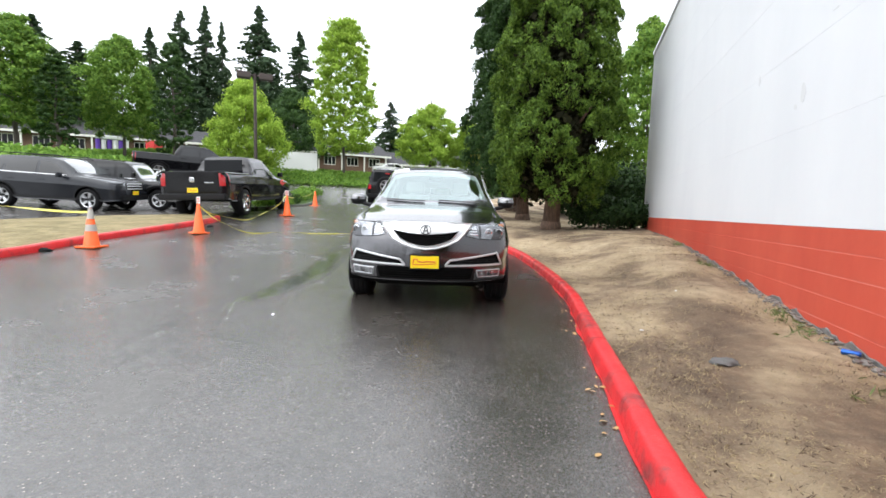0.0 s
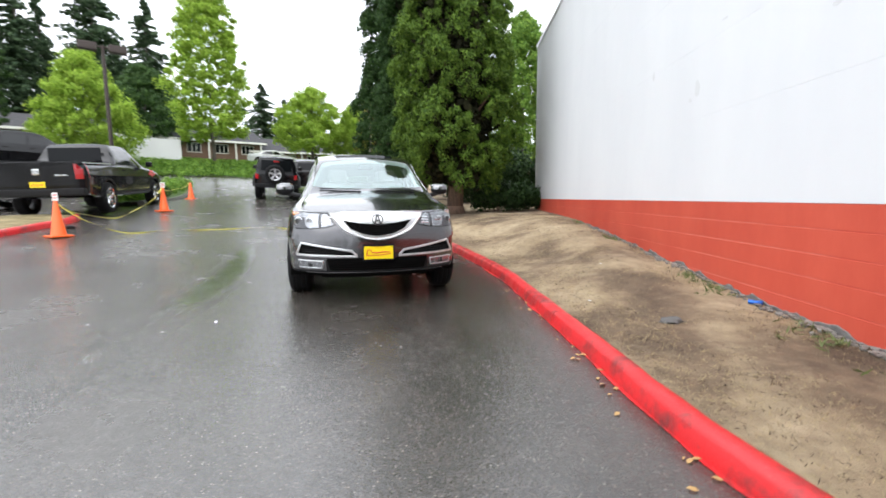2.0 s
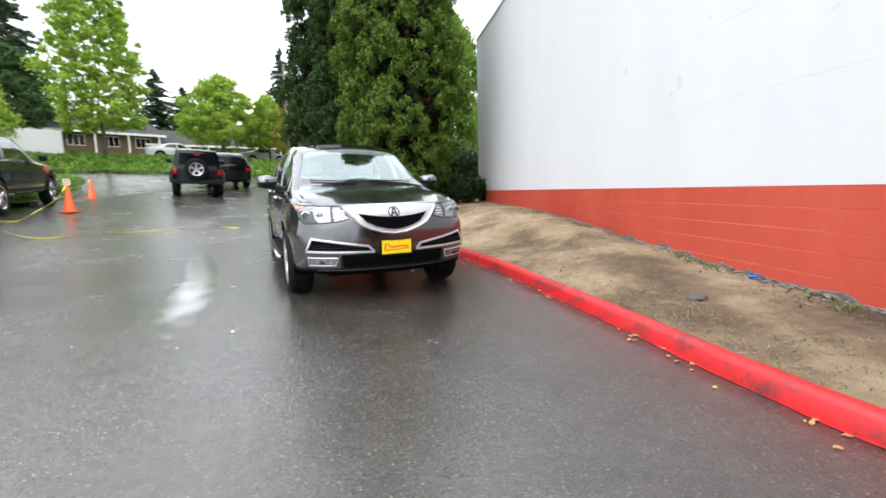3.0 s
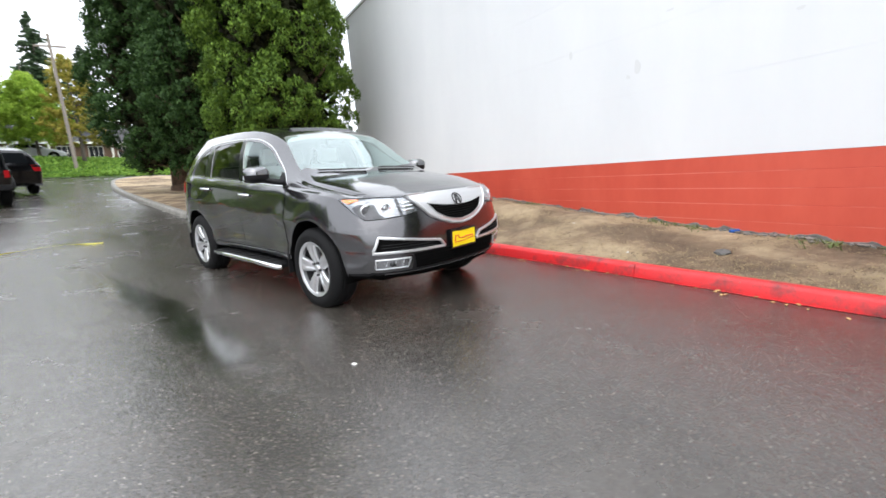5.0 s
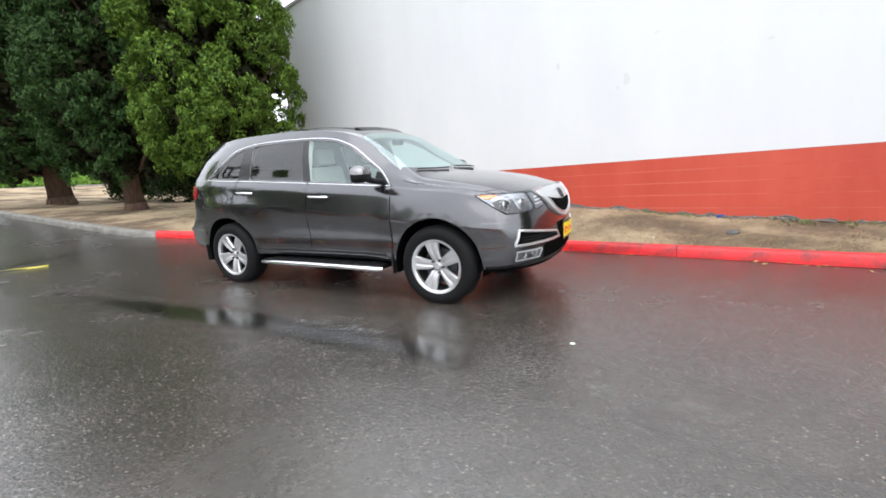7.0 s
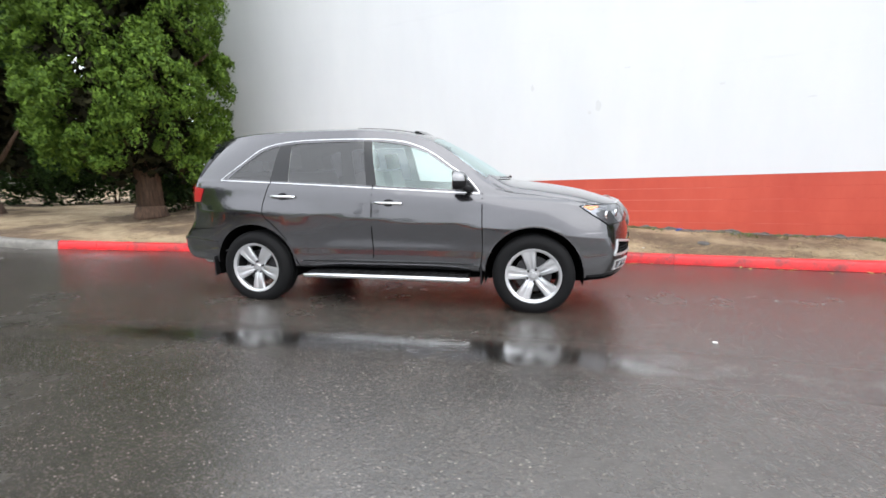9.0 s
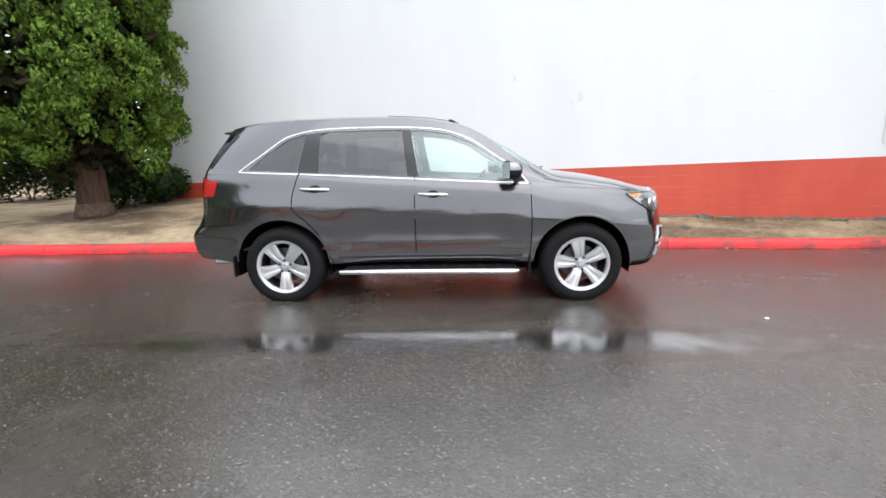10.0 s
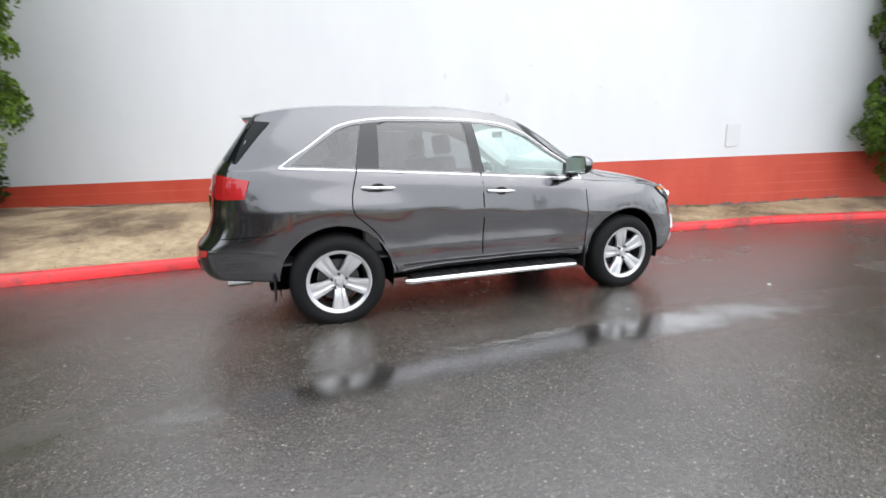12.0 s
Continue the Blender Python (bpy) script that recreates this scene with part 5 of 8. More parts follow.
for sx in (1.375, -1.375):
    for sg in (1, -1):
        add_wheel(suv, suv_wheel, sx, sg * 0.852, 0.366 if sg < 0 else 0.348, sg < 0, turn=-12 if sx > 0 else 180)

# cabin
cabin_grey = material("light_leather", (0.50, 0.49, 0.47), 0.55)
cabin_dark = material("dark_cabin_plastic", (0.09, 0.09, 0.092), 0.6)


def seat(parent, x, y, width, mat, headrests):
    bm = bmesh.new()
    box(bm, x - 0.26, x + 0.26, y - width / 2, y + width / 2, 0.50, 0.78, 0.05)
    st = part("seat", bm, mat, parent, "light grey leather seat")
    bm = bmesh.new()
    box(bm, -0.075, 0.075, y - width / 2, y + width / 2, 0.0, 0.58, 0.05, m=pose(x - 0.26, 0, 0.74, 0, -14, 0))
    part("backrest", bm, mat, st)
    for hy in headrests:
        bm = bmesh.new()
        box(bm, -0.05, 0.05, hy - 0.13, hy + 0.13, 0.60, 0.78, 0.04, m=pose(x - 0.25, 0, 0.74, 0, -10, 0))
        part("headrest", bm, mat, st)


for yy in (0.38, -0.38):
    seat(suv, 0.05, yy, 0.50, cabin_grey, [yy])
seat(suv, -0.85, 0, 1.3, cabin_grey, [0.4, -0.4])
seat(suv, -1.55, 0, 1.1, cabin_grey, [0.33, -0.33])
bm = bmesh.new()
box(bm, 0.62, 0.97, -0.78, 0.78, 0.60, 1.10, 0.06)
part("dashboard", bm, cabin_dark, suv)
bm = bmesh.new()
ring = [(0.50 + 0.185 * math.sin(a) * 0.4, 0.38 + 0.185 * math.cos(a), 1.02 + 0.185 * math.sin(a) * 0.92) for a in [2 * math.pi * k / 24 for k in range(25)]]
tube(bm, ring, 0.014, 8)
tube(bm, [(0.62, 0.38, 0.98), (0.51, 0.38, 1.02)], 0.05, 10)
for a in (0.2, 2.94, 4.71):
    tube(bm, [(0.51, 0.38, 1.02), (0.50 + 0.18 * math.sin(a) * 0.4, 0.38 + 0.18 * math.cos(a), 1.02 + 0.18 * math.sin(a) * 0.92)], 0.012, 6)
part("steering_wheel", bm, cabin_dark, suv, smooth=60)
bm = bmesh.new()
box(bm, -1.9, 0.6, -0.85, 0.85, 0.505, 0.52)
part("cabin_floor", bm, cabin_dark, suv)
bm = bmesh.new()
box(bm, 0.44, 0.46, -0.10, 0.10, 1.50, 1.56, 0.008)
part("rear_view_mirror", bm, black_plastic, suv)
# underside
bm = bmesh.new()
box(bm, -1.9, 1.9, -0.60, 0.60, 0.24, 0.40, 0.04)
part("underbody", bm, liner, suv)

# ---- trees and shrubs ----
def leaf_material(name, dark, light, gloss=0.6, thin=0.25):
    m = material(name, light, gloss, Specular_IOR_Level=0.2)
    n, l, b = nodes_of(m)
    g = n.new("ShaderNodeNewGeometry")
    col = ramp(m, g.outputs["Random Per Island"], [(0.0, dark), (0.55, tuple((a + c) / 2 for a, c in zip(dark, light))), (1.0, light)])
    feed(m, "Base Color", col)
    tl = n.new("ShaderNodeBsdfTranslucent")
    mx = n.new("ShaderNodeMixShader")
    mx.inputs[0].default_value = thin
    l.new(col, tl.inputs["Color"])
    l.new(b.outputs[0], mx.inputs[1])
    l.new(tl.outputs[0], mx.inputs[2])
    l.new(mx.outputs[0], n["Material Output"].inputs["Surface"])
    return m


cedar_leaf = leaf_material("cedar_foliage", (0.036, 0.075, 0.011), (0.15, 0.245, 0.030), 0.7, 0.25)
cedar_dark = leaf_material("deep_cedar_foliage", (0.015, 0.040, 0.011), (0.055, 0.11, 0.025), 0.7, 0.2)
lime_leaf = leaf_material("yellow_green_foliage", (0.20, 0.33, 0.04), (0.42, 0.57, 0.085), 0.7, 0.45)
mid_leaf = leaf_material("mid_green_foliage", (0.08, 0.17, 0.03), (0.24, 0.38, 0.06), 0.7, 0.4)
deep_leaf = leaf_material("deep_green_foliage", (0.025, 0.06, 0.018), (0.07, 0.13, 0.03))
fir_leaf = leaf_material("fir_needles", (0.03, 0.058, 0.030), (0.095, 0.15, 0.070), 0.7, 0.15)
ivy_leaf = leaf_material("ivy_foliage", (0.09, 0.19, 0.03), (0.26, 0.42, 0.07), 0.75, 0.35)
shrub_leaf = leaf_material("dark_shrub_foliage", (0.012, 0.03, 0.009), (0.04, 0.08, 0.02))
orange_leaf = leaf_material("turning_foliage", (0.20, 0.22, 0.03), (0.42, 0.33, 0.07), thin=0.35)
# near-black leaf colour that puts shade into the depth of a crown
shade_foliage = leaf_material("inner_shade_foliage", (0.012, 0.014, 0.006), (0.035, 0.033, 0.013), 0.9, 0.0)
bark = material("red_brown_bark", (0.12, 0.075, 0.05), 0.9)
feed(bark, "Base Color", ramp(bark, noise_node(bark, 6, 6, 0.7, stretch=(4, 4, 0.5)), [(0.3, (0.045, 0.028, 0.02)), (0.7, (0.19, 0.115, 0.075))]))
bump(bark, noise_node(bark, 9, 6, 0.7, stretch=(4, 4, 0.4)), 1.0, 0.05)
grey_bark = material("grey_bark", (0.10, 0.085, 0.07), 0.9)


def leaf_quads(centres, radii, per, size, rng, aspect=2.0, up=0.3, shell=0.55, tilt=0.55):
    """Leaves in clumps: a rhombus each, lying outwards on its clump, longer than wide; with the clump's own rounding as shading."""
    c = np.repeat(np.asarray(centres, float), per, axis=0)
    r = np.repeat(np.asarray(radii, float), per, axis=0)
    n = len(c)
    d = rng.normal(size=(n, 3))
    d /= np.linalg.norm(d, axis=1)[:, None]
    k = (shell + (1 - shell) * rng.random(n))[:, None]
    return lay_leaves(c + d * r * k, d, size, rng, aspect, up, tilt)


def lay_leaves(p, d, size, rng, aspect, up, tilt=0.55):
    n = len(p)
    nrm = d + rng.normal(size=(n, 3)) * tilt
    nrm /= np.linalg.norm(nrm, axis=1)[:, None]
    ax = rng.normal(size=(n, 3)) * 0.6 + d * 0.8 + np.array([0, 0, up])
    ax -= nrm * (ax * nrm).sum(1)[:, None]
    ax /= np.linalg.norm(ax, axis=1)[:, None] + 1e-9
    bx = np.cross(nrm, ax)
    s = size * (0.6 + 0.8 * rng.random(n))[:, None]
    v = np.stack([p - bx * s * 0.5 / aspect + ax * s * 0.05, p + ax * s * 0.5, p + bx * s * 0.5 / aspect + ax * s * 0.05, p - ax * s * 0.5], axis=1)
    soft = d * 0.75 + nrm * 0.6
    soft /= np.linalg.norm(soft, axis=1)[:, None]
    return v.reshape(-1, 3), np.repeat(soft, 4, axis=0)


def quad_mesh(name, sets, mats):
    """One mesh from several sets of leaves, each with its material."""
    v = np.concatenate([q[0] for q in sets])
    nn_ = np.concatenate([q[1] for q in sets])
    n = len(v) // 4
    me = bpy.data.meshes.new(name)
    me.vertices.add(4 * n)
    me.vertices.foreach_set("co", v.astype(np.float32).ravel())
    me.loops.add(4 * n)
    me.loops.foreach_set("vertex_index", np.arange(4 * n, dtype=np.int32))
    me.polygons.add(n)
    me.polygons.foreach_set("loop_start", np.arange(0, 4 * n, 4, dtype=np.int32))
    me.update(calc_edges=True)
    for m in mats:
        me.materials.append(m)
    if len(sets) > 1:
        me.polygons.foreach_set("material_index", np.repeat(np.arange(len(sets)), [len(q[0]) // 4 for q in sets]).astype(np.int32))
    me.polygons.foreach_set("use_smooth", np.ones(n, dtype=bool))
    me.normals_split_custom_set_from_vertices(nn_.astype(np.float32))
    return me


def leaf_mesh(name, centres, radii, per, size, rng, aspect=2.0, up=0.3, mat=None, shell=0.55):
    return quad_mesh(name, [leaf_quads(centres, radii, per, size, rng, aspect, up, shell)], [mat])


def limbed_trunk(name, height, r0, rng, mat, limbs=10, spread=1.2, first=0.25, lean=0.0, r_top=0.25):
    bm = bmesh.new()
    pts = [(lean * z + 0.05 * math.sin(z * 1.3), 0.05 * math.cos(z * 0.9) - 0.05, z) for z in [height * k / 8 for k in range(9)]]
    pts[0] = (0, 0, -0.25)
    flare = [(pts[0][0], pts[0][1], -0.25), (0, 0, 0.02), (0.01, 0, 0.25)]
    tube(bm, flare, r0 * 1.45, 10, taper=0.72)
    tube(bm, [(0, 0, 0.1)] + pts[1:], r0, 10, taper=r_top)
    for k in range(limbs):
        z = height * (first + (0.9 - first) * k / max(1, limbs - 1))
        a = k * 2.4 + rng.random() * 0.8
        L = spread * (0.6 + 0.5 * rng.random()) * (1.1 - 0.6 * z / height)
        tube(bm, [(lean * z, 0, z), (lean * z + math.cos(a) * L * 0.5, math.sin(a) * L * 0.5, z + L * 0.18), (lean * z + math.cos(a) * L, math.sin(a) * L, z + L * 0.55)], r0 * 0.28, 6, taper=0.35)
    me = bpy.data.meshes.new(name)
    bmesh.ops.recalc_face_normals(bm, faces=bm.faces[:])
    bm.to_mesh(me)
    bm.free()
    me.materials.append(mat)
    for p in me.polygons:
        p.use_smooth = True
    return me


def cedar_profile(t):
    return min(1.0, 0.66 + 3.2 * t) * (1 - max(0, t - 0.10)) ** 0.60


def cedar_crown(rng, height, low, wide, tufts, per, size, mat):
    """A dense flame-shaped evergreen crown: upright rounded tufts built of small buds, each clothed in fine upright
    sprays, with hollows coloured dark as shade between.
    """
    cs, rs, ds = [], [], []
    for k in range(tufts):
        t = ((k + 0.5) / tufts) ** 0.95
        z = low + (height - low) * t
        prof = cedar_profile(t)
        a = k * 2.39996 + rng.normal() * 0.35
        rad = wide * prof * (0.76 + 0.20 * rng.random()) * (1 + 0.05 * math.sin(3 * a + 1.3 * z))
        q = (0.24 + 0.20 * rng.random()) * (0.62 + 0.42 * prof)
        out = Vector((math.cos(a), math.sin(a), 0.25))
        base = Vector((rad * math.cos(a), rad * math.sin(a), z + rng.normal() * 0.15))
        for j in range(9):
            d = Vector(rng.normal(size=3)) + out * 0.9 + Vector((0, 0, 0.35))
            d.normalize()
            b = q * (0.30 + 0.16 * rng.random())
            cs.append(tuple(base + Vector((d.x, d.y, d.z * 1.05)) * q * 0.78))
            rs.append((b, b, b * 1.25))
            ds.append(tuple(d * 0.6 + Vector((0, 0, 0.35))))
    m = max(6, per // 9)
    c = np.repeat(np.array(cs), m, axis=0)
    r = np.repeat(np.array(rs), m, axis=0)
    o = np.repeat(np.array(ds), m, axis=0)
    n = len(c)
    d = rng.normal(size=(n, 3)) * 0.8 + o
    d /= np.linalg.norm(d, axis=1)[:, None]
    p = c + d * r * (0.70 + 0.40 * rng.random(n))[:, None]
    outer = lay_leaves(p, d, size, rng, 2.4, 1.0, 0.6)
    # leaves inside, coloured near-black to stand for the crown's inner shade
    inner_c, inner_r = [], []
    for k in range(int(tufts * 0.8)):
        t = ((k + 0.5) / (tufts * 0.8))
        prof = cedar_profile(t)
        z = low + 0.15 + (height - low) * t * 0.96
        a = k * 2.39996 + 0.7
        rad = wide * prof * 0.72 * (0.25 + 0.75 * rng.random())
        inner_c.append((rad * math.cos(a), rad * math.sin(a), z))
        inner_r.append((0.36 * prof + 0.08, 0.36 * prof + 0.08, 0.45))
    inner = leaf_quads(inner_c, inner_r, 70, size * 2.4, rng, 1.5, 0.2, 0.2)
    return quad_mesh("crown", [outer, inner], [mat, shade_foliage])


def plant(name, label, trunk_me, crown_me, x, y, z, turn, scale=(1, 1, 1), category="tree", group=""):
    root = tagged(empty(name), label, category, group)
    root.matrix_world = pose(x, y, z, 0, 0, turn) @ Matrix.Diagonal((*scale, 1))
    o = new("trunk", trunk_me)
    o.parent = root
    o = new("crown", crown_me)
    o.parent = root
    return root


rng = np.random.default_rng(7)
cedar_trunk = limbed_trunk("cedar_trunk", 11.0, 0.27, rng, bark, 12, 1.6, 0.08)
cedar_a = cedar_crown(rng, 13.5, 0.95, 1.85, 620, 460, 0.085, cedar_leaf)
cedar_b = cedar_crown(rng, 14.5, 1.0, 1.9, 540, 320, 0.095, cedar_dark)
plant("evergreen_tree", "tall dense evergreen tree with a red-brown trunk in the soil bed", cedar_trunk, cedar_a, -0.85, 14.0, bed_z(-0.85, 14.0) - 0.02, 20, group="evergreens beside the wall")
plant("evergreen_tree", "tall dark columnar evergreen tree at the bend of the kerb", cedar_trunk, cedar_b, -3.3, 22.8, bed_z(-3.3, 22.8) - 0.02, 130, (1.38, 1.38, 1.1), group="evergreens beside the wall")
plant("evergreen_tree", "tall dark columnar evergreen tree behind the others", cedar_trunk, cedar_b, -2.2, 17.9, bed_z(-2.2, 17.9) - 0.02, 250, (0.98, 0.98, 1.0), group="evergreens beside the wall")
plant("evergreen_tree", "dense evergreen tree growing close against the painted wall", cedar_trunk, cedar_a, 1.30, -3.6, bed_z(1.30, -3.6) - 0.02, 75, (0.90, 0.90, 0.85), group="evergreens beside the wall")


def shrub(name, label, x, y, z, wide, high, mat, per=260, clumps=14, size=0.10, seed=1, deep=None):
    r = np.random.default_rng(seed)
    cs, rs = [], []
    deep = deep or wide
    for k in range(clumps):
        a, q = k * 2.4, math.sqrt((k + 0.5) / clumps)
        cs.append((wide * 0.75 * q * math.cos(a), deep * 0.75 * q * math.sin(a), high * (0.42 + 0.25 * r.random()) * (1.15 - 0.5 * q)))
        rs.append((wide * 0.34, deep * 0.34, high * 0.42))
    st = bmesh.new()
    for k in range(5):
        a = k * 1.26
        tube(st, [(0.03 * math.cos(a), 0.03 * math.sin(a), -0.12), (0.3 * wide * math.cos(a), 0.3 * deep * math.sin(a), high * 0.5)], 0.02, 5, taper=0.4)
    root = tagged(empty(name), label, "shrub")
    root.matrix_world = pose(x, y, z)
    part("stems", st, bark, root)
    o = new("foliage", leaf_mesh("foliage", cs, rs, per, size, r, 1.5, 0.2, mat, 0.5))
    o.parent = root
    return root


shrub("shrub", "dark green leafy shrub under the trees at the wall's end", 0.55, 14.9, bed_z(0.55, 14.9), 1.0, 1.15, shrub_leaf, seed=3)
shrub("shrub", "dark green leafy shrub against the wall", 1.45, 15.1, bed_z(1.45, 15.1), 0.8, 1.0, shrub_leaf, seed=4)
for sx_, sy_, sw_, sh_ in ((0.3, 21.3, 1.3, 2.6), (1.9, 20.6, 1.4, 3.0), (-0.6, 24.6, 1.3, 2.2), (3.6, 20.0, 1.4, 2.8)):
    shrub("shrub", "dark green leafy shrub in the shade between the tree trunks", sx_, sy_, bed_z(sx_, sy_), sw_, sh_, shrub_leaf, 420, 16, 0.12, seed=5 + int(sy_))

# broadleaf trees: three crowns, used again with other colours
def broad_crown(rng, high, low, wide, clumps, per, size, mat, point=0.5, gap=0.0):
    cs, rs = [], []
    for k in range(clumps):
        t = ((k + 0.5) / clumps)
        z = low + (high - low) * t
        prof = math.sin(math.pi * min(1, (0.12 + 0.88 * t)) ** (0.75)) ** point
        a = k * 2.39996
        rad = wide * prof * (0.25 + 0.75 * math.sqrt(rng.random())) * (1 + 0.16 * math.sin(2 * a + 1.1 * z) + 0.10 * math.sin(5 * a - 1.7 * z))
        q = wide * (0.09 + 0.20 * rng.random() ** 1.5)
        cs.append((rad * math.cos(a), rad * math.sin(a), z + rng.normal() * 0.2))
        rs.append((q, q, q * 0.75))
    return leaf_mesh("crown", cs, rs, int(per * 1.9), size * 0.52, rng, 1.5, -0.1, mat, 0.15)


def fir_crown(rng, high, low, wide, tiers, mat, size=0.5):
    """Tiers of drooping boughs round a straight stem, with gaps."""
    cs, rs = [], []
    for k in range(tiers):
        t = (k + 0.5) / tiers
        z = low + (high - low) * t
        rad = wide * (1 - t) ** 0.8 * (0.75 + 0.5 * rng.random())
        for j in range(7 if t < 0.6 else 5):
            a = j * 2 * math.pi / 7 + k * 0.9 + rng.normal() * 0.3
            if rng.random() < 0.18:
                continue
            long = 0.75 + 0.5 * rng.random()
            for u in (0.2, 0.4, 0.6, 0.8, 1.0):
                cs.append((rad * u * long * math.cos(a), rad * u * long * math.sin(a), z - 0.30 * rad * u * long + rng.normal() * 0.08))
                rs.append((0.17 * rad * (1.2 - 0.6 * u) + 0.08, 0.17 * rad * (1.2 - 0.6 * u) + 0.08, 0.10 * rad + 0.10))
    return leaf_mesh("crown", cs, rs, 22, size * 0.85, rng, 2.6, -0.4, mat, 0.1)


rng = np.random.default_rng(21)
stem = limbed_trunk("stem", 7.0, 0.16, rng, grey_bark, 10, 1.6, 0.3)
tall_stem = limbed_trunk("tall_stem", 24.0, 0.30, rng, grey_bark, 6, 1.0, 0.4)
lime_tall = broad_crown(rng, 13.5, 2.2, 2.9, 420, 75, 0.34, lime_leaf, 0.45)
lime_round = broad_crown(rng, 6.2, 1.5, 2.9, 280, 75, 0.30, lime_leaf, 0.7)
mid_round = broad_crown(rng, 9.5, 2.0, 3.2, 360, 75, 0.34, mid_leaf, 0.6)
deep_column = broad_crown(rng, 9.0, 0.6, 1.35, 240, 60, 0.26, deep_leaf, 0.5)
deep_round = broad_crown(rng, 8.6, 0.2, 3.8, 320, 70, 0.40, deep_leaf, 0.5)
turning = broad_crown(rng, 8.0, 1.6, 2.0, 180, 60, 0.28, orange_leaf, 0.7)
fir_a = fir_crown(rng, 26.0, 2.0, 4.4, 46, fir_leaf)
fir_b = fir_crown(rng, 24.0, 5.0, 2.8, 40, fir_leaf, 0.45)

BROAD = [  # label, stem, crown, x, y, base height of the crown's mesh, wanted top, width factor, turn
    ("tall yellow-green broadleaf street tree", stem, lime_tall, -22.44, 39.01, 13.5, 18.9, 1.08, 10),
    ("round yellow-green maple tree on the bank", stem, lime_round, -26.32, 30.12, 6.2, 10.9, 1.02, 40),
    ("young yellow-green street tree", stem, lime_round, -15.7, 45.4, 6.2, 12.0, 1.15, 100),
    ("large green broadleaf tree above the car park", stem, mid_round, -39.3, 21.9, 9.5, 13.8, 1.1, 0),
    ("green broadleaf tree with yellowing leaves", stem, mid_round, -38.2, 29.0, 9.5, 14.8, 0.9, 70),
    ("dark green columnar tree on the bank", stem, deep_column, -35.6, 22.3, 9.0, 11.4, 0.95, 20),
    ("dark green columnar tree on the bank", stem, deep_column, -32.9, 29.25, 9.0, 14.6, 1.12, 150),
    ("dense dark green tree by the low building", stem, deep_round, -36.3, 50.3, 8.6, 15.8, 1.0, 30),
    ("street tree turning orange and green", stem, turning, -9.14, 46.0, 8.0, 11.8, 1.0, 60),
    ("yellow-green street tree beyond the drive", stem, lime_round, -12.2, 48.8, 6.2, 11.0, 0.8, 200),
    ("broad green tree behind the building's end", stem, mid_round, 4.2, 35.0, 9.5, 14.3, 1.0, 130),
]
for label, st, cr, x, y, h, top, wf, turn in BROAD:
    z = ground_z(x, y) - 0.1
    k = (top - z) / h
    plant("broadleaf_tree", label, st, cr, x, y, z, turn, (wf, wf, k), group="street trees")
FIRS = [(fir_a, -67.1, 39.8, 24.4, 1.0), (fir_a, -59.8, 40.1, 20.6, 1.15), (fir_b, -61.5, 51.1, 26.6, 0.9), (fir_a, -58.9, 54.1, 30.0, 0.9), (fir_b, -56.7, 56.5, 31.4, 1.0), (fir_b, -58.5, 61.7, 31.3, 0.75),
        (fir_a, -47.8, 57.8, 31.1, 1.15), (fir_a, -44.9, 63.8, 29.4, 0.95), (fir_a, -36.8, 82.1, 22.2, 0.9), (fir_a, -33.2, 83.7, 19.7, 0.9), (fir_a, -29.0, 86.0, 17.5, 1.0), (fir_a, -14.5, 70.5, 22.4, 0.7), (fir_a, -11.0, 77.0, 20.8, 0.7),
        (fir_b, -66.0, 47.0, 23.0, 1.0), (fir_a, -54.0, 70.0, 25.0, 1.1), (fir_a, -23.0, 92.0, 18.0, 1.2), (fir_a, -3.0, 84.0, 19.0, 1.2)]
for i, (cr, x, y, top, wf) in enumerate(FIRS):
    z = ground_z(x, y) - 0.2
    k = (top - z) / (26.0 if cr is fir_a else 24.0)
    plant("fir_tree", "tall dark fir tree in the distant wood", tall_stem, cr, x, y, z, 37 * i, (wf * 1.3, wf * 1.3, k), group="distant firs")

# far woods that close the view
def wood_belt(name, pts, high, mat, label, seed, size=1.1, per=90):
    r = np.random.default_rng(seed)
    cs, rs = [], []
    for (ax, ay), (bx, by) in zip(pts, pts[1:]):
        n = int(math.hypot(bx - ax, by - ay) / 2.2)
        for k in range(n):
            x, y = ax + (bx - ax) * k / n + r.normal() * 2, ay + (by - ay) * k / n + r.normal() * 2
            z = ground_z(x, y)
            hh = high * (0.65 + 0.5 * r.random())
            for u in (0.12, 0.35, 0.6, 0.85):
                cs.append((x, y, z + hh * u))
                rs.append((2.1 * (1.2 - u), 2.1 * (1.2 - u), hh * 0.17))
    ob = new(name, leaf_mesh(name, cs, rs, per // 4, size, r, 1.8, 0, mat, 0.2))
    return tagged(ob, label, "trees", kind="stuff")


wood_belt("far_woods", [(-80, -60), (-78, 30), (-62, 66), (-38, 92), (0, 100), (50, 100)], 12, fir_leaf, "dark distant conifer wood along the horizon", 5)
# this belt is never in view; added to fill the horizon behind the eye
wood_belt("far_woods", [(-60, -60), (-20, -70), (30, -60), (60, -30)], 14, deep_leaf, "unseen dark green trees added behind the drive", 6)


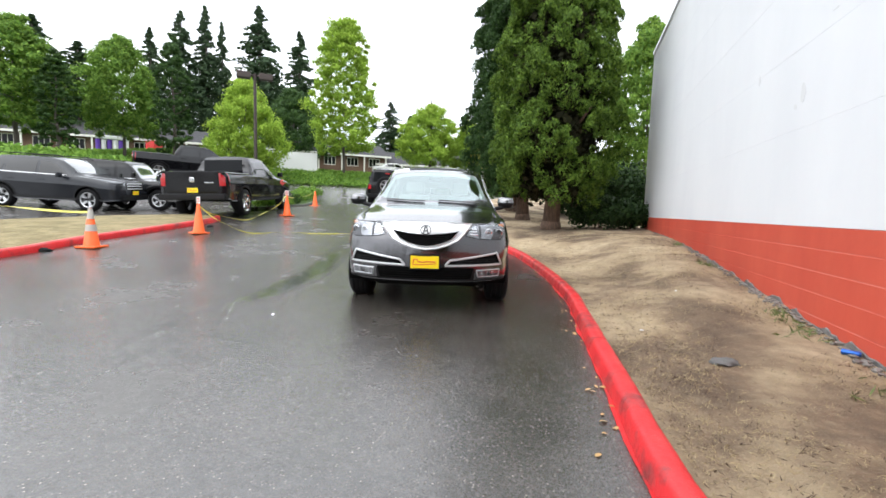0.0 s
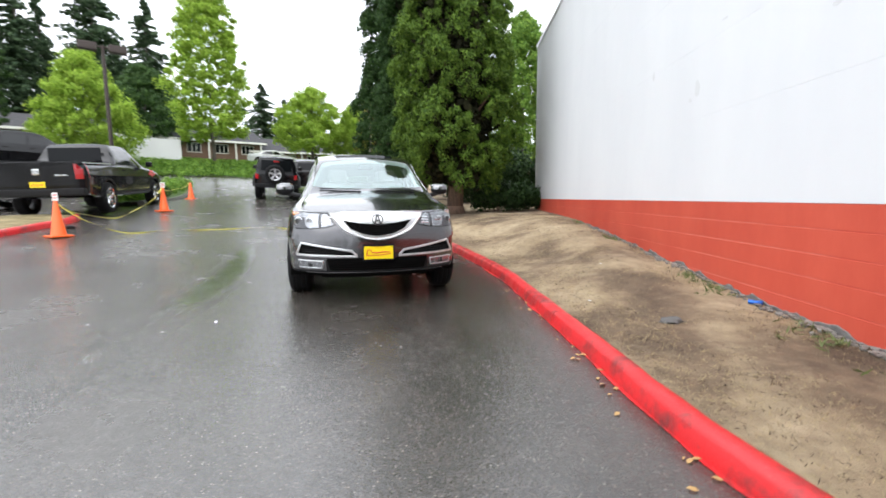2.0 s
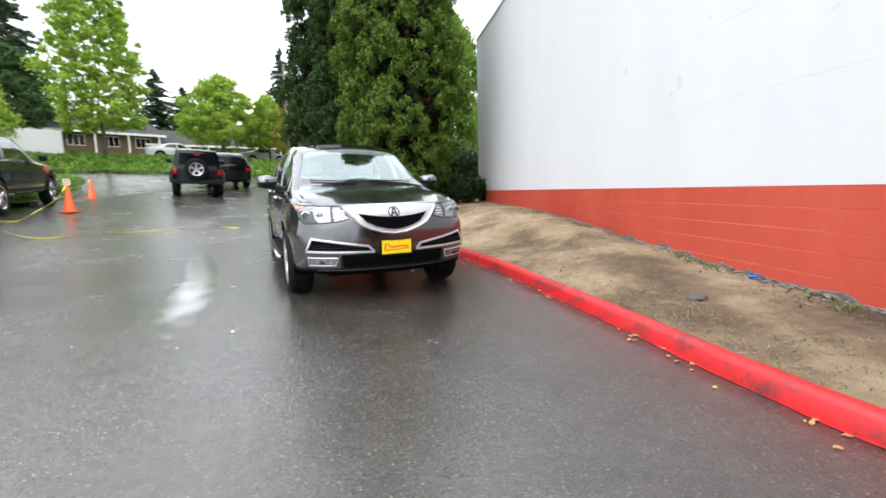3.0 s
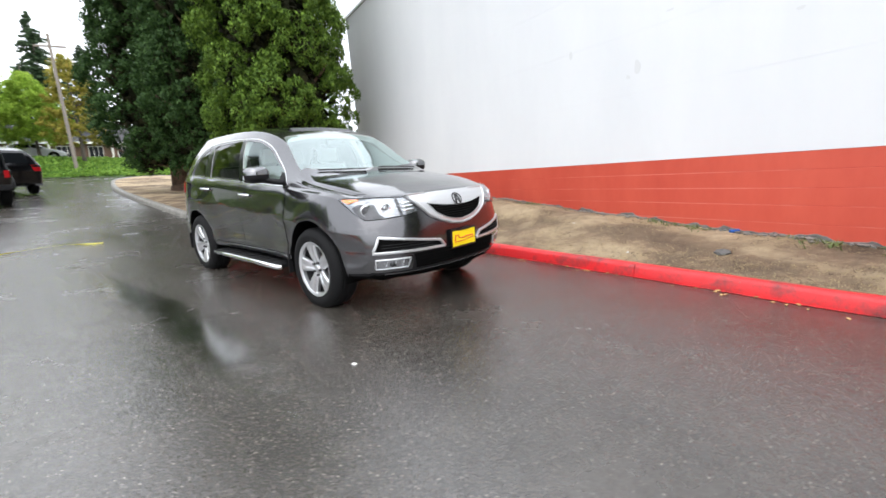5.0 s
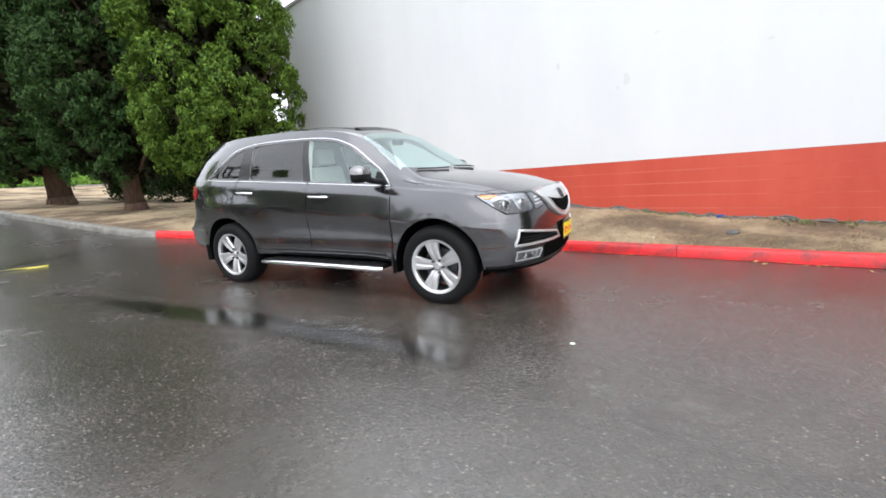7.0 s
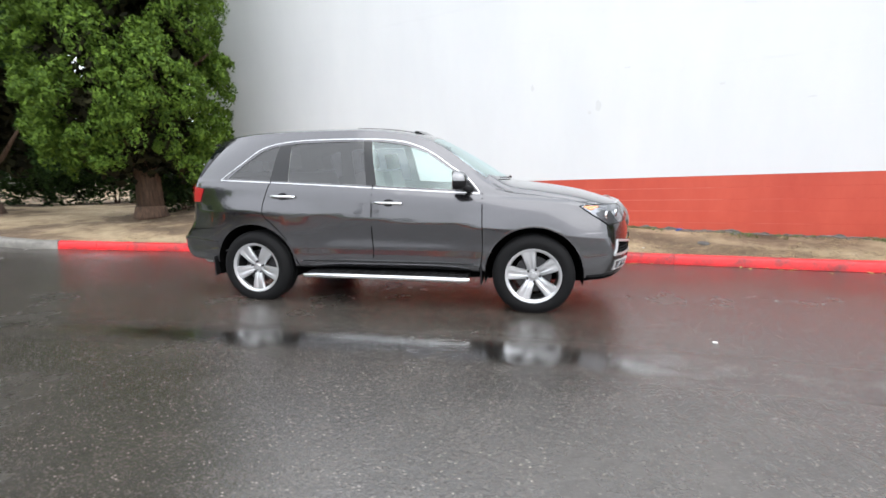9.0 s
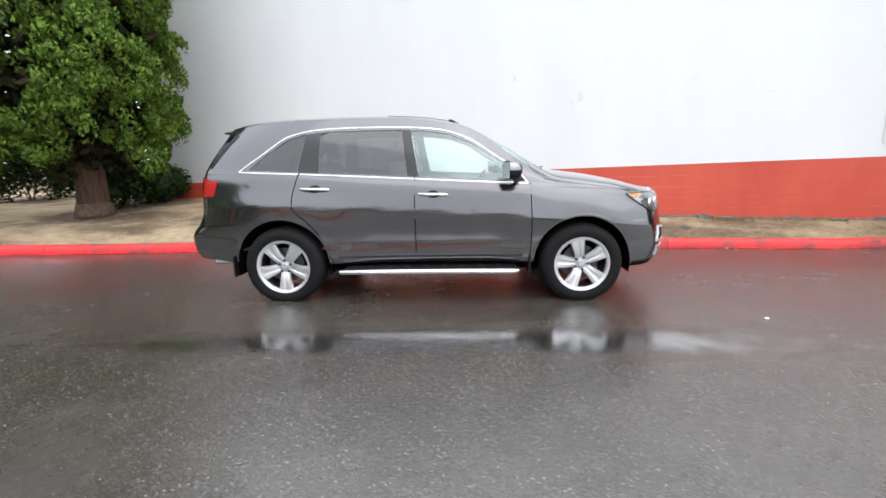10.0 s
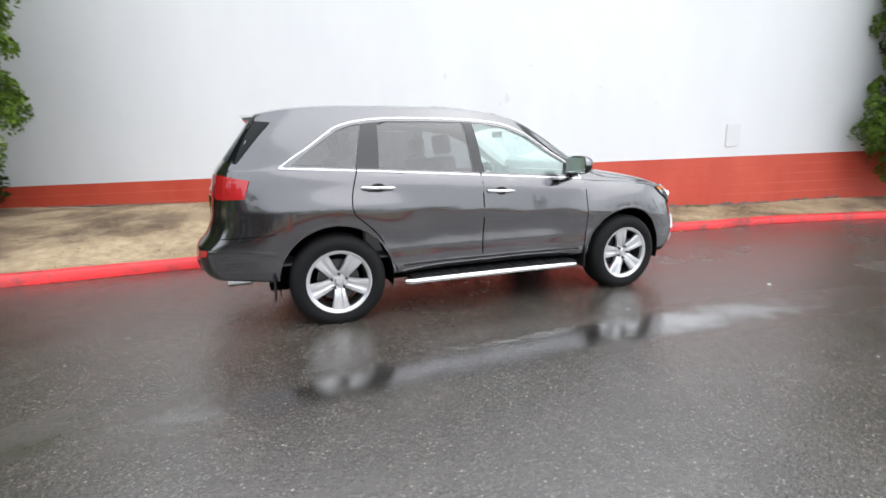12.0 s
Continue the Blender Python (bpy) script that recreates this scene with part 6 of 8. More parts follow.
# ivy bank beyond the street and green verge above the car park
def leaf_cover(name, region, n, size, mat, label, seed, lift=0.25):
    r = np.random.default_rng(seed)
    cs = []
    while len(cs) < n:
        x, y = region(r)
        cs.append((x, y, ground_z(x, y) + lift * (0.3 + 0.7 * r.random())))
    ob = new(name, leaf_mesh(name, cs, [(0.35, 0.35, lift * 0.9)] * n, 9, size, r, 1.4, 0.3, mat, 0.1))
    return tagged(ob, label, "ground cover", kind="stuff")


def bank_point(r):
    u, d = r.uniform(-30, 26), r.uniform(0.4, 7.5)
    return (-19.5 + 0.88 * u - 0.47 * d, 35.5 + 0.47 * u + 0.88 * d)


leaf_cover("ivy_bank", bank_point, 9000, 0.17, ivy_leaf, "bright green ivy on the bank beyond the street", 8, 0.22)
bank_soil = sheet("bank_ground", axis(-60, 30, -59, 29, 1.5), axis(20, 75, 21, 74, 1.5), lambda x, y: ground_z(x, y) + 0.03, bank_green, keep=lambda x, y: 0.6 < bank_d(x, y) < 24 and x < 30)
tagged(bank_soil, "green planted bank beyond the street", "bank", kind="structure")
verge = sheet("verge_ground", axis(-62, -20, -61, -23, 1.5), axis(-30, 34, -29, 33, 1.5), lambda x, y: ground_z(x, y) + 0.05, bank_green, keep=lambda x, y: x < -26.5 - 0.12 * y and bank_d(x, y) < -3)
tagged(verge, "green grass verge above the car park", "grass", kind="structure")
leaf_cover("verge_plants", lambda r: (r.uniform(-34, -27.5), r.uniform(2, 26)), 1300, 0.3, ivy_leaf, "green plants on the verge above the car park", 9, 0.4)

# planted island at the end of the car park
ISLE = [(-11.6, 15.0), (-12.6, 16.6), (-14.0, 19.7), (-16.4, 25.0), (-19.0, 29.6), (-20.3, 29.8), (-19.0, 25.5), (-17.0, 20.0), (-14.8, 15.8), (-12.8, 14.2)]
kerb_run("kerb_island", [(-11.4, 14.6), (-12.6, 16.6), (-14.0, 19.7), (-16.4, 25.0), (-19.2, 30.0)], -1, dark_concrete, "dark wet concrete kerb of the planted island", wide=0.2)
island("planted_island", ISLE, bank_green, 0.12, "planted island with green shrubs and tufts")
for i, (x, y, w, h, mm) in enumerate([(-13.0, 16.2, 0.7, 0.5, ivy_leaf), (-13.9, 17.6, 0.8, 0.65, mid_leaf), (-14.6, 19.0, 0.8, 0.6, mid_leaf), (-15.6, 20.8, 0.9, 0.7, deep_leaf), (-16.5, 22.8, 0.9, 0.7, mid_leaf), (-17.6, 25.2, 1.0, 0.8, ivy_leaf), (-18.6, 27.6, 1.0, 0.8, ivy_leaf), (-15.2, 17.6, 0.9, 0.7, ivy_leaf)]):
    shrub("shrub", "low rounded green shrub on the planted island", x, y, road_z(x, y) + 0.1, w, h, mm, 120, 10, 0.12, 40 + i)

# ---- parked vehicles ----
def car_spec(L, Wd, H, belt, tops, ends_shear=(0.25, 0.6), roof_w=0.68, low=0.34, front_round=0.2, rear_round=0.12):
    """Tables for loft_body from a few sizes; tops: list of (share of length from the tail, height)."""
    a, b = -L / 2, L / 2
    w = Wd / 2
    fs, rs = ends_shear
    return {
        "ends": (a, b),
        "width": [(a, w * 0.80), (a + rear_round * 0.4, w * 0.92), (a + rear_round * 1.6, w * 0.985), (0, w), (b - front_round * 3, w), (b - front_round * 1.5, w * 0.96), (b - front_round * 0.5, w * 0.86), (b, w * 0.66)],
        "top": [(a + L * u, z) for u, z in tops],
        "belt": [(a, belt + 0.03), (0, belt), (b * 0.55, belt - 0.06), (b, belt - 0.22)],
        "belt_w": [(a, 0.95), (b, 0.95)],
        "roof_w": [(a, roof_w * 0.9), (0, roof_w), (b * 0.45, roof_w + 0.02), (b * 0.62, w * 0.82), (b, w * 0.5)],
        "crown": [(a, 0.05), (0, 0.06), (b, 0.04)],
        "low": [(a, low + 0.1), (a + 0.5, low), (b - 0.6, low), (b, low + 0.06)],
        "shear": lambda x, z: (step(b - 0.8, b, x) * -fs * max(0, z - 0.6) if x > 0 else step(a + 1.0, a + 0.1, x) * rs * max(0, z - belt + 0.05)),
    }


def paint(name, col, rough=0.3, metal=0.0):
    return material(name, col, rough, metal, Specular_IOR_Level=0.2, Coat_Weight=0.4, Coat_Roughness=0.03)


black_paint = paint("black_car_paint", (0.004, 0.004, 0.005), 0.18)
grey_paint = paint("steel_grey_paint", (0.022, 0.024, 0.028), 0.25, 0.3)
white_car = paint("white_car_paint", (0.75, 0.75, 0.74), 0.35, 0.0)
silver_car = paint("silver_car_paint", (0.42, 0.43, 0.44))


def parked_car(name, label, m, spec, mat, wheel_x, R, side_windows, screen, back, extra=None, wheels=None, plate_front=False, plate_back=False, lamps=True, track=None):
    root = tagged(empty(name, m), label, "car")
    bm = loft_body(spec, n_along=44, sub=3)
    bvh = BVHTree.FromBMesh(bm)
    outer = to_mesh(bm, "outer")
    a, b = spec["ends"]
    w = spec["width"][3][1]
    cutters = []
    for sx in wheel_x:
        for y0, y1 in ((-1.4, -w + 0.32), (w - 0.32, 1.4)):
            cutters.append(prism([(sx + (R + 0.075) * math.cos(t), R + (R + 0.075) * math.sin(t)) for t in [2 * math.pi * k / 28 for k in range(28)]], "y", y0, y1))
    me = cut(outer.copy(), cutters)
    me.materials.clear()
    for mm in (mat, liner):
        me.materials.append(mm)
    for p in me.polygons:
        q, nrm, _, d = bvh.find_nearest(p.center)
        p.material_index = 0 if d < 0.004 and nrm.dot(p.normal) > 0.8 else 1
    body_normals(me, bvh, outer)
    o = new("body", me)
    o.parent = root

    def lay(nm, poly, aim, lift, mt, lab="", grid=0.12):
        ob = part(nm, skin(bvh, poly, aim, lift, 0, grid), mt, root, lab)
        body_normals(ob.data, bvh, outer, abs(lift) + 0.01)
        return ob
    for poly in side_windows:
        for sd in ("right", "left"):
            lay("window", poly, sd, 0.005, side_glass, "dark side window")
    if screen:
        lay("windscreen", screen, "top", 0.005, sky_screen, "windscreen reflecting the sky")
    if back:
        lay("rear_window", back, "rear", 0.006, dark_glass, "dark rear window")
    for sd in ("right", "left"):
        sg = -1 if sd == "right" else 1
        lay("sill", [(wheel_x[0] - R - 0.1, spec["low"][1][1] + 0.02), (wheel_x[1] + R + 0.1, spec["low"][1][1] + 0.02), (wheel_x[1] + R + 0.1, spec["low"][1][1] + 0.1), (wheel_x[0] - R - 0.1, spec["low"][1][1] + 0.1)], sd, 0.006, black_plastic)
        bm = bmesh.new()
        xm = spec["mirror"]
        box(bm, xm[0] - 0.05, xm[0] + 0.06, min(sg * (w + 0.02), sg * (w + 0.2)), max(sg * (w + 0.02), sg * (w + 0.2)), xm[1], xm[1] + 0.17, 0.03)
        part("door_mirror", bm, mat, root)
        for hx in spec["handles"]:
            p, nrm = cast(bvh, sd, hx, spec["handle_z"])
            bm = bmesh.new()
            box(bm, hx - 0.11, hx + 0.11, p.y - 0.02 if sg < 0 else p.y - 0.01, p.y + 0.01 if sg < 0 else p.y + 0.02, spec["handle_z"] - 0.015, spec["handle_z"] + 0.015, 0.008)
            part("door_handle", bm, spec.get("handle_mat", mat), root)
        for line in spec["seams"]:
            part("shut_line", ribbon(bvh, line, sd, 0.012, 0.002), liner, root)
        for sx in wheel_x:
            arc = [(sx + (R + 0.085) * math.cos(t), R + (R + 0.085) * math.sin(t)) for t in [radians(6 + 168 * k / 16) for k in range(17)]]
            part("arch_trim", ribbon(bvh, arc, sd, 0.05, 0.012), black_plastic, root, smooth=50)
        if len(side_windows) > 2:
            line = [(side_windows[0][0][0] + (side_windows[-1][1][0] - side_windows[0][0][0]) * k / 10, side_windows[0][0][1] - 0.02 + (side_windows[-1][1][1] - side_windows[0][0][1]) * k / 10) for k in range(11)]
            part("belt_trim", ribbon(bvh, line, sd, 0.02, 0.006), trim_silver, root, smooth=50)
    if lamps:
        for sg in (1, -1):
            fl = [(sg * u, v) for u, v in spec["headlamp"]]
            tl = [(sg * u, v) for u, v in spec["taillamp"]]
            lay("headlamp", fl, "front", 0.008, lamp_bowl, "clear headlamp")
            lay("tail_lamp", tl, "rear", 0.008, red_lens, "red tail lamp")
        if "grille" in spec:
            gr = lay("grille", spec["grille"], "front", 0.01, gloss_black, "black front grille")
            zs, hw = [v for _, v in spec["grille"]], max(u for u, _ in spec["grille"])
            for k in range(3):
                z = min(zs) + (max(zs) - min(zs)) * (k + 0.5) / 3
                part("grille_bar", ribbon(bvh, [(-hw * 0.9 + hw * 1.8 * i / 8, z) for i in range(9)], "front", 0.03, 0.02), satin, gr, smooth=50)
    if plate_front:
        p, nrm = cast(bvh, "front", 0, plate_front)
        plate(root, p.x + 0.02, 0, plate_front, 0, "yellow dealer plate in a black frame")
    if plate_back:
        p, nrm = cast(bvh, "rear", 0, plate_back)
        plate(root, p.x - 0.02, 0, plate_back, 180, "yellow dealer plate in a black frame")
    wm = wheels or wheel_meshes(name + "_wheel", R, R * 0.66, 0.25, 5, alloy, 0.05)
    tr = track or (w - 0.13)
    for sx in wheel_x:
        for sg in (1, -1):
            add_wheel(root, wm, sx, sg * tr, R, sg < 0, turn=17 * (sx > 0))
    if extra:
        extra(root, bvh, lay)
    return root


big_wheel = wheel_meshes("truck_wheel", 0.41, 0.27, 0.27, 5, chrome, 0.055)
dark_wheel = wheel_meshes("dark_wheel", 0.40, 0.24, 0.26, 5, alloy, 0.04)

# estate / crossover
CROSS = car_spec(5.0, 2.0, 1.79, 1.17, [(0, 1.68), (0.1, 1.75), (0.3, 1.80), (0.5, 1.79), (0.585, 1.73), (0.68, 1.47), (0.735, 1.255), (0.80, 1.21), (0.93, 1.145), (1.0, 1.07)], ends_shear=(0.12, 0.6), roof_w=0.70, front_round=0.15)
CROSS.update(mirror=(0.72, 1.10), handles=(0.0, -1.0), handle_z=1.0, seams=[[(0.95, 1.05), (0.95, 0.5)], [(-0.1, 1.1), (-0.1, 0.5)], [(-1.15, 1.12), (-1.2, 0.9), (-1.0, 0.6)]],
             headlamp=[(0.47, 1.03), (0.50, 0.92), (0.85, 0.92), (0.92, 1.0), (0.80, 1.04)], taillamp=[(0.62, 1.15), (0.90, 1.15), (0.92, 0.92), (0.70, 0.92)], grille=[(-0.44, 1.03), (0.44, 1.03), (0.40, 0.76), (-0.40, 0.76)])
CROSS_WIN = [[(-2.1, 1.25), (-1.35, 1.24), (-1.28, 1.62), (-1.85, 1.55)], [(-1.25, 1.24), (-0.2, 1.22), (-0.2, 1.66), (-1.18, 1.64)], [(-0.1, 1.22), (0.85, 1.20), (0.42, 1.54), (-0.1, 1.66)]]
CROSS_SCREEN = [(1.10, 0.72), (0.48, 0.60), (0.42, 0.0), (0.48, -0.60), (1.10, -0.72), (1.17, 0.0)]
CROSS_BACK = [(-0.62, 1.22), (0.62, 1.22), (0.54, 1.58), (-0.54, 1.58)]


def roof_rails(z, x0, x1, y):
    def add(root, bvh, lay):
        for sg in (1, -1):
            bm = bmesh.new()
            tube(bm, [(x0, sg * y, z - 0.05), (x0 + 0.12, sg * y, z), (x1 - 0.12, sg * y, z), (x1, sg * y, z - 0.05)], 0.018, 6)
            part("roof_rail", bm, black_plastic, root)
        lay("front_bumper", [(-0.75, 0.60), (0.75, 0.60), (0.70, 0.42), (-0.70, 0.42)], "front", 0.012, black_plastic)
    return add


def on_ground(x, y, yaw):
    return frame_on_road(x, y, yaw)


parked_car("crossover_car", "dark grey crossover car parked on the wet car park", on_ground(-17.8, 11.3, 18), CROSS, grey_paint, (-1.35, 1.54), 0.385, CROSS_WIN, CROSS_SCREEN, CROSS_BACK, roof_rails(1.84, -1.7, 0.5, 0.62), plate_front=0.66)
parked_car("crossover_car", "white crossover car parked beside a grey one", on_ground(-16.85, 6.15, 22), CROSS, white_car, (-1.43, 1.43), 0.385, CROSS_WIN, CROSS_SCREEN, CROSS_BACK)

# pickup trucks
PICK = car_spec(5.82, 2.02, 1.9, 1.24, [(0, 1.36), (0.30, 1.37), (0.345, 1.38), (0.352, 1.80), (0.40, 1.90), (0.55, 1.905), (0.62, 1.82), (0.70, 1.50), (0.75, 1.30), (0.85, 1.26), (0.95, 1.18), (1.0, 1.08)], ends_shear=(0.12, 0.05), roof_w=0.68, low=0.45, rear_round=0.06)
PICK["roof_w"] = [(-2.91, 0.93), (-1.1, 0.93), (-0.9, 0.80), (-0.7, 0.69), (0.6, 0.69), (1.2, 0.74), (1.6, 0.84), (2.91, 0.62)]
PICK.update(mirror=(1.12, 1.26), handles=(0.35, -0.55), handle_z=1.15, seams=[[(1.2, 1.2), (1.2, 0.6)], [(0.2, 1.22), (0.2, 0.6)], [(-0.9, 1.3), (-0.9, 0.6)]],
            headlamp=[(0.52, 1.10), (0.52, 0.92), (0.88, 0.92), (0.88, 1.10)], taillamp=[(0.76, 1.28), (0.93, 1.28), (0.93, 0.92), (0.78, 0.92)], grille=[(-0.48, 1.15), (0.48, 1.15), (0.44, 0.78), (-0.44, 0.78)])
PICK_WIN = [[(-0.72, 1.30), (0.15, 1.30), (0.15, 1.72), (-0.62, 1.70)], [(0.25, 1.30), (1.15, 1.28), (0.78, 1.64), (0.25, 1.72)]]
PICK_SCREEN = [(1.36, 0.72), (0.80, 0.60), (0.74, 0.0), (0.80, -0.60), (1.36, -0.72), (1.46, 0.0)]


def pickup_bits(root, bvh, lay):
    bm = bmesh.new()
    box(bm, -0.012, 0.012, -0.62, 0.62, 0.0, 0.36, 0.01, m=pose(-0.985, 0, 1.42, 0, 6, 0))
    part("rear_window", bm, dark_glass, root, "dark rear cab window")
    bm = bmesh.new()
    box(bm, -3.02, -2.82, -0.95, 0.95, 0.52, 0.70, 0.04)
    part("rear_bumper", bm, black_plastic, root)
    bm = bmesh.new()
    box(bm, -2.925, -2.9, -0.76, 0.76, 0.74, 1.34, 0.02)
    tg = part("tailgate", bm, black_paint, root)
    bm = bmesh.new()
    box(bm, -2.935, -2.92, -0.07, 0.07, 1.03, 1.17, 0.02)
    part("tailgate_mark", bm, chrome, tg, "plain chrome mark")
    bm = bmesh.new()
    box(bm, -2.934, -2.922, -0.62, -0.36, 1.0, 1.03, 0.004)
    part("tailgate_script", bm, chrome, tg)
    bm = bmesh.new()
    box(bm, 2.78, 2.98, -0.92, 0.92, 0.52, 0.74, 0.05)
    part("front_bumper", bm, chrome, root)
    bm = bmesh.new()
    box(bm, -0.68, -0.60, -0.14, 0.14, 1.862, 1.888, 0.008)
    part("brake_light", bm, red_lens, root, "red high brake light")
    for sg in (1, -1):
        bm = bmesh.new()
        tube(bm, [(-0.8, sg * 0.96, 0.46), (1.15, sg * 0.96, 0.46)], 0.035, 8)
        part("side_step", bm, black_plastic, root)
        lay("fender_decal", [(1.35, 1.02), (1.62, 1.16), (2.05, 1.20), (1.85, 1.08), (2.10, 1.04), (1.75, 0.98), (1.55, 0.92), (1.58, 0.99)], "right" if sg < 0 else "left", 0.006, red_ink, "red splash decal")
        lay("tail_lamp_side", [(-2.88, 1.28), (-2.72, 1.28), (-2.74, 0.94), (-2.88, 0.94)], "right" if sg < 0 else "left", 0.008, red_lens)


def pickup(x, y, yaw, label, z=None):
    m = frame_on_road(x, y, yaw)
    if z is not None:
        m.translation.z = z
    return parked_car("pickup_truck", label, m, PICK, black_paint, (-1.72, 1.85), 0.41, PICK_WIN, PICK_SCREEN, None, pickup_bits, big_wheel, plate_back=0.80)


pickup(-11.62, 12.95, 108, "black pickup truck with chrome wheels beside the grass island")
pickup(-21.3, 20.3, 47, "black pickup truck parked on the upper terrace")

# boxy off-road cars
OFFROAD = car_spec(4.3, 1.78, 1.84, 1.12, [(0, 1.78), (0.05, 1.81), (0.3, 1.84), (0.52, 1.80), (0.555, 1.74), (0.63, 1.32), (0.66, 1.16), (0.8, 1.13), (0.95, 1.09), (1.0, 1.04)], ends_shear=(0.02, 0.08), roof_w=0.72, low=0.52, front_round=0.1, rear_round=0.05)
OFFROAD.update(mirror=(0.55, 1.22), handles=(0.05,), handle_z=1.02, seams=[[(0.62, 1.1), (0.62, 0.6)], [(-0.2, 1.1), (-0.2, 0.6)]],
            headlamp=[(0.45, 1.02), (0.45, 0.88), (0.60, 0.88), (0.60, 1.02)], taillamp=[(0.70, 1.08), (0.82, 1.08), (0.82, 0.88), (0.70, 0.88)], grille=[(-0.38, 1.04), (0.38, 1.04), (0.38, 0.78), (-0.38, 0.78)])
OFFROAD_WIN = [[(-1.95, 1.20), (-0.95, 1.20), (-0.95, 1.66), (-1.9, 1.66)], [(-0.85, 1.20), (-0.2, 1.20), (-0.2, 1.66), (-0.85, 1.66)], [(-0.1, 1.20), (0.5, 1.18), (0.25, 1.62), (-0.1, 1.66)]]


def offroad_bits(root, bvh, lay):
    w = add_wheel(root, dark_wheel, -2.30, 0.0, 1.06, True)
    w.matrix_local = pose(-2.26, 0.05, 1.08, 0, 0, -90)
    w.name, w["label"] = "spare_wheel", "spare wheel on the tailgate"
    bm = bmesh.new()
    box(bm, -2.28, -2.10, -0.82, 0.82, 0.52, 0.68, 0.03)
    part("rear_bumper", bm, black_plastic, root)
    bm = bmesh.new()
    box(bm, 2.08, 2.35, -0.78, 0.78, 0.56, 0.72, 0.03)
    part("front_bumper", bm, black_plastic, root)
    bm = bmesh.new()
    box(bm, -2.20, -2.17, -0.10, 0.10, 1.58, 1.64, 0.01)
    part("brake_light", bm, red_lens, root, "red high brake light")
    for sg in (1, -1):
        for sx in (-1.25, 1.35):
            bm = bmesh.new()
            pts = [(sx + 0.56 * math.cos(t), sg * 0.90, 0.42 + 0.52 * math.sin(t)) for t in [radians(15 + 150 * k / 8) for k in range(9)]]
            tube(bm, pts, 0.07, 6)
            part("fender", bm, black_plastic, root)


def offroad(x, y, yaw, label, mat=None, front_plate=False):
    return parked_car("off_road_car", label, frame_on_road(x, y, yaw), OFFROAD, mat or black_paint, (-1.25, 1.35), 0.40, OFFROAD_WIN, [(0.66, 0.66), (0.30, 0.62), (0.30, -0.62), (0.66, -0.66)], [(-0.60, 1.22), (0.60, 1.22), (0.58, 1.66), (-0.58, 1.66)], offroad_bits, dark_wheel, plate_front=front_plate)


offroad(-9.2, 20.45, 111, "black boxy off-road car with a spare wheel on its tailgate")
offroad(-16.9, 13.15, 24, "black boxy off-road car parked behind a grey crossover", front_plate=0.68)
parked_car("crossover_car", "black crossover car waiting at the street", on_ground(-9.75, 25.5, 116), CROSS, black_paint, (-1.43, 1.43), 0.385, CROSS_WIN, CROSS_SCREEN, CROSS_BACK)

# saloons beyond the bank and on the upper car park
SALOON = car_spec(4.7, 1.82, 1.45, 0.95, [(0, 1.02), (0.1, 1.06), (0.2, 1.12), (0.32, 1.36), (0.45, 1.45), (0.58, 1.42), (0.72, 1.10), (0.78, 0.99), (0.9, 0.92), (1.0, 0.80)], roof_w=0.58, low=0.28)
SALOON.update(mirror=(0.68, 0.94), handles=(0.0, -0.9), handle_z=0.86, seams=[[(0.9, 0.9), (0.9, 0.4)], [(0.0, 0.94), (0.0, 0.4)]],
              headlamp=[(0.5, 0.76), (0.5, 0.66), (0.82, 0.66), (0.82, 0.76)], taillamp=[(0.5, 0.98), (0.82, 0.98), (0.82, 0.82), (0.5, 0.82)], grille=[(-0.4, 0.74), (0.4, 0.74), (0.36, 0.58), (-0.36, 0.58)])
SALOON_WIN = [[(-1.1, 1.02), (-0.05, 1.0), (-0.05, 1.33), (-0.75, 1.28)], [(0.03, 1.0), (0.85, 0.98), (0.45, 1.25), (0.03, 1.33)]]


def saloon(x, y, yaw, mat, label):
    m = frame_on_road(x, y, yaw)
    m.translation.z = ground_z(x, y) + 0.02
    return parked_car("saloon_car", label, m, SALOON, mat, (-1.35, 1.38), 0.32, SALOON_WIN, [(1.1, 0.62), (0.5, 0.5), (0.5, -0.5), (1.1, -0.62)], [(-0.5, 1.12), (0.5, 1.12), (0.44, 1.32), (-0.44, 1.32)])


saloon(-19.6, 44.8, 28, white_car, "white saloon car parked above the ivy bank")
saloon(-13.2, 50.2, 28, silver_car, "silver saloon car parked before the low building")
saloon(3.6, 31.5, 150, white_car, "white saloon car parked behind the trees")
saloon(-40.5, 17.2, 75, white_car, "white saloon car on the far upper car park")
saloon(-41.6, 14.0, 75, white_car, "white saloon car on the far upper car park")
saloon(-42.6, 10.6, 75, silver_car, "silver saloon car on the far upper car park")

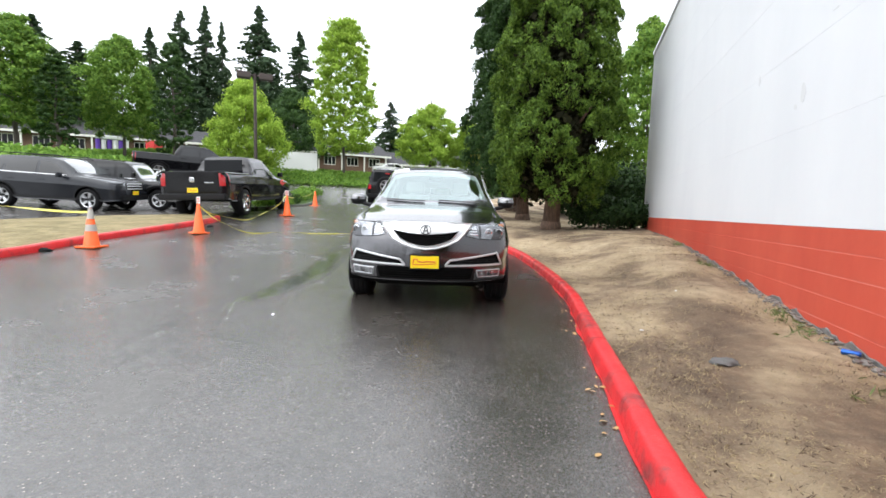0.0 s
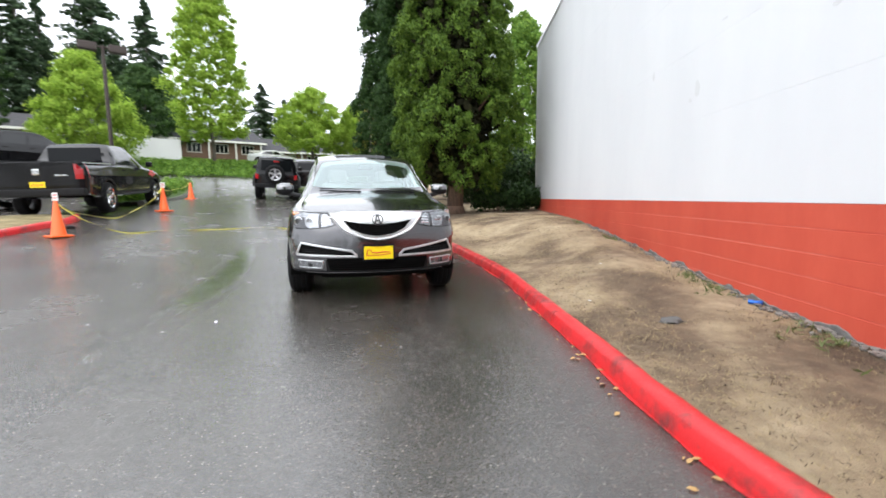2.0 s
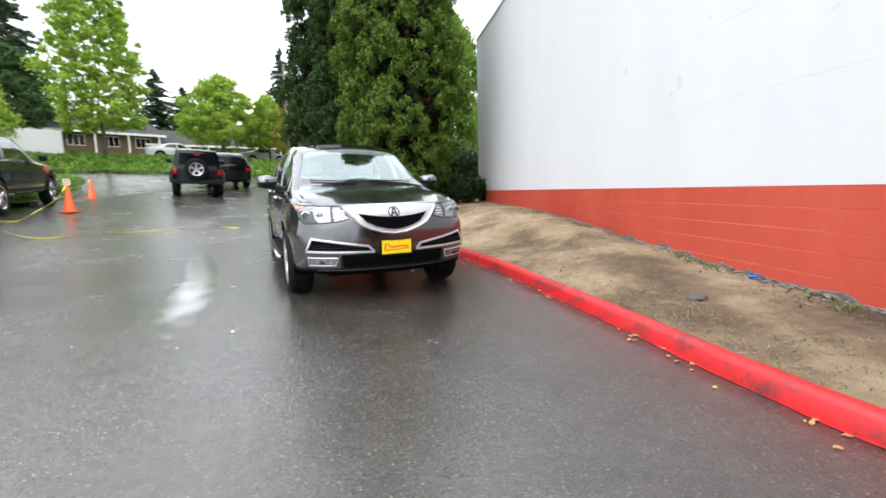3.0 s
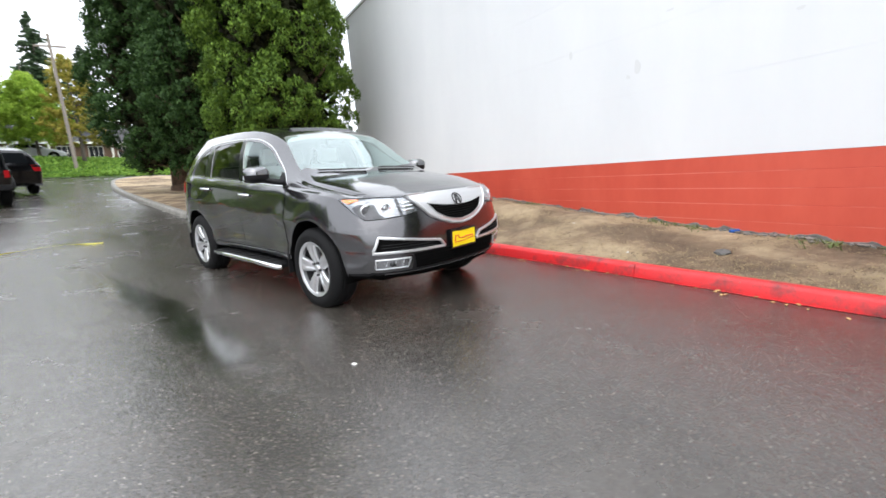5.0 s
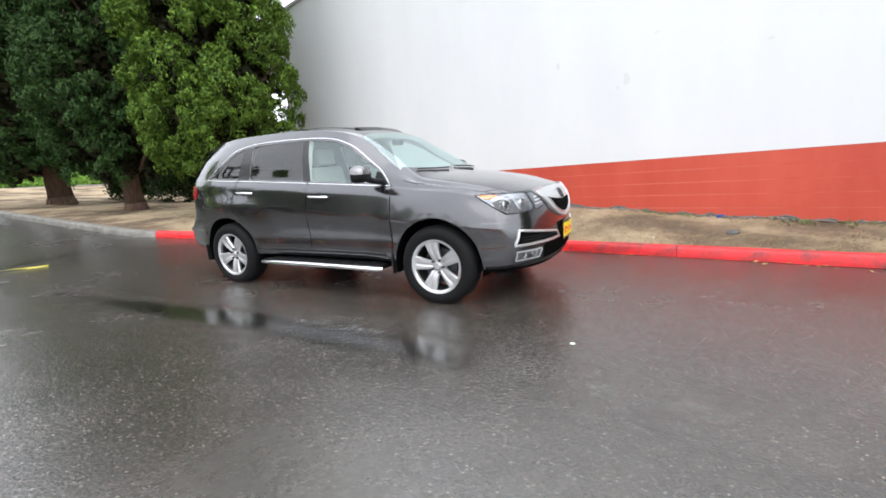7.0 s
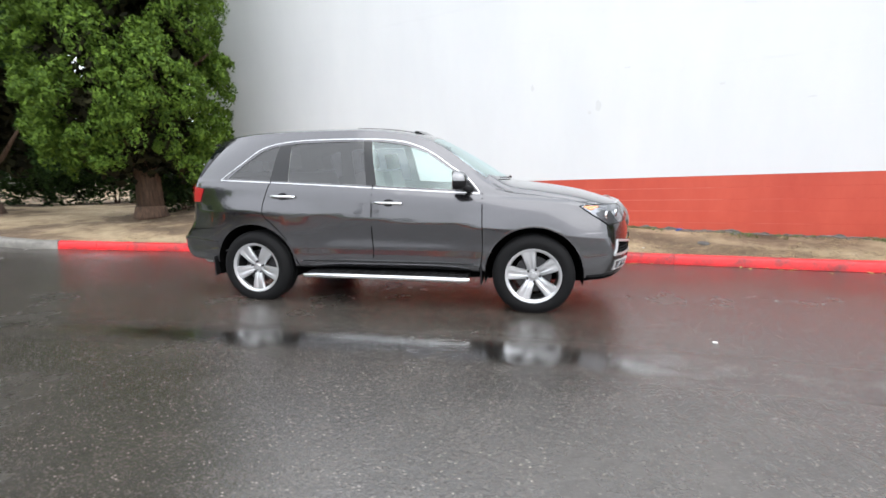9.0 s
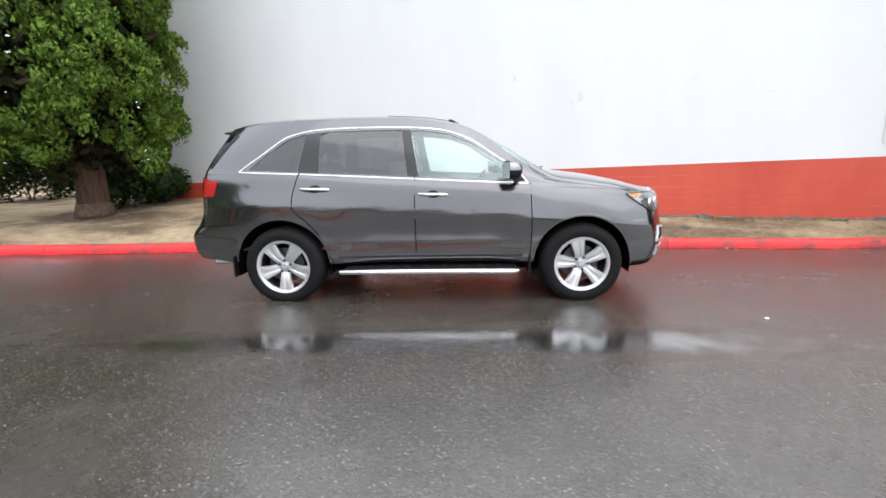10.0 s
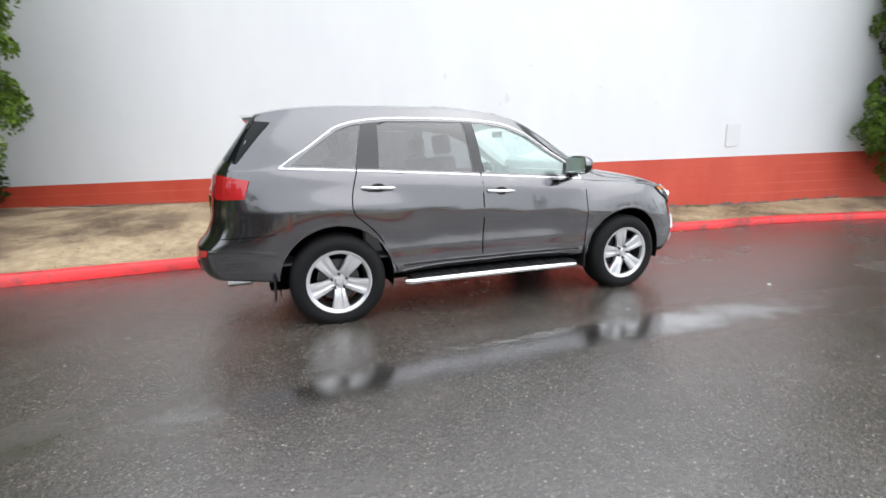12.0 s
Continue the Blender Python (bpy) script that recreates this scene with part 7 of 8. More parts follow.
# ---- water, cones, tape, litter ----
def water_film(name):
    """A clear film: darkens what it wets and mirrors the sky, thinning out towards its edge."""
    m = bpy.data.materials.new(name)
    m.use_nodes = True
    n, l = m.node_tree.nodes, m.node_tree.links
    n.remove(n["Principled BSDF"])
    tc, at, tx, th = n.new("ShaderNodeTexCoord"), n.new("ShaderNodeAttribute"), n.new("ShaderNodeTexNoise"), n.new("ShaderNodeMath")
    at.attribute_name = "depth"
    tx.inputs["Scale"].default_value, tx.inputs["Detail"].default_value, tx.inputs["Roughness"].default_value = 3.2, 4.0, 0.55
    l.new(tc.outputs["Object"], tx.inputs["Vector"])
    th.operation = "MULTIPLY_ADD"
    th.inputs[1].default_value = 0.45
    l.new(tx.outputs["Fac"], th.inputs[0])
    l.new(at.outputs["Fac"], th.inputs[2])
    wet = n.new("ShaderNodeMapRange")
    wet.interpolation_type = "SMOOTHSTEP"
    wet.inputs["From Min"].default_value, wet.inputs["From Max"].default_value = 0.36, 0.74
    l.new(th.outputs[0], wet.inputs["Value"])
    tr, tr2, gl, fr = n.new("ShaderNodeBsdfTransparent"), n.new("ShaderNodeBsdfTransparent"), n.new("ShaderNodeBsdfGlossy"), n.new("ShaderNodeFresnel")
    tr2.inputs["Color"].default_value = (0.58, 0.57, 0.55, 1)
    gl.inputs["Roughness"].default_value = 0.15
    fr.inputs["IOR"].default_value = 1.2
    rip = n.new("ShaderNodeBump")
    rip.inputs["Strength"].default_value, rip.inputs["Distance"].default_value = 0.25, 0.004
    l.new(tx.outputs["Fac"], rip.inputs["Height"])
    l.new(rip.outputs[0], gl.inputs["Normal"])
    film, edge = n.new("ShaderNodeMixShader"), n.new("ShaderNodeMixShader")
    part_of = n.new("ShaderNodeMath")
    part_of.operation = "MULTIPLY"
    part_of.inputs[1].default_value = 0.70
    l.new(fr.outputs[0], part_of.inputs[0])
    l.new(part_of.outputs[0], film.inputs[0])
    l.new(tr2.outputs[0], film.inputs[1])
    l.new(gl.outputs[0], film.inputs[2])
    l.new(wet.outputs[0], edge.inputs[0])
    l.new(tr.outputs[0], edge.inputs[1])
    l.new(film.outputs[0], edge.inputs[2])
    l.new(edge.outputs[0], n["Material Output"].inputs["Surface"])
    return m


water = water_film("standing_water")


def puddle(name, label, line, widths):
    """A shallow run of water; its depth falls to nothing at the edge."""
    pts = catmull([(*p, 0) for p in line], 14)
    n = len(pts)
    bm = bmesh.new()
    lay = bm.verts.layers.float.new("depth")
    rows = []
    for i, p in enumerate(pts):
        d = (pts[min(i + 1, n - 1)] - pts[max(i - 1, 0)]).normalized()
        side_v = Vector((d.y, -d.x, 0))
        t = i / (n - 1) * (len(widths) - 1)
        w = widths[int(t)] + (widths[min(int(t) + 1, len(widths) - 1)] - widths[int(t)]) * (t - int(t))
        end = min(1.0, 4.0 * min(i, n - 1 - i) / n + 0.05)
        row = []
        for k in range(9):
            u = -1 + k / 4
            q = p + side_v * (w * 1.9 * u)
            v = bm.verts.new((q.x, q.y, road_z(q.x, q.y) + 0.004))
            v[lay] = (0.21 + 0.26 * step(3.6, 5.0, p.y)) * (1 - abs(u) ** 1.5) * end
            row.append(v)
        rows.append(row)
    for a, b in zip(rows, rows[1:]):
        for k in range(8):
            bm.faces.new((a[k], b[k], b[k + 1], a[k + 1]))
    ob = mesh_ob(name, bm, water, smooth=60)
    return tagged(ob, label, "water", kind="structure")


puddle("water_run", "thin run of rain water along a dip in the asphalt", [(-5.95, 11.2), (-5.05, 8.9), (-4.52, 7.5), (-4.12, 6.4), (-3.85, 5.5), (-3.62, 4.5), (-3.48, 3.8), (-3.38, 3.2), (-3.30, 2.6), (-3.22, 2.1), (-3.12, 1.55)], [0.09, 0.13, 0.15, 0.16, 0.17, 0.17, 0.15, 0.14, 0.14, 0.14, 0.13])
puddle("water_run", "thin run of rain water in an old asphalt joint", [(-5.9, 10.8), (-5.3, 11.25), (-4.6, 11.75), (-3.9, 12.2)], [0.05, 0.06, 0.06, 0.05])


def cone(x, y, turn, label, sign=False, stripes=False, lean=0.0):
    root = tagged(empty("traffic_cone"), label, "traffic cone", "traffic cones")
    root.matrix_world = pose(x, y, road_z(x, y), lean, 0, turn)
    bm = bmesh.new()
    box(bm, -0.18, 0.18, -0.18, 0.18, 0.0, 0.035, 0.015)
    part("base", bm, orange_cone, root)
    bm = bmesh.new()
    up = pose(0, 0, 0, 90, 0, 0)
    lathe(bm, [(0.135, 0.03), (0.125, 0.05), (0.03, 0.70), (0.022, 0.715), (0.001, 0.715)], 20, m=up)
    part("cone_body", bm, orange_cone, root, smooth=40)
    if stripes:
        for a, b in ((0.30, 0.42), (0.52, 0.71)):
            bm = bmesh.new()
            ra, rb = 0.127 - 0.146 * (a - 0.04), 0.127 - 0.146 * (b - 0.04)
            lathe(bm, [(ra + 0.003, a), (rb + 0.003, b)], 20, m=up)
            part("reflective_band", bm, worn_band, root, "worn grey reflective band", smooth=40)
    if sign:
        bm = bmesh.new()
        box(bm, -0.11, 0.11, -0.005, 0.005, 0.70, 0.86, 0.004)
        sg = part("sign", bm, cone_white, root, "small white notice")
        bm = bmesh.new()
        box(bm, -0.07, 0.07, -0.008, -0.0055, 0.80, 0.825)
        part("sign_bar", bm, red_ink, sg)
        bm = bmesh.new()
        box(bm, -0.08, 0.08, -0.008, -0.0055, 0.745, 0.765)
        part("sign_bar", bm, red_ink, sg)
    return root


cone(-8.45, 5.75, 20, "orange traffic cone with pale bands beside the red kerb", stripes=True)
cone(-8.55, 8.22, -25, "orange traffic cone with a small notice, tape tied to it", sign=True)
cone(-9.55, 12.85, -20, "orange traffic cone with a small notice on the wet drive", sign=True)
cone(-12.25, 18.63, 0, "orange traffic cone beside the planted island")


def tape(name, pts, label, w=0.017):
    bm = bmesh.new()
    run = catmull(pts, 8)
    rows = []
    for i, p in enumerate(run):
        tw = 0.5 + 0.5 * math.sin(i * 0.45)
        d = (run[min(i + 1, len(run) - 1)] - run[max(i - 1, 0)]).normalized()
        side_v = Vector((0, 0, 1)) * tw + d.cross(Vector((0, 0, 1))) * (1 - tw)
        side_v.normalize()
        rows.append([bm.verts.new(p + side_v * w + Vector((0, 0, 0.03 * (1 - tw)))), bm.verts.new(p - side_v * w + Vector((0, 0, 0.03 * (1 - tw))))])
    for a, b in zip(rows, rows[1:]):
        bm.faces.new((a[0], a[1], b[1], b[0]))
    r = bmesh.ops.extrude_face_region(bm, geom=bm.faces[:])
    for v in [g for g in r["geom"] if isinstance(g, bmesh.types.BMVert)]:
        v.co += Vector((0.002, 0.002, 0.001))
    return tagged(mesh_ob(name, bm, tape_yellow, smooth=60), label, "tape")


def rz(x, y, h=0.0):
    return (x, y, road_z(x, y) + h)


tape("barrier_tape", [rz(-8.53, 8.25, 0.62), rz(-8.75, 8.9, 0.36), rz(-9.1, 10.3, 0.10), rz(-9.3, 11.3, 0.16), rz(-9.45, 12.3, 0.42), rz(-9.55, 12.8, 0.66)], "yellow barrier tape sagging between two cones")
tape("barrier_tape", [rz(-8.5, 8.25, 0.60), rz(-8.2, 8.55, 0.25), rz(-7.8, 8.9, 0.03), rz(-7.2, 9.5, 0.004), rz(-6.4, 10.2, 0.004), rz(-5.4, 10.8, 0.004), rz(-4.9, 10.9, 0.004)], "yellow barrier tape lying on the wet asphalt", 0.010)
tape("barrier_tape", [rz(-9.62, 12.95, 0.64), rz(-10.4, 14.5, 0.48), rz(-11.3, 16.6, 0.50), rz(-12.2, 18.5, 0.66)], "yellow barrier tape between two cones along the island")
tape("barrier_tape", [rz(-8.5, 5.8, 0.62), rz(-9.6, 5.4, 0.62), rz(-10.8, 5.0, 0.64), rz(-12.5, 4.4, 0.68), rz(-14.5, 3.6, 0.72)], "yellow barrier tape stretched over the dry grass")

# dark rubber weights left beside the kerb
for wx, wy, ww in ((-8.62, 5.07, 0.13), (-9.2, 9.2, 0.09)):
    bm = bmesh.new()
    bmesh.ops.create_icosphere(bm, subdivisions=3, radius=1.0)
    for v in bm.verts:
        k = 1 + 0.25 * noise.noise(v.co * 1.6 + Vector((wx, wy, 0)))
        v.co = Vector((v.co.x * ww * k, v.co.y * ww * 0.7 * k, max(-0.2, v.co.z) * 0.05 * k))
    lump = tagged(mesh_ob("rubber_weight", bm, rubber, smooth=50), "small black rubber weight lying against the kerb", "weight", "rubber weights")
    lump.matrix_world = pose(wx, wy, road_z(wx, wy) + 0.012, 0, 0, 30)

# crushed blue can at the wall's foot
can_blue = material("blue_can", (0.03, 0.13, 0.5), 0.3, 0.6)
bm = bmesh.new()
lathe(bm, [(0.001, -0.055), (0.024, -0.055), (0.031, -0.045), (0.026, 0.0), (0.032, 0.045), (0.024, 0.055), (0.001, 0.055)], 14)
for v in bm.verts:
    v.co.z *= 0.7
    v.co.x += 0.006 * math.sin(v.co.y * 60)
can = tagged(mesh_ob("drink_can", bm, can_blue, smooth=50), "crushed blue and silver drink can on the soil", "can")
can.matrix_world = pose(1.93, 3.86, bed_z(1.93, 3.86) + 0.022, 0, 8, 60)

# fallen leaves and litter
leaf_tan = material("fallen_leaf", (0.42, 0.26, 0.10), 0.7)
paper = material("litter_paper", (0.72, 0.72, 0.70), 0.6)
bm = bmesh.new()
vs = [(-0.035, 0, 0), (-0.01, 0.022, 0.008), (0.025, 0.016, 0.012), (0.045, 0, 0.004), (0.02, -0.018, 0.01), (-0.012, -0.02, 0.006)]
bm.faces.new([bm.verts.new(v) for v in vs])
bmesh.ops.triangulate(bm, faces=bm.faces[:])
ex = bmesh.ops.extrude_face_region(bm, geom=bm.faces[:])
for g in ex["geom"]:
    if isinstance(g, bmesh.types.BMVert):
        g.co.z += 0.0015
leaf0 = tagged(mesh_ob("fallen_leaf", bm, leaf_tan), "tan fallen leaf on the wet asphalt by the kerb", "leaf", "fallen leaves")
leaf0.matrix_world = pose(0.15, 2.26, road_z(0.15, 2.26) + 0.004, 0, 0, 40) @ Matrix.Scale(0.6, 4)
rr = random.Random(11)
for k in range(46):
    y = rr.uniform(1.2, 8.5)
    x = kerb_x(y) - abs(rr.gauss(0.03, 0.07)) - 0.02
    s = rr.uniform(0.3, 0.7)
    o = copy_thing(leaf0, pose(x, y, road_z(x, y) + 0.004, rr.uniform(-15, 15), rr.uniform(-10, 10), rr.uniform(0, 360)))
    o.scale = (s, s, s)
for x, y in ((-2.94, 3.72), (0.6, 4.35), (1.1, 5.6)):
    on_bed = x > kerb_x(y)
    bm = bmesh.new()
    box(bm, -0.016, 0.016, -0.012, 0.012, 0, 0.006, 0.002, segs=1)
    scrap = tagged(mesh_ob("paper_scrap", bm, paper), "small white scrap of litter on the ground", "litter", "litter scraps")
    scrap.matrix_world = pose(x, y, (bed_z(x, y) if on_bed else road_z(x, y)) + 0.002, 0, 0, rr.uniform(0, 180))

# flat dark stone in the soil
stone_grey = material("grey_stone", (0.11, 0.105, 0.10), 0.85)
bump(stone_grey, noise_node(stone_grey, 18, 5, 0.7), 0.8, 0.02)
bm = bmesh.new()
bmesh.ops.create_icosphere(bm, subdivisions=3, radius=1.0)
for v in bm.verts:
    k = 1 + 0.35 * noise.noise(v.co * 1.9)
    v.co = Vector((v.co.x * 0.10 * k, v.co.y * 0.075 * k, v.co.z * 0.028 * k))
st = tagged(mesh_ob("stone", bm, stone_grey, smooth=50), "flat dark stone half sunk in the soil", "stone")
st.matrix_world = pose(1.05, 3.55, bed_z(1.05, 3.55) + 0.008, 0, 0, 20)

footing_grey = material("weathered_footing", (0.13, 0.125, 0.12), 0.8)
feed(footing_grey, "Base Color", ramp(footing_grey, noise_node(footing_grey, 9, 6, 0.7), [(0.3, (0.06, 0.056, 0.052)), (0.7, (0.21, 0.20, 0.19))]))
# bare concrete footing that shows ragged under the red band
bm = bmesh.new()
rows = []
for k in range(420):
    y = -2 + 16.5 * k / 419
    zf = smooth_table(y, FOOT)
    h = 0.004 + 0.085 * max(0, noise.fractal(Vector((0, y * 2.7, 9)), 0.8, 2.0, 5) + 0.18) * step(13, 5, y)
    rows.append([bm.verts.new((WALL_X - 0.012, y, zf - 0.15)), bm.verts.new((WALL_X - 0.012, y, zf + h)), bm.verts.new((WALL_X + 0.004, y, zf + h + 0.006))])
for a, b in zip(rows, rows[1:]):
    for k in range(2):
        bm.faces.new((a[k], b[k], b[k + 1], a[k + 1]))
tagged(mesh_ob("wall_footing", bm, footing_grey), "bare grey footing where the red paint has flaked", "wall", kind="structure")

# loose rubble broken from the footing
r_ = np.random.default_rng(77)
rv, rf = [], []
for k in range(420):
    y = r_.uniform(0.2, 9.5) if k % 4 else r_.choice([1.6, 3.1, 5.2, 7.9]) + r_.normal() * 0.25
    x = WALL_X - 0.03 - abs(r_.normal() * 0.05)
    q = r_.uniform(0.010, 0.030)
    z = bed_z(x, y) + q * 0.4
    turn, flat = r_.uniform(0, 6.28), r_.uniform(0.5, 0.9)
    n0 = len(rv)
    for dz, rr_ in ((-0.6, 0.8), (0.35, 1.0)):
        for j in range(5):
            a = turn + j * 1.257 + r_.uniform(-0.3, 0.3)
            g = q * rr_ * r_.uniform(0.75, 1.15)
            rv.append((x + g * math.cos(a), y + g * math.sin(a) * 1.2, z + q * dz * flat))
    rv.append((x, y, z + q * 0.8 * flat))
    for j in range(5):
        b_ = (j + 1) % 5
        rf += [(n0 + j, n0 + b_, n0 + 5 + b_, n0 + 5 + j), (n0 + 5 + j, n0 + 5 + b_, n0 + 10)]
tagged(mesh_ob("rubble", (rv, rf), concrete), "small grey concrete rubble along the foot of the wall", "rubble", kind="stuff")

# scuffs where the white paint has flaked
scuff_grey = material("flaked_paint_patch", (0.64, 0.65, 0.66), 0.7)
bump(scuff_grey, noise_node(scuff_grey, 40, 4, 0.7), 0.5, 0.01)
for k, (yy, zz, ry, rz_) in enumerate(((5.22, 2.46, 0.055, 0.085), (5.36, 2.36, 0.03, 0.03), (4.75, 3.05, 0.05, 0.012), (3.35, 2.62, 0.04, 0.02), (6.4, 2.9, 0.03, 0.05), (2.2, 2.3, 0.06, 0.010))):
    bm = bmesh.new()
    ring = []
    for j in range(14):
        a = j * math.tau / 14
        g = 1 + 0.45 * noise.noise(Vector((math.cos(a) * 1.4, math.sin(a) * 1.4, 3.7 * k)))
        ring.append(bm.verts.new((WALL_X - 0.0022, yy + ry * g * math.cos(a), zz + rz_ * g * math.sin(a))))
    top = bm.faces.new(ring)
    ex = bmesh.ops.extrude_face_region(bm, geom=[top])
    for g in ex["geom"]:
        if isinstance(g, bmesh.types.BMVert):
            g.co.x += 0.004
    part("paint_scuff", bm, scuff_grey, wall, "flaked grey paint patch")

# pale hatch on the wall
hatch_paint = material("pale_grey_hatch", (0.66, 0.67, 0.68), 0.5)
bm = bmesh.new()
box(bm, WALL_X - 0.02, WALL_X - 0.001, 0.38, 0.68, 1.39, 1.83, 0.006)
tagged(mesh_ob("wall_hatch", bm, hatch_paint), "pale grey square hatch cover on the white wall", "hatch")

# lamp post of the car park
dark_metal = material("dark_bronze_metal", (0.05, 0.038, 0.032), 0.5, 0.4)
post = tagged(empty("lamp_post"), "tall dark lamp post with four box lamps", "street lamp")
post.matrix_world = pose(-13.8, 16.4, road_z(-13.8, 16.4) + 0.1, 0, 0, 40)
bm = bmesh.new()
tube(bm, [(0, 0, -0.2), (0, 0, 5.75)], 0.075, 8, taper=0.8)
part("pole", bm, dark_metal, post)
for yy, k in ((0.45, 0), (-0.45, 1)):
    bm = bmesh.new()
    box(bm, yy - 0.28, yy + 0.28, -0.16, 0.16, 5.52, 5.80, 0.05)
    part("lamp_head", bm, dark_metal, post, "dark box lamp head")
bm = bmesh.new()
tube(bm, [(-0.3, 0, 5.68), (0.3, 0, 5.68)], 0.04, 6)
part("arm", bm, dark_metal, post)

# utility pole at the street
pole_wood = material("weathered_pole", (0.22, 0.19, 0.16), 0.85)
upole = tagged(empty("utility_pole"), "slim grey utility pole on the far side of the street", "pole")
upole.matrix_world = pose(-9.4, 43.6, ground_z(-9.4, 43.6))
bm = bmesh.new()
tube(bm, [(0, 0, -0.3), (0, 0, 9.5)], 0.13, 8, taper=0.7)
part("shaft", bm, pole_wood, upole)
bm = bmesh.new()
box(bm, -0.9, 0.9, -0.05, 0.05, 8.6, 8.72, 0.01)
part("crossarm", bm, pole_wood, upole)

# dead grass, straw and grit strewn over the soil: too many to count
def strew(name, label, n, region, size, mat, seed, aspect, height):
    r = np.random.default_rng(seed)
    cs = []
    while len(cs) < n:
        q = region(r)
        if q:
            cs.append((q[0], q[1], bed_z(q[0], q[1]) + height))
    ob = new(name, leaf_mesh(name, cs, [(0.05, 0.05, 0.008)] * n, 3, size, r, aspect, 0.0, mat, 0.0))
    return tagged(ob, label, "litter", kind="stuff")


straw = material("dead_straw", (0.45, 0.35, 0.19), 0.8)
straw_dark = material("dark_twig", (0.09, 0.06, 0.04), 0.9)
green_tuft = material("green_grass_blade", (0.13, 0.16, 0.05), 0.7)


def on_soil(r):
    y = r.uniform(-1.0, 12.5)
    x = r.uniform(kerb_x(y) + 0.16, WALL_X - 0.03)
    t = noise.fractal(Vector((x * 1.1, y * 1.1, 5.0)), 0.9, 2.0, 4)
    return (x, y) if t > r.uniform(-0.5, 0.25) else None


strew("dead_straw", "dead straw-coloured grass strewn over the soil", 11000, on_soil, 0.034, straw, 31, 14.0, 0.003)
strew("dark_twigs", "dark twigs and needles strewn over the soil", 4000, on_soil, 0.032, straw_dark, 32, 9.0, 0.003)


def by_wall(r):
    y = r.choice([1.2, 2.3, 3.0, 4.3, 4.8, 7.3, 9.5]) + r.normal() * 0.16
    x = WALL_X - abs(r.normal() * 0.12) - 0.08
    return (x, y)


strew("grass_tufts", "small green grass tufts along the wall's foot", 150, by_wall, 0.09, green_tuft, 33, 8.0, 0.02)

# ---- the low building beyond the street ----
roof_grey = material("grey_shingle_roof", (0.09, 0.088, 0.09), 0.95, Specular_IOR_Level=0.05)
feed(roof_grey, "Base Color", ramp(roof_grey, noise_node(roof_grey, 3, 5, 0.7), [(0.3, (0.05, 0.05, 0.053)), (0.7, (0.085, 0.084, 0.086))]))
brick = material("brown_brick", (0.20, 0.10, 0.06), 0.85)
feed(brick, "Base Color", ramp(brick, noise_node(brick, 8, 4, 0.7), [(0.3, (0.09, 0.048, 0.032)), (0.7, (0.17, 0.10, 0.065))]))
cream = material("cream_trim", (0.66, 0.64, 0.58), 0.6)
purple = material("purple_vinyl", (0.10, 0.03, 0.35), 0.5)
red_vinyl = material("red_vinyl", (0.6, 0.02, 0.02), 0.5)


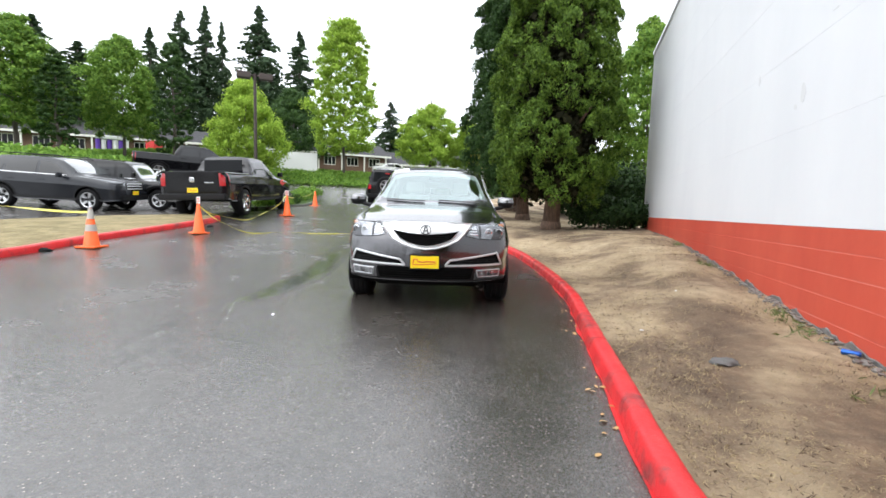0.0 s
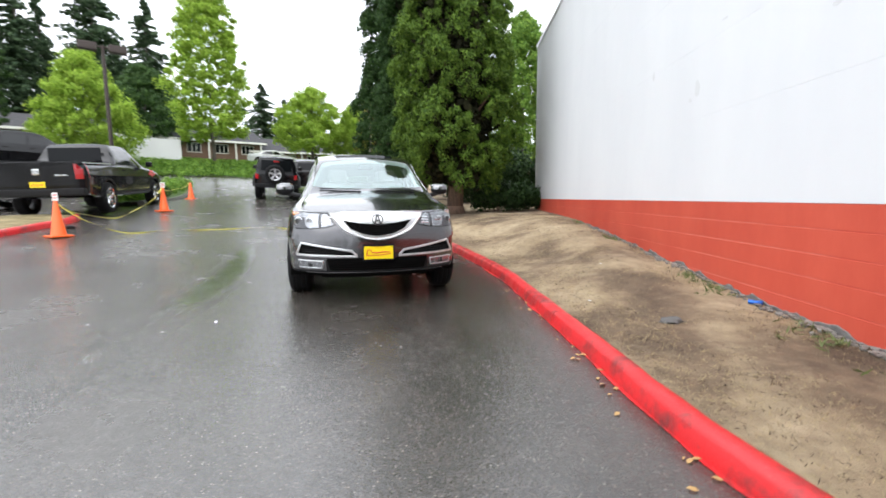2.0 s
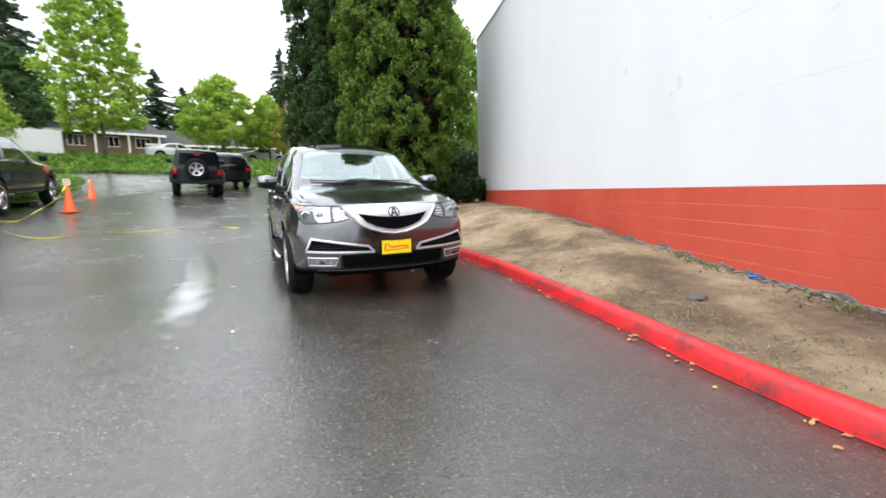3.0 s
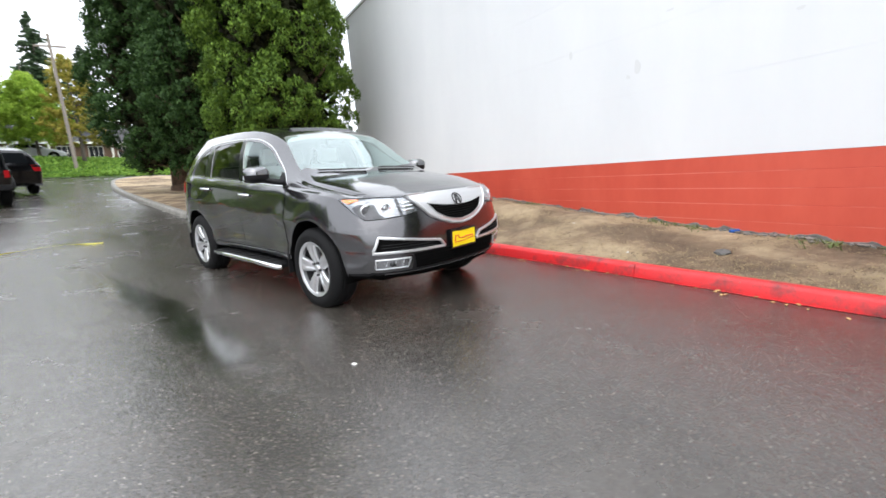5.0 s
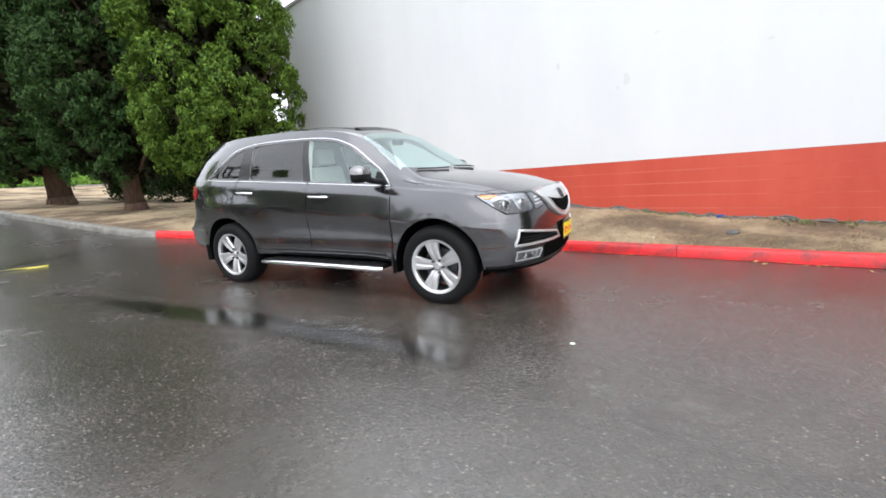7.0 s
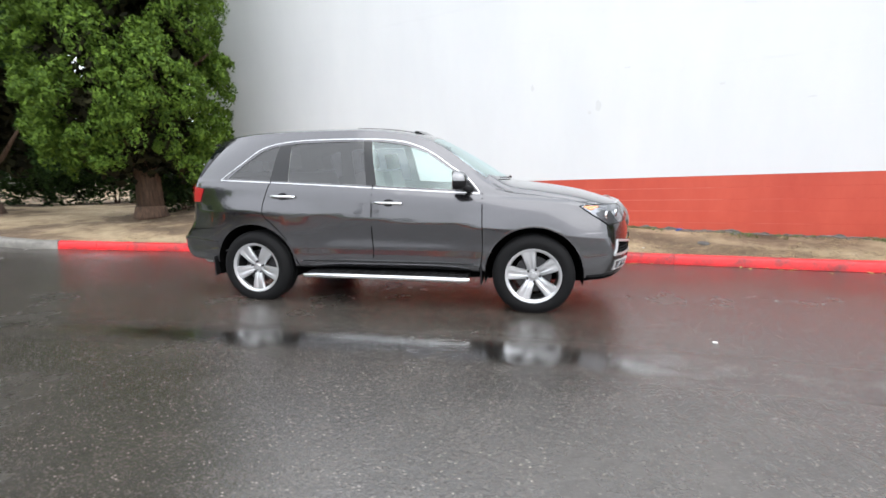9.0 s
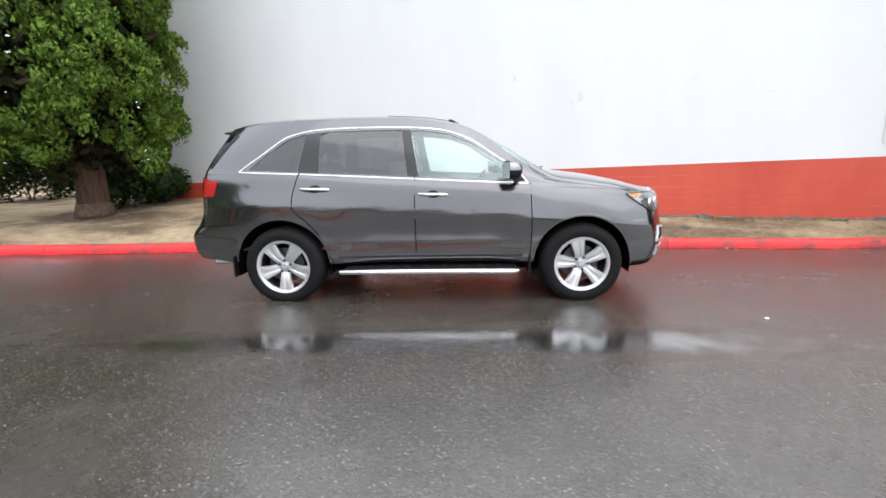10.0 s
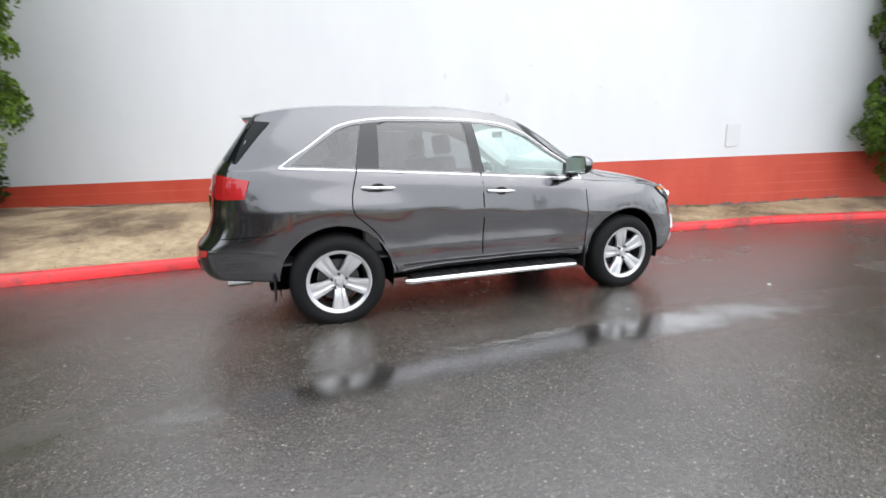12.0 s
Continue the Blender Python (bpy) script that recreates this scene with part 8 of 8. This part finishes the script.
def low_building(name, label, x, y, yaw, L, D, eave, ridge, z, bays):
    root = tagged(empty(name, pose(x, y, z, 0, 0, yaw)), label, "building")
    bm = bmesh.new()
    box(bm, 0, L, 0, D, -2.0, eave)
    part("wall", bm, brick, root)
    bm = bmesh.new()
    o = 0.7
    prof = [(-o, eave - 0.15), (-o, eave + 0.02), (D / 2, ridge), (D + o, eave + 0.02), (D + o, eave - 0.15)]
    va = [bm.verts.new((-o, a, b)) for a, b in prof]
    vb = [bm.verts.new((L + o, a, b)) for a, b in prof]
    bm.faces.new(va)
    bm.faces.new(list(reversed(vb)))
    for k in range(len(prof)):
        j = (k + 1) % len(prof)
        bm.faces.new((va[k], vb[k], vb[j], va[j]))
    part("roof", bm, roof_grey, root)
    bm = bmesh.new()
    box(bm, -o, L + o, -o - 0.03, -o, eave - 0.2, eave + 0.04)
    part("fascia", bm, cream, root)
    step_x = L / bays
    for k in range(bays):
        x0 = k * step_x + 0.25 * step_x
        bm = bmesh.new()
        box(bm, x0, x0 + 0.5 * step_x, -0.05, 0.02, 0.8, eave - 0.35, 0.01)
        w = part("window", bm, cream, root, "cream window frame")
        for j in range(3):
            bm = bmesh.new()
            a = x0 + 0.06 + j * (0.5 * step_x - 0.06) / 3
            box(bm, a, a + (0.5 * step_x - 0.06) / 3 - 0.07, -0.07, -0.045, 0.88, eave - 0.43)
            part("pane", bm, dark_glass, w)
    for k in range(bays + 1):
        bm = bmesh.new()
        box(bm, k * step_x - 0.08, k * step_x + 0.08, -0.62, -0.46, -1.5, eave - 0.1)
        part("post", bm, cream, root)
    return root


low_building("school_building", "long low brick building with a grey roof and cream posts", -58.5, 30.0, 40, 42, 11, 2.3, 4.5, 6.0, 14)
low_building("school_building", "long low brick building with a grey roof beyond the street", -27.0, 57.0, 27, 26, 11, 2.45, 4.8, 4.9, 9)
low_building("school_building", "low brick building with a wide porch beyond the street", -3.4, 69.0, 12, 30, 11, 2.5, 4.9, 4.4, 10)

container = tagged(empty("storage_container", pose(-28.3, 35.6, 4.55, 0, 0, 34.7)), "white storage container behind the ivy bank", "container")
bm = bmesh.new()
box(bm, 0, 4.3, 0, 2.3, -0.4, 1.85, 0.04)
part("body", bm, white_car, container)
for k in range(9):
    bm = bmesh.new()
    box(bm, 0.12 + k * 0.46, 0.22 + k * 0.46, -0.02, 0.0, 0.1, 1.75, 0.006)
    part("rib", bm, white_car, container)

tent = tagged(empty("play_tent", pose(-45.0, 31.6, ground_z(-45, 31.6), 0, 0, 52)), "purple and white inflatable play tent", "tent")
for k in range(6):
    bm = bmesh.new()
    tube(bm, [(k * 0.45, 0, 0), (k * 0.45, 0, 1.25)], 0.2, 8)
    part("pillar", bm, purple if k % 2 == 0 else white_car, tent)
bm = bmesh.new()
box(bm, -0.2, 2.5, -0.25, 0.25, 1.3, 1.65, 0.1)
part("canopy", bm, white_car, tent)
bm = bmesh.new()
box(bm, -0.6, 0.6, -0.5, 0.5, 0, 1.1, 0.2)
tagged(mesh_ob("play_block", bm, red_vinyl), "red inflatable play block on the grass", "toy").matrix_world = pose(-42.2, 35.2, ground_z(-42.2, 35.2))
